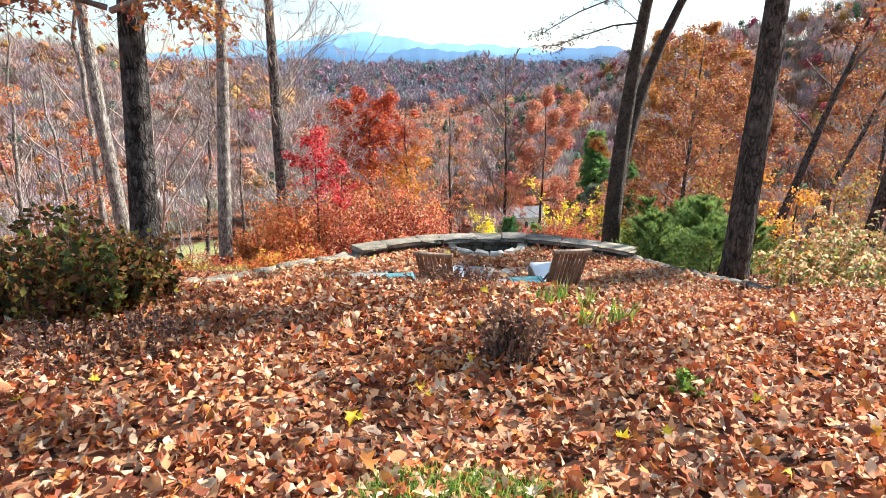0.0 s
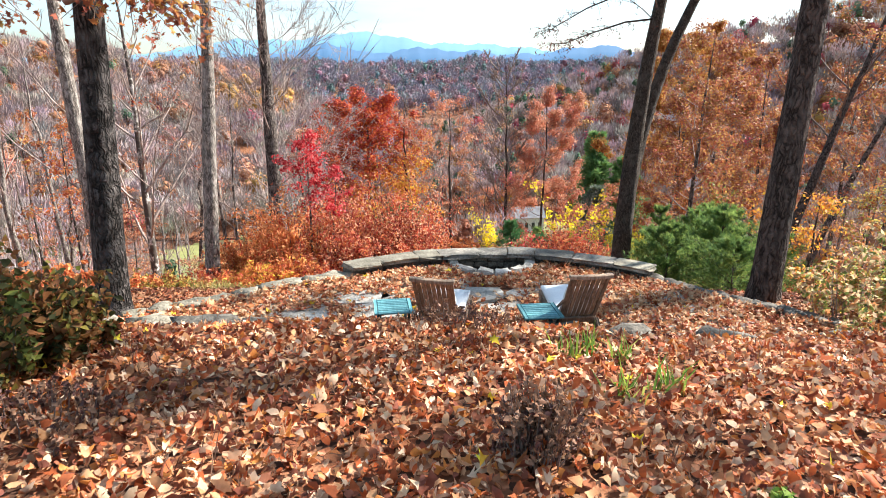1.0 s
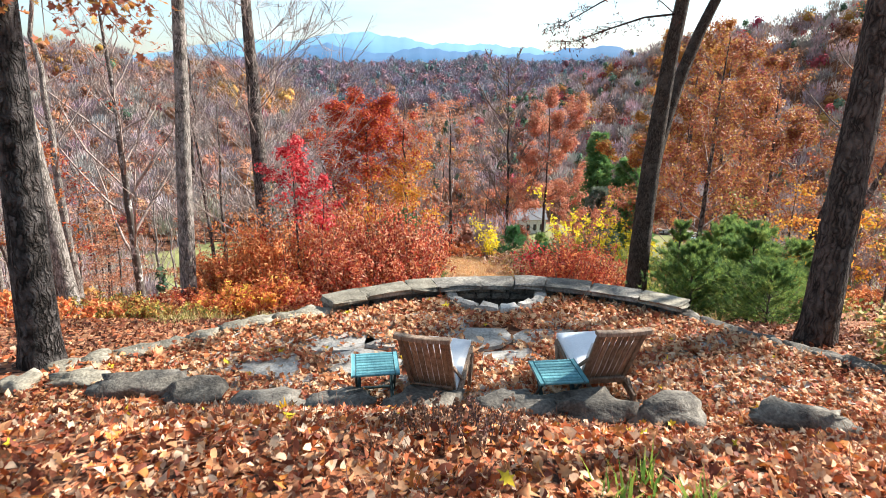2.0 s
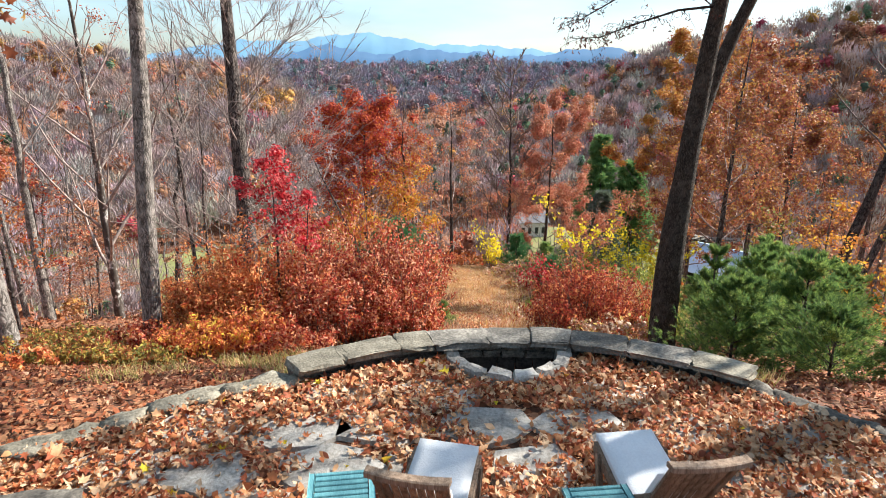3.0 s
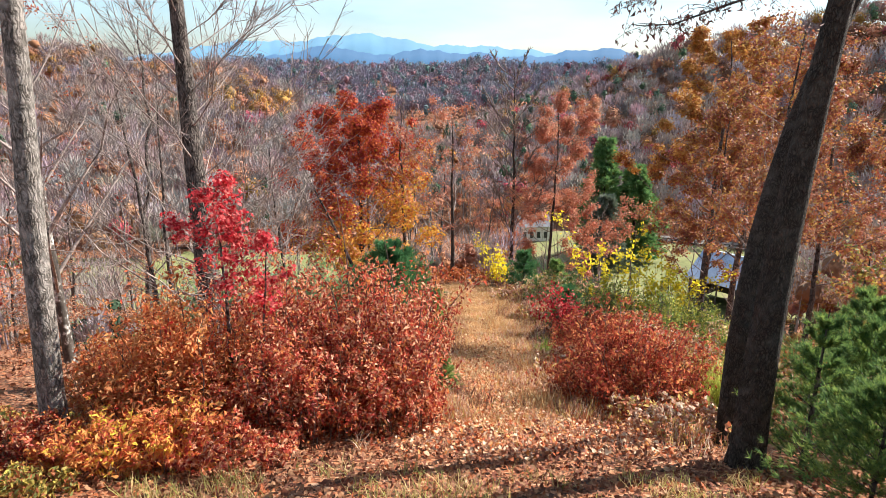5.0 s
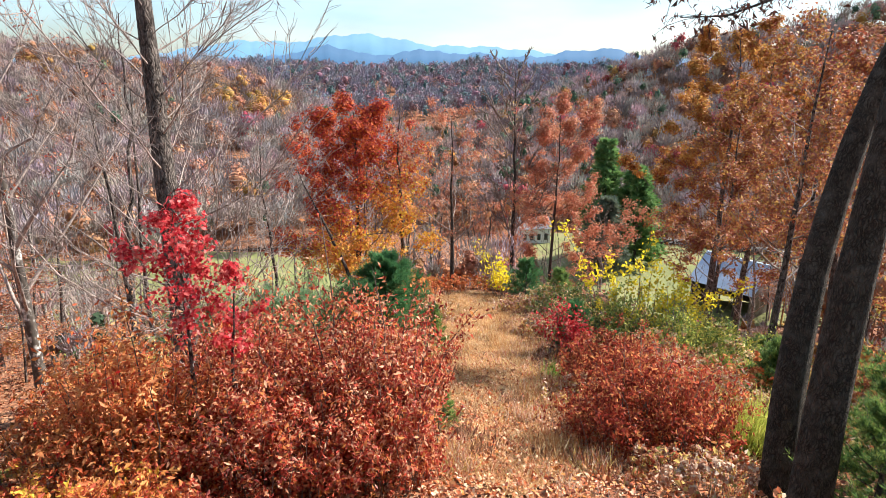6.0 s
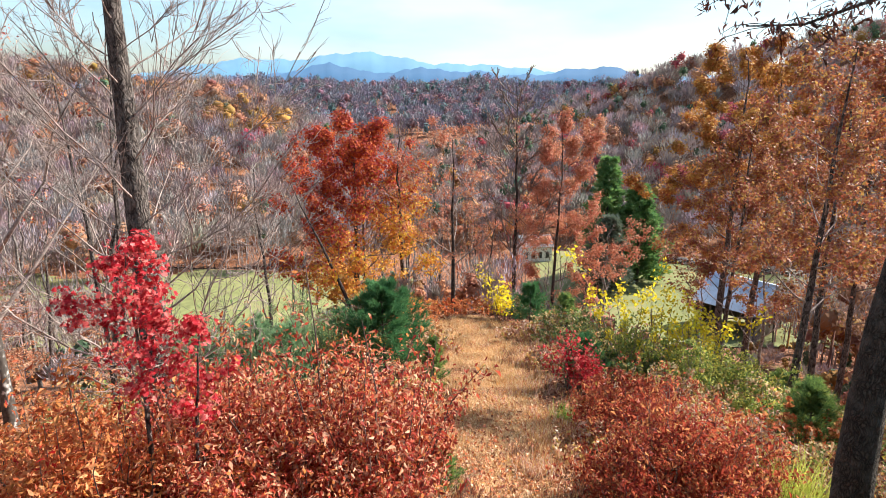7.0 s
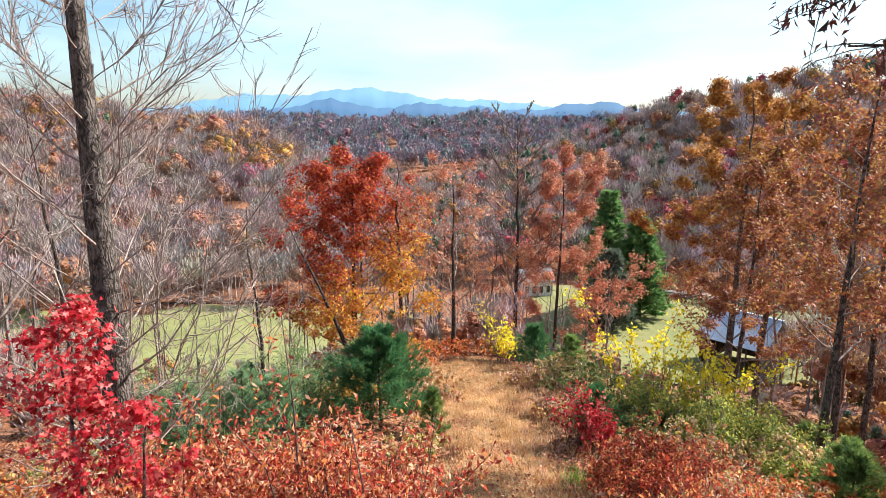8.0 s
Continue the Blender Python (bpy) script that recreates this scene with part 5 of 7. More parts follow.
WEEDS_NEAR = [(8.2, 20.9, 1.0, 0.7, M_DRYPINK, "pinkish dry weeds"), (5.1, 22.2, 0.9, 1.3, M_BEECH, "rust-red leaves"), (4.6, 23.0, 1.1, 1.4, M_BEECH, "rust-red leaves"), (6.4, 24.8, 1.2, 1.4, M_BEECH_OR, "orange-red leaves"), (4.3, 18.6, 1.0, 1.0, M_DRYPINK, "pinkish dry weeds"), (7.4, 23.4, 1.4, 1.2, M_UNDER, "yellow-green weeds"), (3.9, 24.4, 1.1, 0.9, M_DRYPINK, "pinkish dry weeds"), (7.0, 28.6, 1.6, 1.4, M_DRYPINK, "straw-pink dry weeds"), (8.8, 25.6, 1.5, 1.3, M_BEECH_OR, "orange-brown weeds"), (10.4, 22.2, 1.7, 1.2, M_DRYPINK, "pinkish dry weeds"), (12.2, 24.6, 1.9, 1.4, M_OAK, "rust-brown weeds"), (14.6, 26.4, 2.2, 1.6, M_OAK, "rust-brown weeds"), (6.6, 32.6, 1.8, 1.7, M_BRUSH, "dark green brush"), (8.4, 33.6, 1.8, 1.9, M_BRUSH, "dark green brush"), (10.6, 32.8, 1.9, 1.8, M_BRUSH, "dark green brush"), (7.2, 38.4, 2.0, 2.3, M_BRUSH, "dark green brush"), (9.6, 39.6, 2.2, 2.3, M_BRUSH, "dark green brush")]
WEEDS_FAR = [(12.6, 34.6, 2.0, 1.9, M_UNDER, "mixed green and yellow brush"), (15.4, 31.0, 2.2, 1.8, M_OAK, "rust-brown weeds"), (17.6, 28.0, 2.4, 1.9, M_BEECH_OR, "orange-brown weeds"), (4.4, 34.6, 1.0, 1.0, M_DRYPINK, "pinkish dry weeds"), (-1.1, 26.0, 0.9, 0.9, M_DRYPINK, "pinkish dry weeds"), (-0.9, 29.6, 0.9, 1.0, M_UNDER, "yellow-green weeds"), (-1.6, 23.4, 0.9, 1.1, M_UNDER, "yellow-green weeds"), (-0.6, 37.5, 1.2, 1.1, M_DRYPINK, "straw-pink dry weeds"), (-4.4, 36.6, 1.8, 1.9, M_GOLDTREE, "golden-leaved brush"), (-5.6, 27.0, 1.8, 1.8, M_BEECH, "rust brush"), (-8.6, 26.6, 2.0, 1.7, M_UNDER, "mixed green and yellow brush"), (-3.6, 29.6, 1.4, 1.3, M_DRYPINK, "straw-pink dry weeds"), (-3.4, 26.2, 1.5, 1.3, M_BEECH_OR, "orange-brown weeds"), (-10.5, 38.6, 2.2, 2.0, M_OAK, "rust-brown brush"), (-14, 37.5, 2.4, 2.2, M_UNDER, "mixed green and yellow brush"), (-2.6, 46, 2.0, 1.6, M_BEECH_OR, "orange-brown weeds"), (4.6, 41, 1.4, 1.2, M_DRYPINK, "straw-pink dry weeds")]
for i, (x, y, rx, h, mt, lab) in enumerate(WEEDS_NEAR + WEEDS_FAR):
    shrub("weed_thicket", "thicket of " + lab + " beside the path", (x, y), (rx, rx * 0.85), h, int(30 * rx), 16, 0.06 + 0.0012 * y, mt, 600 + i, M_TWIG, "thicket", group="thickets", bare=0.3, jitter=0.07, dome=int(1200 * rx))
tuft(6.3, 21.0, 480, 0.55, 1.25, M_YELLOWGRASS, "tuft of tall yellow-green grass", 110, width=0.02)
for i, (x, y, rx, h) in enumerate([(9.6, 32.2, 1.4, 3.0), (7.6, 33.4, 1.3, 3.3), (11.6, 31.8, 1.5, 2.8), (9.9, 28.4, 1.0, 1.5), (11.0, 35.0, 1.8, 3.4)]):
    shrub("green_bush", "leafy olive-green bush among the yellow saplings", (x, y), (rx, rx * 0.8), h, int(40 * rx), 30, 0.11, M_OLIVE, 296 + i, M_TWIG, group="green brush", bare=0.1, shape="pointed", jitter=0.08, dome=int(1300 * rx))
tuft(3.6, 27.5, 120, 0.5, 0.7, M_GRASS, "tuft of tall green grass beside the path", 111, width=0.02)

rp = np.random.default_rng(700)
for i in range(44):
    y = 19.5 + 24 * rp.random() ** 1.3
    x = float(np.interp(y, [20, 30, 40, 48], [1.4, 1.5, 1.7, 1.8])) + (rp.choice([-1, 1, 1]) * rp.uniform(0.5, 1.9))
    tuft(x, y, 110, 0.42, rp.uniform(0.3, 0.65), (M_DRYPINK, M_STRAW, M_WEED, M_STRAW)[i % 4], "tuft of tall dry grass on the path", 700 + i, width=0.016)

# ---- pines ----
pine("young_pine", "bushy bright green young white pine", 8.4, 19.4, 2.9, 3.0, 120, tufts=3400, blades=12, length=0.14, group="young pines", thin=0.11)
pine("young_pine", "small bushy green young white pine", 7.0, 17.4, 2.7, 2.2, 121, tufts=2200, blades=12, length=0.13, group="young pines", thin=0.11)
pine("young_pine", "bushy green young white pine", 10.3, 19.2, 2.5, 2.4, 122, tufts=2000, blades=11, length=0.15, group="young pines", thin=0.11)
pine("young_pine", "low bushy bright green young white pine", 5.35, 14.9, 1.8, 2.0, 118, tufts=2400, blades=12, length=0.12, group="young pines", thin=0.11)
pine("young_pine", "bushy green young white pine behind the wall", 6.75, 15.1, 2.4, 2.2, 119, tufts=2600, blades=12, length=0.13, group="young pines", thin=0.11)
pine("young_pine", "low spreading green young white pine by the wall", 6.3, 13.6, 1.25, 1.9, 116, tufts=1500, blades=12, length=0.12, group="young pines", thin=0.11)
pine("young_pine", "bushy green young white pine beside the trunk", 5.85, 17.0, 2.8, 1.7, 117, tufts=1700, blades=12, length=0.12, group="young pines", thin=0.11)
pine("young_pine", "rounded dark green young pine on the slope", -2.3, 33.8, 3.5, 4.0, 123, M_PINE_DARK, 3000, 14, 0.3, group="young pines")
pine("young_pine", "slim green young pine beside the path", -0.35, 32, 1.8, 1.0, 124, tufts=700, blades=12, length=0.2, group="young pines")
pine("young_pine", "small green young pine beside the path", 0.1, 22.3, 1.1, 0.8, 125, tufts=500, blades=12, length=0.13, group="young pines")
pine("young_pine", "dark green young pine beyond the path", 5.2, 46, 2.8, 2.6, 126, M_PINE_DARK, 900, 12, 0.3, group="young pines")
pine("young_pine", "green young pine beyond the path", 7.2, 45, 2.6, 2.2, 127, M_PINE, 900, 12, 0.3, group="young pines")
pine("young_pine", "blue-green young pine beside the path", 5.0, 31.6, 2.1, 1.7, 128, M_PINE_DARK, 900, 12, 0.22, group="young pines")
for i, (x, y, h) in enumerate([(-5.4, 31.4, 2.9), (-6.8, 32, 3.2), (-8.3, 31, 2.9), (-9.8, 32, 3.0), (9.4, 25.6, 1.8), (10.5, 27.3, 1.9), (13, 33, 2.0)]):
    pine("young_pine", "soft green young pine in undergrowth", x, y, h, h * 0.85, 130 + i, M_PINE if x > 0 else M_PINE_SOFT, 1100, 10, 0.24, group="young pines")
pine("tall_pine", "tall green white pine at the pasture edge", 38.5, 150, 29, 10, 140, M_PINE_FAR, 3000, 8, 1.4, group="tall pines", thin=0.3)
pine("tall_pine", "green white pine at the pasture edge", 45, 147, 23, 11, 141, M_PINE_FAR, 2600, 8, 1.4, group="tall pines", thin=0.3)
pine("tall_pine", "grey-green pine at the pasture edge", 35, 138, 18, 9, 142, M_PINE_GREY, 2600, 8, 1.2, group="tall pines", thin=0.28)

# ---- the trees that stand near ----
tree("oak_tree", "massive oak with dark furrowed bark", -4.88, 9.5, 15, 0.22, M_BARK_OAK, M_BARK_DARK, 200, M_OAK, 700, 0.12, 0.3, "lobed", lean=(1.2, 0.2), crown=0.36, limbs=12, reach=0.3, rise=0.1, subs=6, twigs=4, sides=22, lift=0.1)
tree("tulip_tree", "tall straight trunk with pale grey bark", -6.6, 17.55, 18, 0.205, M_BARK_GREY, M_TWIG, 201, lean=(1.4, 0), crown=0.55, limbs=10, reach=0.2, sides=14)
tree("tulip_tree", "tall bare tree with pale limbs and dark trunk", -6.44, 24.2, 17, 0.32, M_BARK, M_TWIG, 202, lean=(-0.1, 0), crown=0.05, limbs=58, reach=0.26, rise=0.5, subs=15, twigs=6, sides=14, lift=0.5, thick=0.1, fat=1.25, wander=0.004)
tree("hickory_tree", "leaning tree with dark rough bark and leaves painted dark as backlit", 4.8, 16.8, 14, 0.255, M_BARK_HICKORY, M_TWIG_DARK, 203, M_BACKLIT_LEAF, 900, 0.09, 0.2, "narrow", lean=(1.95, 0.85), bow=1.95, bow_y=1.0, wander=0.001, crown=0.5, limbs=22, reach=0.22, rise=0.55, lift=-0.2, subs=9, twigs=6, thick=0.13, sides=22)
# leaves only above the view, added to cast dappled shade on the bank
tree("hickory_tree", "strongly leaning tree with mottled dark bark", 5.27, 18.2, 14, 0.24, M_BARK_HICKORY, M_TWIG_DARK, 204, M_OAK, 1500, 0.12, 0.3, "oval", low=8.5, lean=(5.95, 2.05), bow=2.35, bow_y=1.0, wander=0.001, crown=0.6, limbs=12, reach=0.2, rise=0.3, subs=5, twigs=4, sides=20)
# this crown's leaves are out of view too, there to shade the bank
tree("poplar_tree", "straight trunk with smooth grey-brown bark", 5.42, 10.75, 17, 0.235, M_BARK_DARK, M_TWIG_DARK, 205, M_OAK, 5000, 0.15, 0.4, "oval", clump=0.5, low=6.0, lean=(0.5, 0.3), crown=0.42, limbs=20, reach=0.3, sides=20)
tree("leaning_tree", "leaning dark trunk with rusty leaves above", 14.6, 27, 15, 0.24, M_BARK_DARK, M_TWIG_DARK, 206, M_OAK, 1200, 0.11, 0.35, "oval", lean=(5.4, 2), crown=0.45, limbs=12, reach=0.24, sides=10)
tree("leaning_tree", "leaning bare trunk beside another", 18.2, 31, 15, 0.2, M_BARK, M_TWIG, 207, M_OAK, 900, 0.14, 0.35, "oval", lean=(5.0, 0), crown=0.45, limbs=12, reach=0.24, sides=10)
tree("leaning_tree", "dark leaning tree with rusty crown", 11.2, 15.6, 14, 0.2, M_BARK_DARK, M_TWIG_DARK, 215, M_OAK, 5000, 0.15, 0.4, "oval", low=5.5, lean=(1.6, -0.4), crown=0.4, limbs=18, reach=0.3, sides=10)
# never in view; added so that its leaves dapple the bank with shade
tree("shade_tree", "unseen rusty-leaved tree added to shade the bank", 9.6, 9.8, 13, 0.2, M_BARK_DARK, M_TWIG_DARK, 218, M_OAK, 3200, 0.15, 0.4, "oval", low=4.5, clump=0.4, crown=0.35, limbs=18, reach=0.3, sides=10)
tree("tulip_tree", "slender pale-barked leaning trunk", -8.4, 15.6, 16, 0.19, M_BARK_GREY, M_TWIG, 208, lean=(-0.7, 0), crown=0.6, limbs=9, reach=0.2, sides=12)
tree("birch_tree", "slender birch with white patched bark and few reddish leaves", -14.0, 29.2, 15, 0.2, M_BARK_BIRCH, M_TWIG, 209, M_BEECH, 700, 0.1, 0.3, "oval", lean=(0.35, 0), crown=0.15, limbs=20, reach=0.3, rise=0.9, thick=0.5, fat=1.6, subs=6, sides=9)
tree("slender_tree", "slender bare twin stem", -10.3, 29, 11, 0.1, M_BARK, M_TWIG, 210, lean=(-0.3, 0), crown=0.3, limbs=12, reach=0.2, sides=8)
tree("slender_tree", "slender bare stem beside its twin", -9.9, 29.2, 10, 0.09, M_BARK, M_TWIG, 211, lean=(0.3, 0), crown=0.3, limbs=10, reach=0.2, sides=8)
tree("red_maple", "small scarlet-leaved maple sapling", -4.0, 19.0, 4.7, 0.045, M_BARK, M_TWIG_DARK, 212, M_RED, 1900, 0.085, 0.16, "lobed", lean=(-0.1, 0), crown=0.55, limbs=15, reach=0.15, rise=0.9, subs=5, twigs=3, sides=6)
tree("red_maple", "second scarlet maple sapling", -3.45, 18.9, 3.9, 0.035, M_BARK, M_TWIG_DARK, 213, M_RED, 650, 0.085, 0.15, "lobed", lean=(0.3, 0), crown=0.5, limbs=8, reach=0.15, rise=0.9, subs=4, twigs=3, sides=6)


def layered_beech(x, y, height, reach, seed):
    """A young beech whose level branches carry flat sprays of dry orange leaves."""
    rng = np.random.default_rng(seed)
    t = thing("young_beech", "young beech with level branches of dry orange-brown leaves", "tree", at(x, y), 0, "young beeches")
    stem, limbs, f = Geo(), Geo(), Geo()
    u = np.linspace(0, 1, 7)
    axis = np.stack([0.04 * height * np.sin(3 * u), 0.03 * height * u, -0.1 + height * u], 1)
    tube(stem, axis, 0.05 * (1 - 0.85 * u), 7)
    cs = []
    for i in range(int(height * 7)):
        q = rng.uniform(0.1, 0.98)
        b = np.array([np.interp(q, u, axis[:, k]) for k in range(3)])
        a = rng.uniform(0, 6.283)
        L = reach * (1 - 0.65 * q) * rng.uniform(0.5, 1.15)
        d = np.array([math.cos(a), math.sin(a), rng.uniform(0.0, 0.18)])
        side = np.array([-d[1], d[0], 0.0])
        p = np.array([b, b + d * L * 0.5, b + d * L - [0, 0, 0.12 * L]])
        tube(limbs, p, [0.014, 0.01, 0.004], 4)
        m = int(46 * L)
        v, w = rng.uniform(0.2, 1.05, m), rng.normal(size=m)
        c = b + d * (L * v)[:, None] - np.array([0, 0, 0.12 * L]) * (v ** 2)[:, None] + side * (w * 0.16 * L * (1.1 - v * 0.7))[:, None]
        cs.append(c + rng.normal(size=(m, 3)) * [0.03, 0.03, 0.035])
    C = np.concatenate(cs)
    C[:, 2] = np.maximum(C[:, 2], land(C[:, 0] + x, C[:, 1] + y) - at(x, y)[2] + 0.05)
    leaves(f, C, 0.13, rng, 0.55, "pointed")
    part_of("trunk", stem.mesh("trunk", M_BARK), t)
    part_of("limb_crown", limbs.mesh("limb_crown", M_TWIG_DARK), t)
    part_of("foliage", f.mesh("foliage", M_BEECH_DRY), t)


for i, (x, y, h, r) in enumerate([(-16.4, 31.6, 6.6, 3.0), (-13.0, 32.6, 5.2, 2.6), (-18.6, 34.5, 6.2, 2.8), (-11.3, 31.2, 3.4, 1.9)]):
    layered_beech(x, y, h, r, 650 + i)

# a low limb of the oak, hung with rusty leaves
def hanging_limb(parent_at, pts, count, seed, leaf, size, label):
    rng = np.random.default_rng(seed)
    t = thing("oak_limb", label, "branch", parent_at)
    g, f, spots = Geo(), Geo(), []
    P = np.array(pts, float)
    tube(g, P, np.linspace(0.05, 0.012, len(P)), 6)
    for i in range(26):
        v = rng.uniform(0.2, 1) * (len(P) - 1)
        k = min(int(v), len(P) - 2)
        c = P[k] + (P[k + 1] - P[k]) * (v - k)
        d = unit(rng.normal(size=3) * [1, 1, 0.3] + [0.4, 0, -0.25])
        L = rng.uniform(0.3, 0.8)
        q = np.array([c, c + d * L * 0.5, c + d * L - [0, 0, 0.08]])
        tube(g, q, [0.01, 0.007, 0.004], 3)
        spots.append(q[1:])
    C = crown_places(rng, np.concatenate(spots), count, 0.09)
    leaves(f, C, size, rng, 0.1, "lobed")
    tagged(part_of("limb", g.mesh("limb", M_TWIG_DARK), t), kind="stuff")
    tagged(part_of("foliage", f.mesh("foliage", leaf), t), kind="stuff")


hanging_limb((-4.75, 9.3, 4.2), [(0, 0, 0), (0.5, -0.1, 0.15), (0.9, -0.2, 0.15), (1.2, -0.1, 0.05), (1.5, 0.1, -0.05)], 420, 216, M_OAK, 0.095, "low oak limb hung with rusty orange leaves")
hanging_limb((-4.85, 9.4, 4.25), [(0, 0, 0), (-0.5, -0.2, 0.15), (-1.0, -0.3, 0.1), (-1.6, -0.3, -0.1)], 240, 217, M_OAK, 0.095, "low oak limb with rusty leaves beside the trunk")

def hickory_twigs(base, pts, seed, label):
    """A drooping limb with fine twigs and narrow dark leaves."""
    rng = np.random.default_rng(seed)
    t = thing("hickory_limb", label, "branch", base)
    g, f, spots = Geo(), Geo(), []
    P = np.array(pts, float)
    tube(g, P, np.linspace(0.03, 0.006, len(P)), 6)
    for i in range(46):
        v = rng.uniform(0.15, 1) * (len(P) - 1)
        k = min(int(v), len(P) - 2)
        c = P[k] + (P[k + 1] - P[k]) * (v - k)
        d = unit(rng.normal(size=3) * [0.8, 0.8, 0.3] + [-0.5, 0, -0.05])
        L = rng.uniform(0.2, 0.55)
        q = np.array([c, c + d * L * 0.4 + [0, 0, 0.02], c + d * L * 0.75, c + d * L - [0, 0, 0.07]])
        tube(g, q, [0.005, 0.004, 0.003, 0.0022], 3)
        spots.append(q[1:])
    C = crown_places(rng, np.concatenate(spots), 330, 0.035)
    leaves(f, C - [0, 0, 0.04], 0.085, rng, 0.0, "narrow", droop=0.9)
    tagged(part_of("limb", g.mesh("limb", M_BARK_DARK), t), kind="stuff")
    tagged(part_of("foliage", f.mesh("foliage", M_BACKLIT_LEAF), t), kind="stuff")


hickory_twigs((5.4, 17.2, 4.6), [(0, 0, 0), (-0.9, -0.1, -0.1), (-1.7, -0.2, -0.35), (-2.4, -0.2, -0.6), (-2.9, -0.25, -0.62)], 630, "drooping hickory limb with narrow leaves painted dark as backlit")
hickory_twigs((5.5, 17.4, 5.2), [(0, 0, 0), (-1.0, 0, 0.0), (-1.9, -0.1, -0.35), (-2.6, 0, -0.75), (-2.95, 0, -0.95)], 631, "thin hickory limb with dark hanging leaves")

def bare_twigs(base, pts, seed, label):
    """A drooping leafless limb with fine upturned twigs."""
    rng = np.random.default_rng(seed)
    t = thing("bare_limb", label, "branch", base)
    g = Geo()
    P = np.array(pts, float)
    tube(g, P, np.linspace(0.022, 0.006, len(P)), 6)
    for i in range(34):
        v = rng.uniform(0.35, 1) * (len(P) - 1)
        k = min(int(v), len(P) - 2)
        c = P[k] + (P[k + 1] - P[k]) * (v - k)
        d = unit(unit(P[k + 1] - P[k]) * 0.8 + rng.normal(size=3) * [0.6, 0.6, 0.45])
        L = rng.uniform(0.25, 0.6)
        tube(g, np.array([c, c + d * L * 0.5 - [0, 0, 0.03], c + d * L + [0, 0, 0.05]]), [0.006, 0.005, 0.003], 3)
    tagged(part_of("limb", g.mesh("limb", M_TWIG_DARK), t), kind="stuff")


bare_twigs((-5.8, 24.2, 6.55), [(0, 0, 0), (0.7, 0.1, -0.15), (1.4, 0.2, -0.55), (1.95, 0.2, -1.15), (2.2, 0.2, -1.75)], 640, "drooping leafless limb with fine twigs")

# ---- trees down the slope ----
tree("slope_tree", "broad tree with russet and golden crown", -7.3, 60, 18, 0.3, M_BARK_DARK, M_TWIG_DARK, 220, M_ORANGETREE, 38000, 0.185, 0.5, "tri", clump=0.85, fat=2.0, crown=0.14, limbs=40, reach=0.46, rise=0.3, subs=7, twigs=3, second=(M_GOLDTREE, lambda C, r: (C[:, 0] * 0.55 - C[:, 2] * 0.75 + 7.6 + r.normal(size=len(C)) * 1.3) > 0))
tree("slope_tree", "slender tree with thin pinkish-brown leaves", 0.65, 52.5, 12.2, 0.16, M_BARK_DARK, M_TWIG, 221, M_PINKTREE, 4200, 0.12, 0.4, "tri", fat=2.0, crown=0.25, limbs=24, reach=0.42, rise=0.7, subs=6, twigs=4)
tree("slope_tree", "bare crooked tree with a dark trunk", -3.2, 60, 15.5, 0.2, M_BARK_DARK, M_TWIG_DARK, 222, lean=(-1.0, 0), crown=0.4, limbs=18, reach=0.24, fat=2.2, wander=0.03)
tree("slope_tree", "slim bare tree at the pasture", -9.8, 44.2, 12.5, 0.13, M_BARK_DARK, M_TWIG, 223, lean=(-0.4, 0), fat=2.4, crown=0.3, limbs=18, reach=0.24, rise=0.8, wander=0.02)
tree("slope_tree", "dark leaning bare trunk", -6.0, 53, 11, 0.16, M_BARK_DARK, M_TWIG_DARK, 224, lean=(-4.6, 0), crown=0.4, limbs=12, reach=0.22)
tree("slope_tree", "tall slender bare tree with short limbs", 8.9, 85, 31.5, 0.3, M_BARK_DARK, M_TWIG_DARK, 225, fat=4.0, crown=0.3, limbs=34, reach=0.22, rise=0.8, thick=0.36, subs=7, twigs=5)
tree("slope_tree", "tall tree with a salmon-red autumn crown", 13.9, 85, 30.5, 0.28, M_BARK_DARK, M_TWIG_DARK, 226, M_PINKTREE, 46000, 0.18, 0.6, "tri", clump=0.9, fat=2.2, crown=0.18, limbs=28, reach=0.3, rise=0.5, subs=5, twigs=3)
G_OAK = "brown oaks on the slope"
for i, (x, y, h, r, cnt, lab) in enumerate([(22.5, 58, 27, 0.33, 13000, "tall oak in full orange-brown leaf"), (27, 62, 28, 0.33, 11000, "tall oak with amber-brown leaves"), (12.5, 31.5, 13, 0.15, 2200, "oak with rusty brown leaves and slender trunk"), (17.5, 38, 16, 0.17, 3400, "oak with thin rusty leaves"), (21, 41, 17, 0.17, 4000, "oak with dull brown leaves"), (17.2, 47, 18, 0.18, 5000, "oak with orange-brown leaves on the slope"), (22, 30, 15, 0.16, 900, "oak with sparse pale rusty leaves"), (31, 48, 20, 0.25, 3500, "tall oak with thin rust leaves"), (26, 36, 17, 0.18, 1000, "oak with sparse dull rust leaves")]):
    tree("oak_tree", lab, x, y, h, r, M_BARK, M_TWIG, 230 + i, M_OAK, int(cnt * 3.2), 0.05 + 0.0018 * y, 0.4, "tri", group=G_OAK, clump=0.35, fat=1.6, low=(0.5 if i == 0 else 0.42 if i == 1 else 0.16) * h, crown=0.3, limbs=22, reach=0.24, rise=0.5, subs=6, twigs=3, lean=(0.6 * (i % 3 - 1), 0), second=(M_OAKGOLD, lambda C, q: (C[:, 2] * 0.3 - C[:, 0] * 0.5 - 6.5 + q.normal(size=len(C)) * 1.0) > 0) if i < 2 else None)
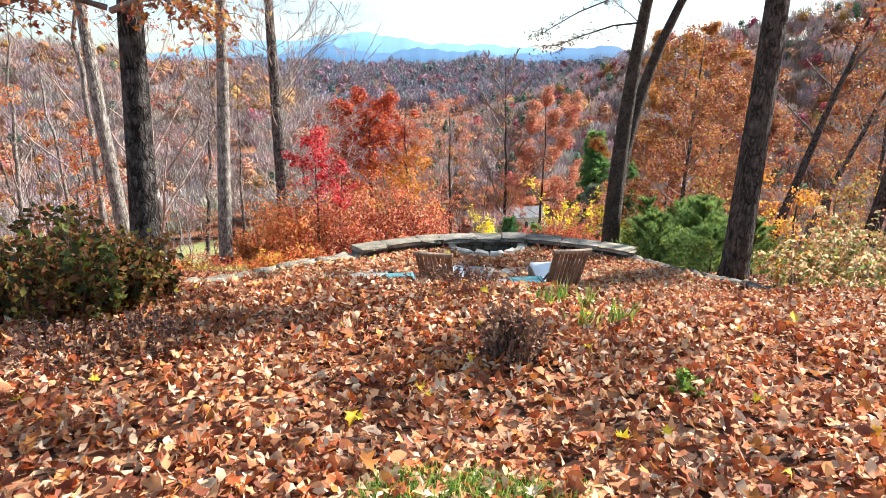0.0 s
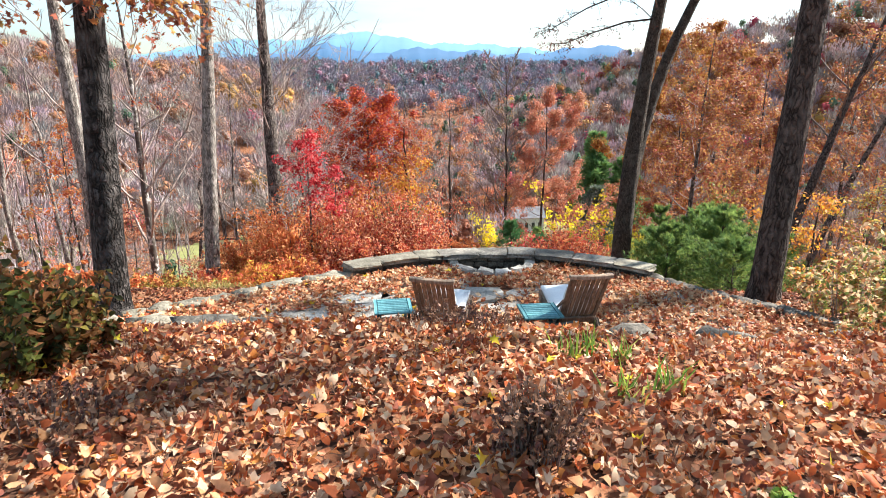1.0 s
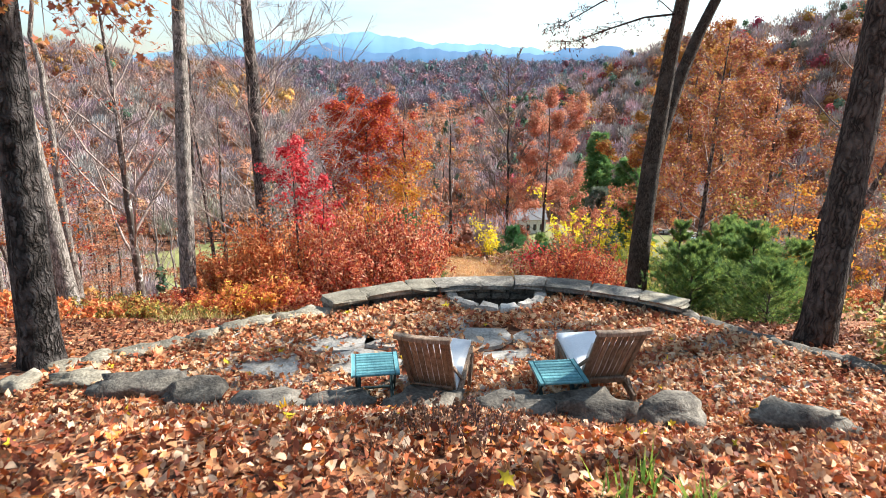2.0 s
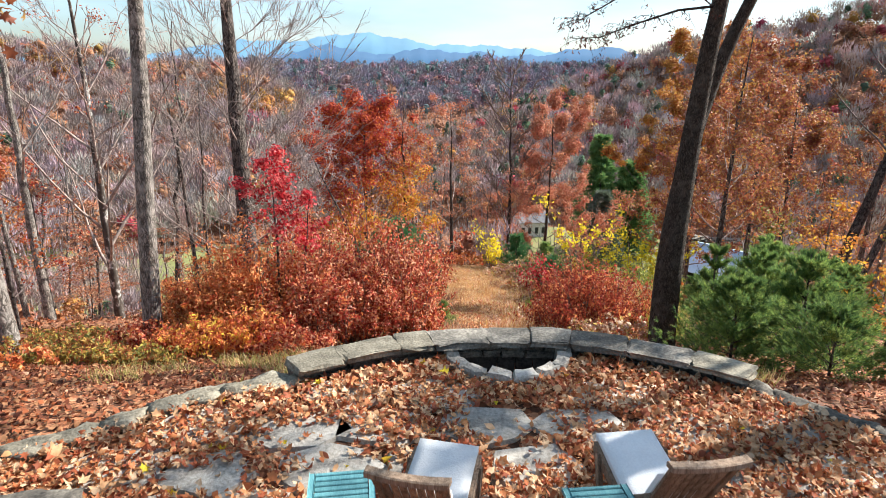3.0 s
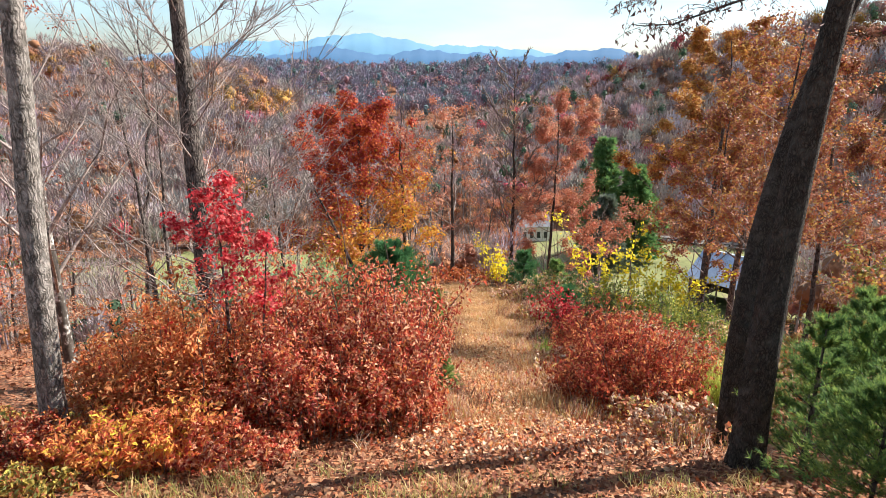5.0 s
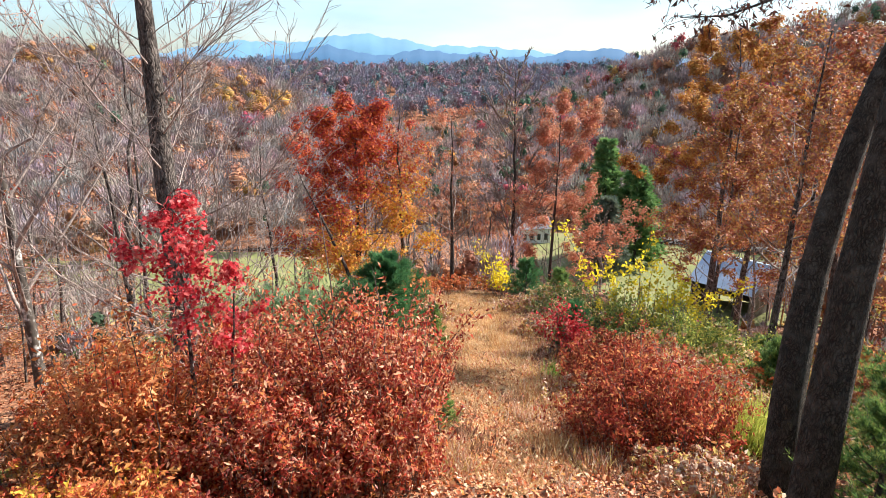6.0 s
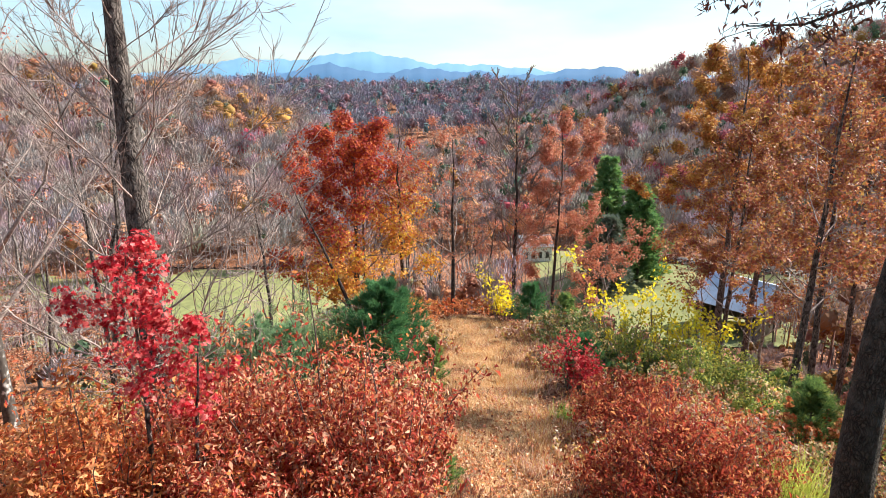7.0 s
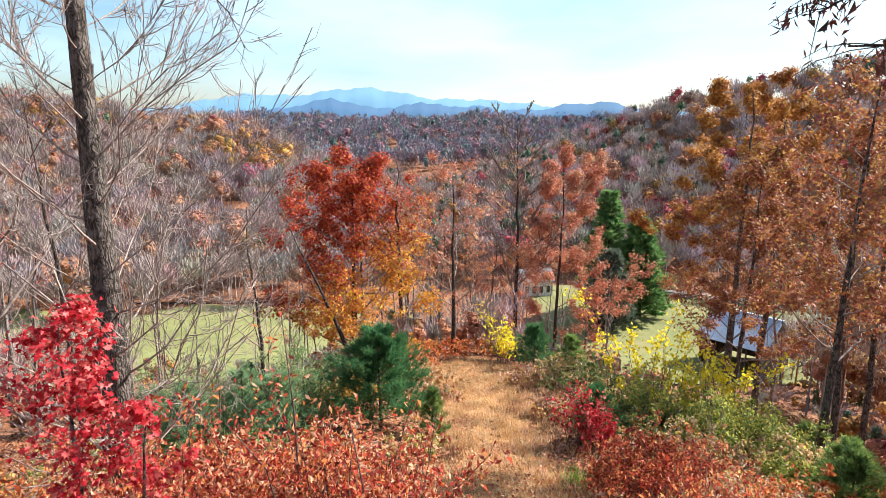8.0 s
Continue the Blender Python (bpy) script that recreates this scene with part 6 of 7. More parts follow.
for i, (x, y, h, mt, cnt) in enumerate([(9.5, 21.5, 4.2, M_LOWLEAF, 800), (11, 18.5, 3.4, M_GOLDTREE, 600), (13.4, 19.6, 3.8, M_LOWLEAF, 800), (12, 23, 4.6, M_GOLDTREE, 800), (15, 22, 5, M_LOWLEAF, 700), (-13, 22, 6, M_BEECH_OR, 900), (-16, 28, 7, M_BEECH, 1200), (-20, 24, 9, M_BEECH_OR, 1500)]):
    tree("sapling", "thin sapling with scattered autumn leaves", x, y, h, 0.05, M_BARK, M_TWIG, 245 + i, mt, cnt, 0.11, 0.25, "oval", crown=0.15, limbs=14, reach=0.3, subs=4, twigs=3, sides=6, group="saplings")


# ---- woods on the sides of the valley: a few grown trees, copied ----
bare_kinds = []
for i in range(5):
    rng = np.random.default_rng(300 + i)
    wood, branch, spots = grow(rng, 14 + i, 0.16, crown=0.25, limbs=13, reach=0.22, rise=0.9, subs=3, twigs=2, sides=6, lift=0.4, wander=0.035, fat=1.8)
    bare_kinds.append((wood.mesh("trunk", M_BARK if i % 2 else M_BARK_GREY), branch.mesh("limb_crown", M_TWIG), spots))
leaf_kinds = []
for i, mt in enumerate((M_PINKTREE, M_PINKTREE, M_PINKTREE, M_OAK)):
    g = Geo()
    rng = np.random.default_rng(320 + i)
    C, out = sprays(rng, bare_kinds[i][2], 850, 0.7)
    leaves(g, C, 0.24, rng, 0.0, "tri", out=out)
    leaf_kinds.append(g.mesh("foliage", mt))
rw = np.random.default_rng(33)


def wood_tree(x, y, kind, leafy, size):
    lab = "bare grey forest tree with fine upright twigs" if leafy < 0 else ("forest tree with thin pinkish leaves", "forest tree with sparse pinkish leaves", "forest tree with scattered salmon leaves", "forest tree with brown leaves")[leafy]
    t = thing("forest_tree", lab, "tree", at(x, y, -0.1), rw.uniform(0, 360), "forest trees")
    t.scale = (size, size, size * rw.uniform(0.9, 1.15))
    k = bare_kinds[leafy if leafy >= 0 else kind]
    part_of("trunk", k[0], t)
    part_of("limb_crown", k[1], t)
    if leafy >= 0:
        part_of("foliage", leaf_kinds[leafy], t)


placed = []
zones = [(40, -44, -13, 24, 75), (26, -70, -28, 30, 110), (12, 24, 60, 22, 70), (9, 30, 75, 60, 110), (18, -14, 8, 62, 120)]
for n, x0, x1, y0, y1 in zones:
    for k in range(n):
        for _ in range(20):
            x, y = rw.uniform(x0, x1), rw.uniform(y0, y1)
            if all((x - a) ** 2 + (y - b) ** 2 > 9 for a, b in placed):
                break
        if -27 < x < -8 and 34 < y < 78 and rw.random() < 0.75:
            continue
        placed.append((x, y))
        wood_tree(x, y, int(rw.integers(0, 5)), int(rw.integers(0, 4)) if rw.random() < 0.16 else -1, rw.uniform(0.7, 1.15))

# grove at the foot of the slope and the tree line behind the pasture
for k in range(18):
    x, y = rw.uniform(4, 28), rw.uniform(100, 128)
    wood_tree(x, y, int(rw.integers(0, 5)), -1, rw.uniform(0.9, 1.3))
for k in range(16):
    x, y = rw.uniform(-24, 2), rw.uniform(72, 118)
    wood_tree(x, y, int(rw.integers(0, 5)), int(rw.integers(0, 4)) if rw.random() < 0.15 else -1, rw.uniform(0.8, 1.2))

# ---- pasture, road, fences, barn ----
left_cut = lambda x, y: (y < 150 + 5 * soft_noise(x, y, 18)) & (x < -12 + 5 * soft_noise(x, y, 9)) & (y > 102 + 5 * soft_noise(x, y, 9))
sheet("pasture", np.arange(-130, 2, 3.0), np.arange(98, 164, 2.0), 0.25, M_PASTURE, "pale green mown pasture on the valley floor", "grass", left_cut)
right_cut = lambda x, y: (y < 168 - (x - 47) * 0.42) & (x > 22) & (y > 104)
sheet("pasture", np.arange(20, 110, 2.0), np.arange(90, 175, 2.0), 0.3, M_PASTURE, "green fenced pasture on the valley floor", "grass", right_cut)
road_cut = lambda x, y: np.abs(y - (172 - (x - 47) * 0.42)) < 3.0
sheet("road", np.arange(36, 130, 1.5), np.arange(120, 180, 1.5), 0.36, M_ROAD, "pale gravel farm road behind the pasture fence", "road", road_cut)


def fence(label, pts, rails=4, h=1.5, step=2.6):
    f = thing("fence", label, "fence", (0, 0, 0), 0)
    for (xa, ya), (xb, yb) in zip(pts[:-1], pts[1:]):
        n = max(1, int(math.hypot(xb - xa, yb - ya) / step))
        for i in range(n):
            p0 = at(xa + (xb - xa) * i / n, ya + (yb - ya) * i / n)
            p1 = at(xa + (xb - xa) * (i + 1) / n, ya + (yb - ya) * (i + 1) / n)
            bm = bmesh.new()
            beam(bm, p0 - [0, 0, 0.2], p0 + [0, 0, h], 0.17, 0.17, (0, 1, 0), 0.02)
            part("post", bm, M_FENCE, f)
            for r in range(rails):
                zz = h * (0.22 + 0.23 * r)
                bm = bmesh.new()
                beam(bm, p0 + [0, 0, zz], p1 + [0, 0, zz], 0.06, 0.2, (0, 0, 1), 0.01)
                part("rail", bm, M_FENCE, f)


fence("dark wooden rail fence along the road", [(47, 168), (70, 158), (92, 149)])
fence("dark wooden rail fence across the pasture", [(58, 137), (76, 139)])
fence("dark wooden rail fence at the pasture corner", [(36, 150), (45, 146.5)])
fence("dark wooden rail fence behind the far pasture", [(-75, 154), (-30, 156)], 2)


def barn(x, y, turn):
    b = thing("barn", "open-sided dark wooden barn with a pale blue metal roof", "barn", at(x, y), turn)
    L, W, H, R = 11.0, 11.0, 5.6, 4.0
    bm = bmesh.new()
    beam(bm, (-L / 2, W / 2, H / 2), (L / 2, W / 2, H / 2), 0.2, H, (0, 0, 1), 0.02)
    part("wall", bm, M_BARN, b)
    bm = bmesh.new()
    beam(bm, (-L / 2, -W / 2, H - 0.15), (L / 2, -W / 2, H - 0.15), 0.2, 0.3, (0, 0, 1), 0.02)
    part("eave_beam", bm, M_BARN, b)
    for i in range(5):
        bm = bmesh.new()
        beam(bm, (-L / 2 + 0.2 + i * (L - 0.4) / 4, -W / 2, -0.3), (-L / 2 + 0.2 + i * (L - 0.4) / 4, -W / 2, H - 0.1), 0.24, 0.24, (0, 1, 0), 0.02)
        part("post", bm, M_BARN, b)
    for sx in (-1, 1):
        bm = bmesh.new()
        pts = [(-W / 2, 0), (W / 2, 0), (W / 2, H), (0, H + R), (-W / 2, H)]
        vs = [bm.verts.new((sx * (L / 2 - 0.12), p[0], p[1])) for p in pts]
        f = bm.faces.new(vs)
        e = bmesh.ops.extrude_face_region(bm, geom=[f])
        bmesh.ops.translate(bm, verts=[v for v in e["geom"] if isinstance(v, bmesh.types.BMVert)], vec=(-sx * 0.2, 0, 0))
        bmesh.ops.recalc_face_normals(bm, faces=bm.faces[:])
        part("gable", bm, M_BARN, b)
    bm = bmesh.new()
    beam(bm, (-L / 2 - 0.5, 0, H + R + 0.16), (L / 2 + 0.5, 0, H + R + 0.16), 0.5, 0.1, (0, 0, 1), 0.02)
    ridge = part("roof", bm, M_METALROOF, b, "pale blue metal roof")
    for sy in (-1, 1):
        k = math.hypot(W / 2, R)
        n = 7
        for i in range(n):
            xm = -L / 2 - 0.5 + (i + 0.5) * (L + 1.0) / n
            bm = bmesh.new()
            beam(bm, (xm, sy * (W / 2 + 0.6), H - 0.39 + 0.1), (xm, 0.0, H + R + 0.1), (L + 1.0) / n - 0.03, 0.09, (0, 0, 1), 0.01)
            part("roof_panel", bm, M_METALROOF, ridge)


barn(54.0, 116.5, -50)


def far_house(x, y, turn):
    h = thing("house", "small white farmhouse with a grey roof behind bare trees", "house", at(x, y), turn)
    L, W, H, R = 8.0, 6.0, 4.4, 2.2
    bm = bmesh.new()
    pts = [(-W / 2, -0.5), (W / 2, -0.5), (W / 2, H), (0, H + R), (-W / 2, H)]
    f = bm.faces.new([bm.verts.new((-L / 2, p, q)) for p, q in pts])
    e = bmesh.ops.extrude_face_region(bm, geom=[f])
    bmesh.ops.translate(bm, verts=[v for v in e["geom"] if isinstance(v, bmesh.types.BMVert)], vec=(L, 0, 0))
    bmesh.ops.recalc_face_normals(bm, faces=bm.faces[:])
    part("wall", bm, M_WHITEWALL, h, "white board walls")
    for sy in (-1, 1):
        bm = bmesh.new()
        beam(bm, (0, sy * (W / 2 + 0.4), H - 0.2), (0, 0, H + R + 0.12), L + 0.8, 0.12, (0, 0, 1), 0.02)
        part("roof", bm, M_GREYROOF, h, "grey roof")
    for i in range(4):
        xm = -L / 2 + 1.2 + i * (L - 2.4) / 3
        bm = bmesh.new()
        beam(bm, (xm, -W / 2 - 0.03, 1.2), (xm, -W / 2 - 0.03, 2.9), 0.9, 0.06, (0, 1, 0), 0.02)
        part("window", bm, M_DARKPANE, h, "dark window")


far_house(23.5, 166, 8)

# ---- far woods ----
def far_woods(name, label, X, Y, heights, tints, mats, bits, size, seed, spread=(0.55, 1.5), lobes=2, slim=1.0):
    """Crowds of far trees, each a thin trunk, a crown of a few ragged lobes and small sprays that break its outline."""
    rng = np.random.default_rng(seed)
    n = len(X)
    Z = land(X, Y)
    pick = rng.choice(len(mats), n, p=np.array(tints) / np.sum(tints))
    shade = rng.uniform(*spread, (n, 1)) * rng.uniform(0.9, 1.1, (n, 3))
    bm = bmesh.new()
    bmesh.ops.create_icosphere(bm, subdivisions=1, radius=1.0)
    ball = np.array([v.co[:] for v in bm.verts])
    ball_faces = np.array([[v.index for v in f.verts] for f in bm.faces])
    bm.free()
    nb = len(ball)
    for mi, m in enumerate(mats):
        k = np.where(pick == mi)[0]
        if not len(k):
            continue
        g, tone = Geo(), []
        h = heights[k]
        foot = np.stack([X[k], Y[k], Z[k]], 1)
        pointed = m in (M_FAR_GREEN, M_HAZE_GREEN)
        bare = m in (M_FAR_BARE, M_FAR_BARE2, M_HAZE_BARE)
        girth = rng.uniform(0.17, 0.24, len(k)) if pointed else rng.uniform(0.24, 0.36, len(k))
        centres, radii = [], []
        for q in range(lobes):
            a = rng.random(len(k)) * 6.283
            off = 0.0 if lobes == 1 else (0.05 if pointed else 0.42)
            up = 0.6 + ((q / max(1, lobes - 1) - 0.5) * 0.5 if pointed and lobes > 1 else 0.1 * rng.normal(size=len(k)))
            centres.append(foot + np.stack([np.cos(a) * off * girth * h, np.sin(a) * off * girth * h, (up + 0 * a) * h], 1))
            r = (1.0 if lobes == 1 else 0.72) * rng.uniform(0.85, 1.15, len(k)) * (1 - 0.5 * q / lobes if pointed else 1)
            radii.append(np.stack([girth * h * r, girth * h * r, 0.36 * h * r * (0.9 if lobes == 1 else 0.75)], 1))
        for c, r in zip(centres, radii):
            if bare:
                break
            rag = rng.uniform(0.3, 0.72, (len(k), nb, 1))
            g.add((c[:, None] + ball[None] * rag * r[:, None]).reshape(-1, 3), (ball_faces[None] + (np.arange(len(k)) * nb)[:, None, None]).reshape(-1, 3))
            tone.append(np.repeat(shade[k], nb, 0))
        for c, r in zip(centres, radii):
            b = max(1, bits // lobes)
            N = len(k) * b
            d = unit(rng.normal(size=(N, 3)) + [0, 0, 0.3])
            P = np.repeat(c, b, 0) + d * np.repeat(r, b, 0) * (rng.uniform(0.35, 1.1, (N, 1)) ** 0.6 if bare else rng.uniform(0.5, 1.15, (N, 1)) ** 0.8)
            if bare:
                # sprays of twigs
                dirs = unit(d * [0.55, 0.55, 0.3] + [0, 0, 0.9] + rng.normal(size=(N, 3)) * 0.2)
                Ls = size * 1.6 * rng.uniform(0.5, 1.3, (N, 1)) * (2 - slim)
                side = unit(np.cross(d + [0, 0, 0.3] + rng.normal(size=(N, 3)) * 0.2, dirs)) * size * 0.34 * slim
                V = np.stack([P - side, P + side, P + dirs * Ls], 1).reshape(-1, 3)
            else:
                # leaf sprays that lie on the crown like scales
                nn = unit(d + [0, 0, 0.2] + rng.normal(size=(N, 3)) * 0.3)
                u = unit(np.cross(nn, rng.normal(size=(N, 3))))
                w = np.cross(nn, u)
                sz = size * rng.uniform(0.7, 1.3, (N, 1))
                V = np.stack([P - u * sz * 0.5 - w * sz * 0.3, P + u * sz * 0.5 - w * sz * 0.35, P + w * sz * 0.65], 1).reshape(-1, 3)
            g.add(V, np.arange(N * 3).reshape(-1, 3))
            tone.append(np.repeat(shade[k], b * 3, 0))
        ang = rng.random(len(k)) * 6.28
        w = np.stack([np.cos(ang), np.sin(ang), 0 * ang], 1) * (0.014 * h)[:, None]
        b = foot - [0, 0, 0.5]
        V = np.stack([b - w, b + w, b + np.stack([0 * h, 0 * h, h * 0.8], 1), b + w[:, [1, 0, 2]] * [1, -1, 1]], 1).reshape(-1, 3)
        g.add(V, (np.array([[0, 1, 2, 1, 3, 2, 3, 0, 2]]) + (np.arange(len(k)) * 4)[:, None]).reshape(-1, 3))
        tone.append(np.repeat(shade[k], 4, 0))
        me = g.mesh(name, m, True)
        col = np.ones((g.n, 4), dtype=np.float32)
        col[:, :3] = np.concatenate(tone)
        me.attributes.new("tint", "FLOAT_COLOR", "POINT").data.foreach_set("color", col.ravel())
        tagged(new(name, me), label + ", " + m["words"], "woods", kind="stuff")


def far_leaf(name, colors, words):
    m = leaf_material(name, colors, 0.12, 1.0, 0.25, True, 0.25, 0.6)
    m["words"] = words
    return m


M_FAR_BARE = far_leaf("far_bare_trees", [(0.327, 0.274, 0.262), (0.356, 0.299, 0.289), (0.297, 0.249, 0.242)], "bare and grey")
M_FAR_BARE2 = far_leaf("far_bare_brown_trees", [(0.319, 0.241, 0.222), (0.353, 0.272, 0.25), (0.285, 0.21, 0.202)], "bare and brown")
M_FAR_RUST = far_leaf("far_rust_trees", [(0.338, 0.156, 0.099), (0.427, 0.208, 0.116), (0.27, 0.111, 0.0825)], "rust-leaved")
M_FAR_ORANGE = far_leaf("far_orange_trees", [(0.42, 0.195, 0.06), (0.46, 0.254, 0.072), (0.34, 0.137, 0.06)], "orange and gold")
M_FAR_GREEN = far_leaf("far_pine_trees", [(0.078, 0.13, 0.087), (0.111, 0.163, 0.0943), (0.065, 0.104, 0.0725)], "dark evergreen")
M_FAR_RED = far_leaf("far_red_trees", [(0.438, 0.078, 0.105), (0.35, 0.078, 0.09)], "dark red")
# for the middle ridge: bluish distance haze is put into these tree colours
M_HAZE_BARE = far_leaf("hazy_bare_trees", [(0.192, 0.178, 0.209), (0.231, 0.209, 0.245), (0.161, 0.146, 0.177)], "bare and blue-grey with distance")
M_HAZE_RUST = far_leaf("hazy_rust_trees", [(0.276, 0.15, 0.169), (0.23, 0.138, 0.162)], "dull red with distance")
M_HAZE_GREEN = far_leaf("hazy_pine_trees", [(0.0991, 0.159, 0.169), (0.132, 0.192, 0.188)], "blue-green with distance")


def polar(rng, n, az0, az1, d0, d1):
    a = np.radians(rng.uniform(az0, az1, n))
    d = np.sqrt(rng.uniform(d0 ** 2, d1 ** 2, n))
    return np.sin(a) * d, 12 + np.cos(a) * d


rf = np.random.default_rng(44)
mats = [M_FAR_BARE, M_FAR_BARE2, M_FAR_RUST, M_FAR_ORANGE, M_FAR_GREEN, M_FAR_RED]
x, y = polar(rf, 30, -21.5, -14.5, 260, 302)
far_woods("woods_gold_grove", "grove of golden and orange trees on the ridge", x, y, rf.uniform(15, 20, len(x)), [2.6, 2.0], [M_FAR_ORANGE, M_FAR_RUST], 420, 0.5, 51, (0.65, 1.15), 4)
x, y = polar(rf, 130, -40, -16, 288, 325)
far_woods("woods_crest", "rusty trees along the crest of the ridge", x, y, rf.uniform(11, 16, len(x)), [1.5, 3, 1], [M_FAR_BARE2, M_FAR_RUST, M_FAR_ORANGE], 240, 0.55, 56, (0.65, 1.05), 3, 0.5)
x, y = rf.uniform(-22, 22, 150), rf.uniform(62, 125, 150)
far_woods("woods_brush", "bare and rusty low brush at the foot of the path", rf.uniform(-10, 10, 170), rf.uniform(53, 100, 170), rf.uniform(1.2, 3.4, 170), [3, 4, 2, 0.8, 0.6, 0.3], mats, 130, 0.3, 55, (0.6, 1.2), 3, 0.5)
far_woods("woods_brush", "low autumn brush on the steep slope", np.concatenate([rf.uniform(-34, -9, 110), rf.uniform(-70, -8, 110)]), np.concatenate([rf.uniform(40, 86, 110), rf.uniform(86, 112, 110)]), rf.uniform(1.6, 4.0, 220), [1, 2, 3, 1.5, 1.2, 0.5], mats, 130, 0.3, 53, (0.6, 1.2), 3, 0.5)
far_woods("woods_brush", "rusty low brush under the oaks on the slope", np.concatenate([rf.uniform(9, 42, 150), rf.uniform(18, 62, 90)]), np.concatenate([rf.uniform(40, 86, 150), rf.uniform(86, 104, 90)]), rf.uniform(1.4, 3.4, 240), [0.5, 1.5, 4, 1.5, 1, 0.3], mats, 130, 0.3, 54, (0.6, 1.2), 3, 0.5)
far_woods("woods_slope", "young grey and rust woods on the falling slope", x, y, rf.uniform(4, 8, 150), [5, 3, 2.5, 0.5, 0.3, 0.1], mats, 160, 0.35, 52, (0.6, 1.2), 3, 0.5)
x, y = polar(rf, 1500, -52, -3, 150, 330)
far_woods("woods_left_ridge", "autumn woods on the ridge across the valley", x, y, rf.uniform(10, 17, len(x)), [6, 5, 1.8, 0.05, 0.3, 0.15], mats, 190, 0.86, 45, (0.7, 1.2), 2, 0.5)
x, y = polar(rf, 1500, 3, 52, 160, 350)
k = ~((y < 176 - (x - 47) * 0.42) & (x > 20) & (y > 90))
x, y = x[k], y[k]
far_woods("woods_right_ridge", "autumn woods on the ridge beyond the barn", x, y, rf.uniform(9, 16, len(x)), [3, 5, 1.6, 0.5, 0.7, 0.7], mats, 165, 0.85, 46, (0.65, 1.3), 2, 0.6)
x, y = polar(rf, 560, -12, 14, 165, 340)
k = ~((y < 176 - (x - 47) * 0.42) & (x > 20) & (y > 90))
far_woods("woods_valley", "autumn woods in the valley bottom", x[k], y[k], rf.uniform(9, 15, int(k.sum())), [4, 2, 2, 0.8, 1.4, 0.3], mats, 180, 0.8, 47, (0.65, 1.25), 2, 0.6)
x, y = polar(rf, 420, -75, -30, 60, 160)
k = ~left_cut(x, y)
far_woods("woods_near_left", "bare woods beside the pasture", x[k], y[k], rf.uniform(8, 14, int(k.sum())), [7, 2.5, 0.25, 0.0, 0.1, 0.02], mats, 260, 0.4, 48, (0.6, 1.2), 2, 0.35)
x, y = polar(rf, 350, 30, 75, 70, 170)
far_woods("woods_near_right", "rusty woods above the barn", x, y, rf.uniform(10, 16, len(x)), [3, 3, 3, 1, 0.1, 0.1], mats, 220, 0.45, 49, (0.6, 1.25), 2, 0.4)
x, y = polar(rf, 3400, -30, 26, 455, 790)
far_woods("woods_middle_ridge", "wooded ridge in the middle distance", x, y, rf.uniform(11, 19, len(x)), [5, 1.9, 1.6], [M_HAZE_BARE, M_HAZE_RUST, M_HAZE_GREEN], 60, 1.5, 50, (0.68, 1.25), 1)


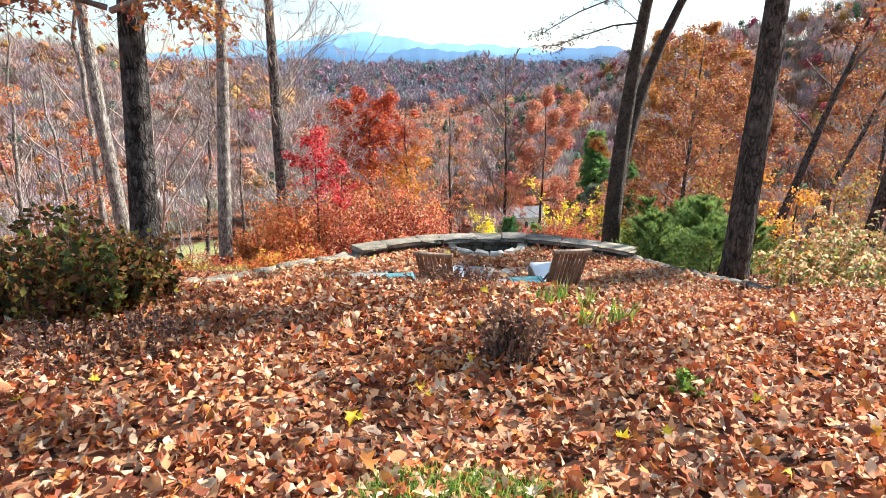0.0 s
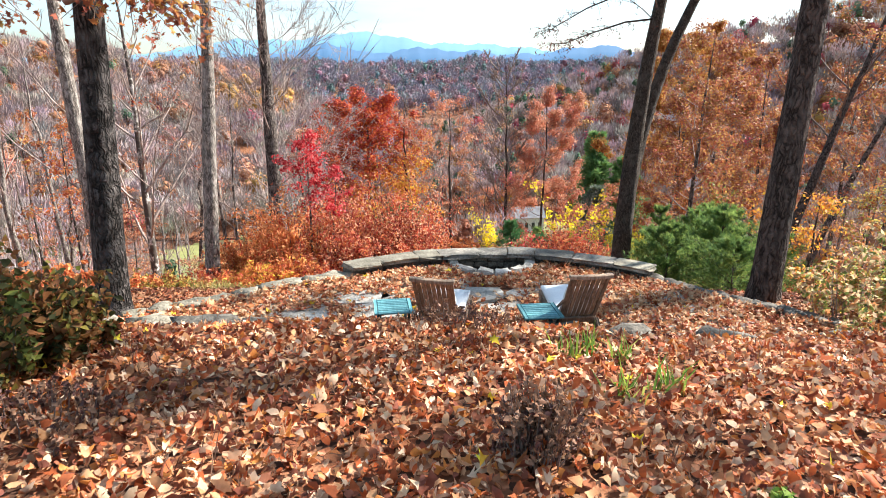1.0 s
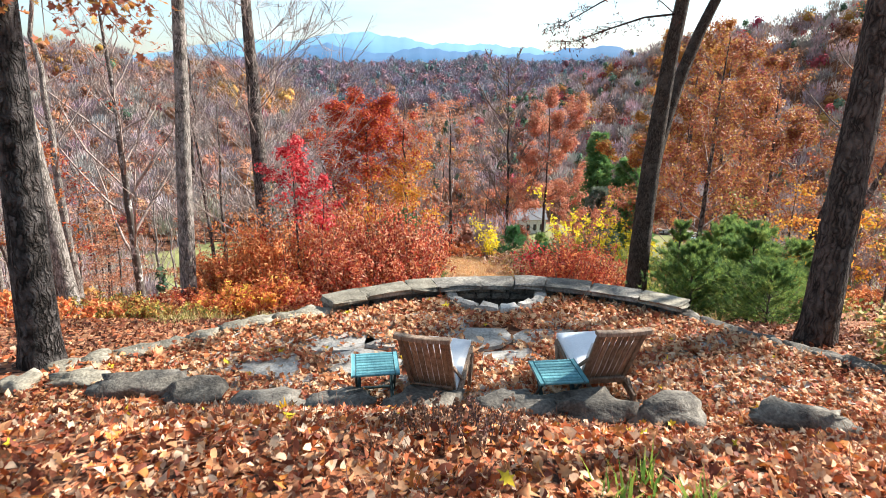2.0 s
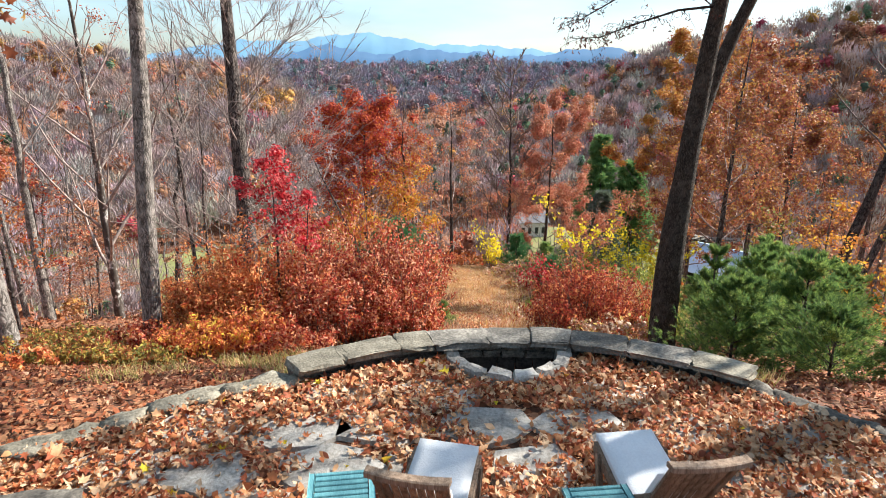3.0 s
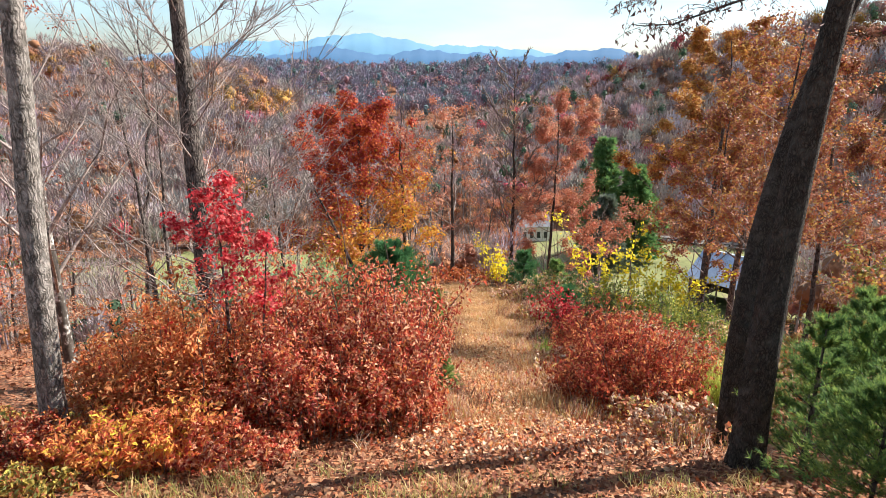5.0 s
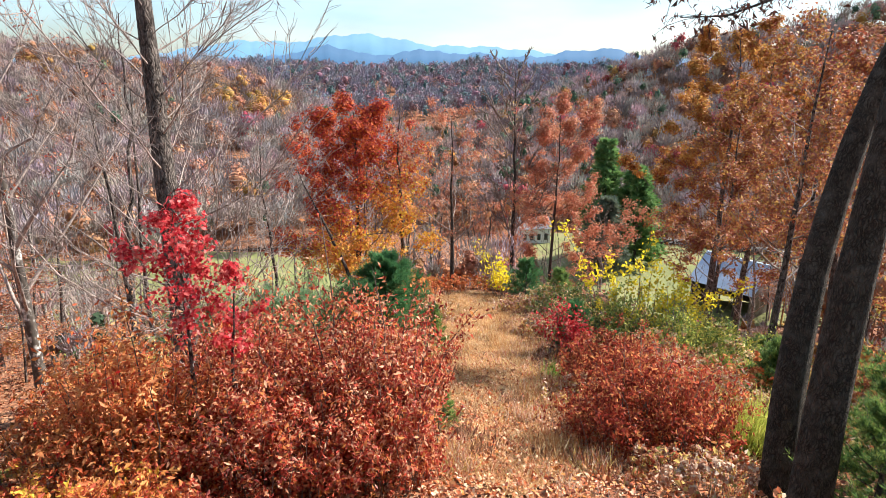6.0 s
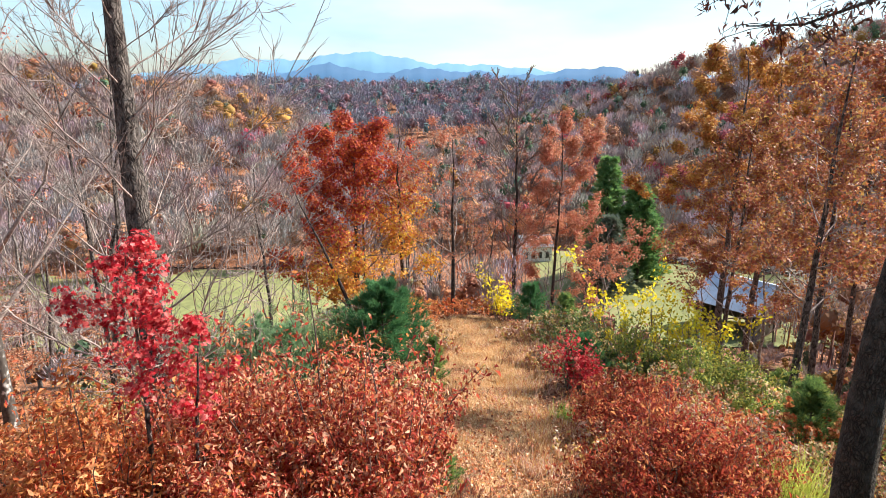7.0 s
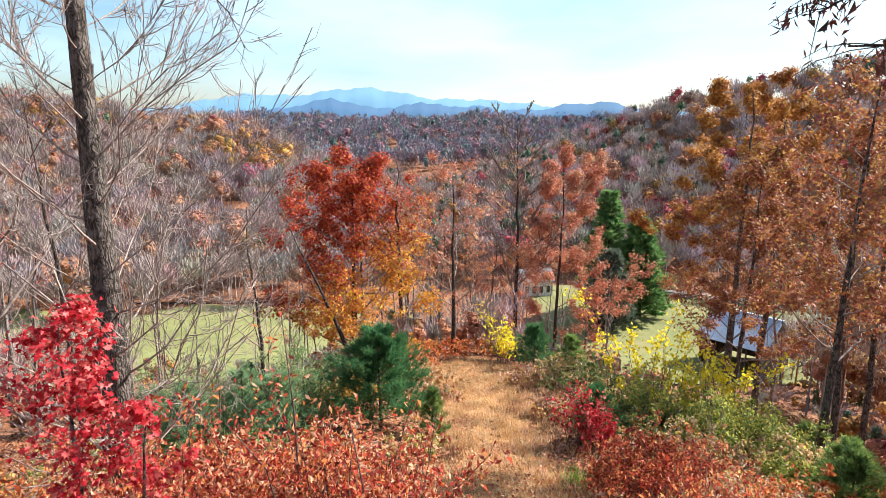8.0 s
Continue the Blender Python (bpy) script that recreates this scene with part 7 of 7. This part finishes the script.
# ---- far mountains ----
def mountain(name, label, dist, az_px, base, color, glow, seed):
    """A far ridge: azimuth in degrees and elevation in degrees of its crest."""
    rng = np.random.default_rng(seed)
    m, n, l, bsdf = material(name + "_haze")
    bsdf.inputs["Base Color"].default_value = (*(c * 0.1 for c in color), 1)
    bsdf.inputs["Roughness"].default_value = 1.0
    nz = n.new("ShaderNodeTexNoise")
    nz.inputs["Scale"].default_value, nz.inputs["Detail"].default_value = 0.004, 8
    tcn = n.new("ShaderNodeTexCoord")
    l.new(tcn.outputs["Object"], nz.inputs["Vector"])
    # distance haze put into the blue colour, which glows a little
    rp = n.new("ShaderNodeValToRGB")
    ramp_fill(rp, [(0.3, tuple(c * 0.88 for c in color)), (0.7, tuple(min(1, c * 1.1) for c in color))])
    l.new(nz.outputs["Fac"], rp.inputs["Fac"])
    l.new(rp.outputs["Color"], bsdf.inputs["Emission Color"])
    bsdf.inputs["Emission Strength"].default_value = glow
    az = np.linspace(-60, 60, 400)
    el = np.interp(az, [p[0] for p in az_px], [p[1] for p in az_px]) + 0.006 * np.cumsum(rng.normal(size=400)) + 0.07 * np.sin(az * 1.7 + seed) + 0.05 * np.sin(az * 3.9 + 2 * seed) + 0.03 * np.sin(az * 8.3)
    rows = []
    for f, dd in ((0, 0), (0.35, 60), (0.7, 120), (1.0, 220), (0.2, 500)):
        e = np.radians(el) if f == 1 else np.radians(base + (el - base) * f)
        D = dist + dd * dist / 2500
        rows.append(np.stack([np.sin(np.radians(az)) * D, 12 + np.cos(np.radians(az)) * D, 3.4 + np.tan(e) * D], 1))
    V = np.concatenate(rows)
    i, j = np.meshgrid(np.arange(4), np.arange(399), indexing="ij")
    a = (i * 400 + j).ravel()
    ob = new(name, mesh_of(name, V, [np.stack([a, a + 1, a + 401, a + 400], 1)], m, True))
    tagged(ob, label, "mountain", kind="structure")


mountain("backdrop_mountains", "mountain range on the horizon, pale blue with painted haze", 3900, [(-60, 0.6), (-26, 1.0), (-20, 2.1), (-17.5, 2.5), (-13.5, 2.4), (-9.5, 3.05), (-7, 3.2), (-4.3, 2.8), (-1.2, 2.25), (3.4, 2.2), (7.5, 1.9), (11, 1.5), (60, 0.8)], -1.5, (0.24, 0.50, 0.72), 0.42, 1)
mountain("backdrop_foothills", "foothills before the mountain range, blue with painted haze", 2600, [(-60, 0.3), (-24, 0.5), (-14.5, 1.2), (-12.5, 1.7), (-10.3, 2.2), (-7.4, 1.45), (-4.4, 1.4), (-2.3, 1.95), (0.3, 1.5), (3.2, 1.6), (5, 1.2), (9, 1.3), (11.2, 1.75), (14.8, 1.95), (17, 1.4), (20, 0.9), (60, 0.4)], -2.0, (0.10, 0.25, 0.46), 0.42, 2)
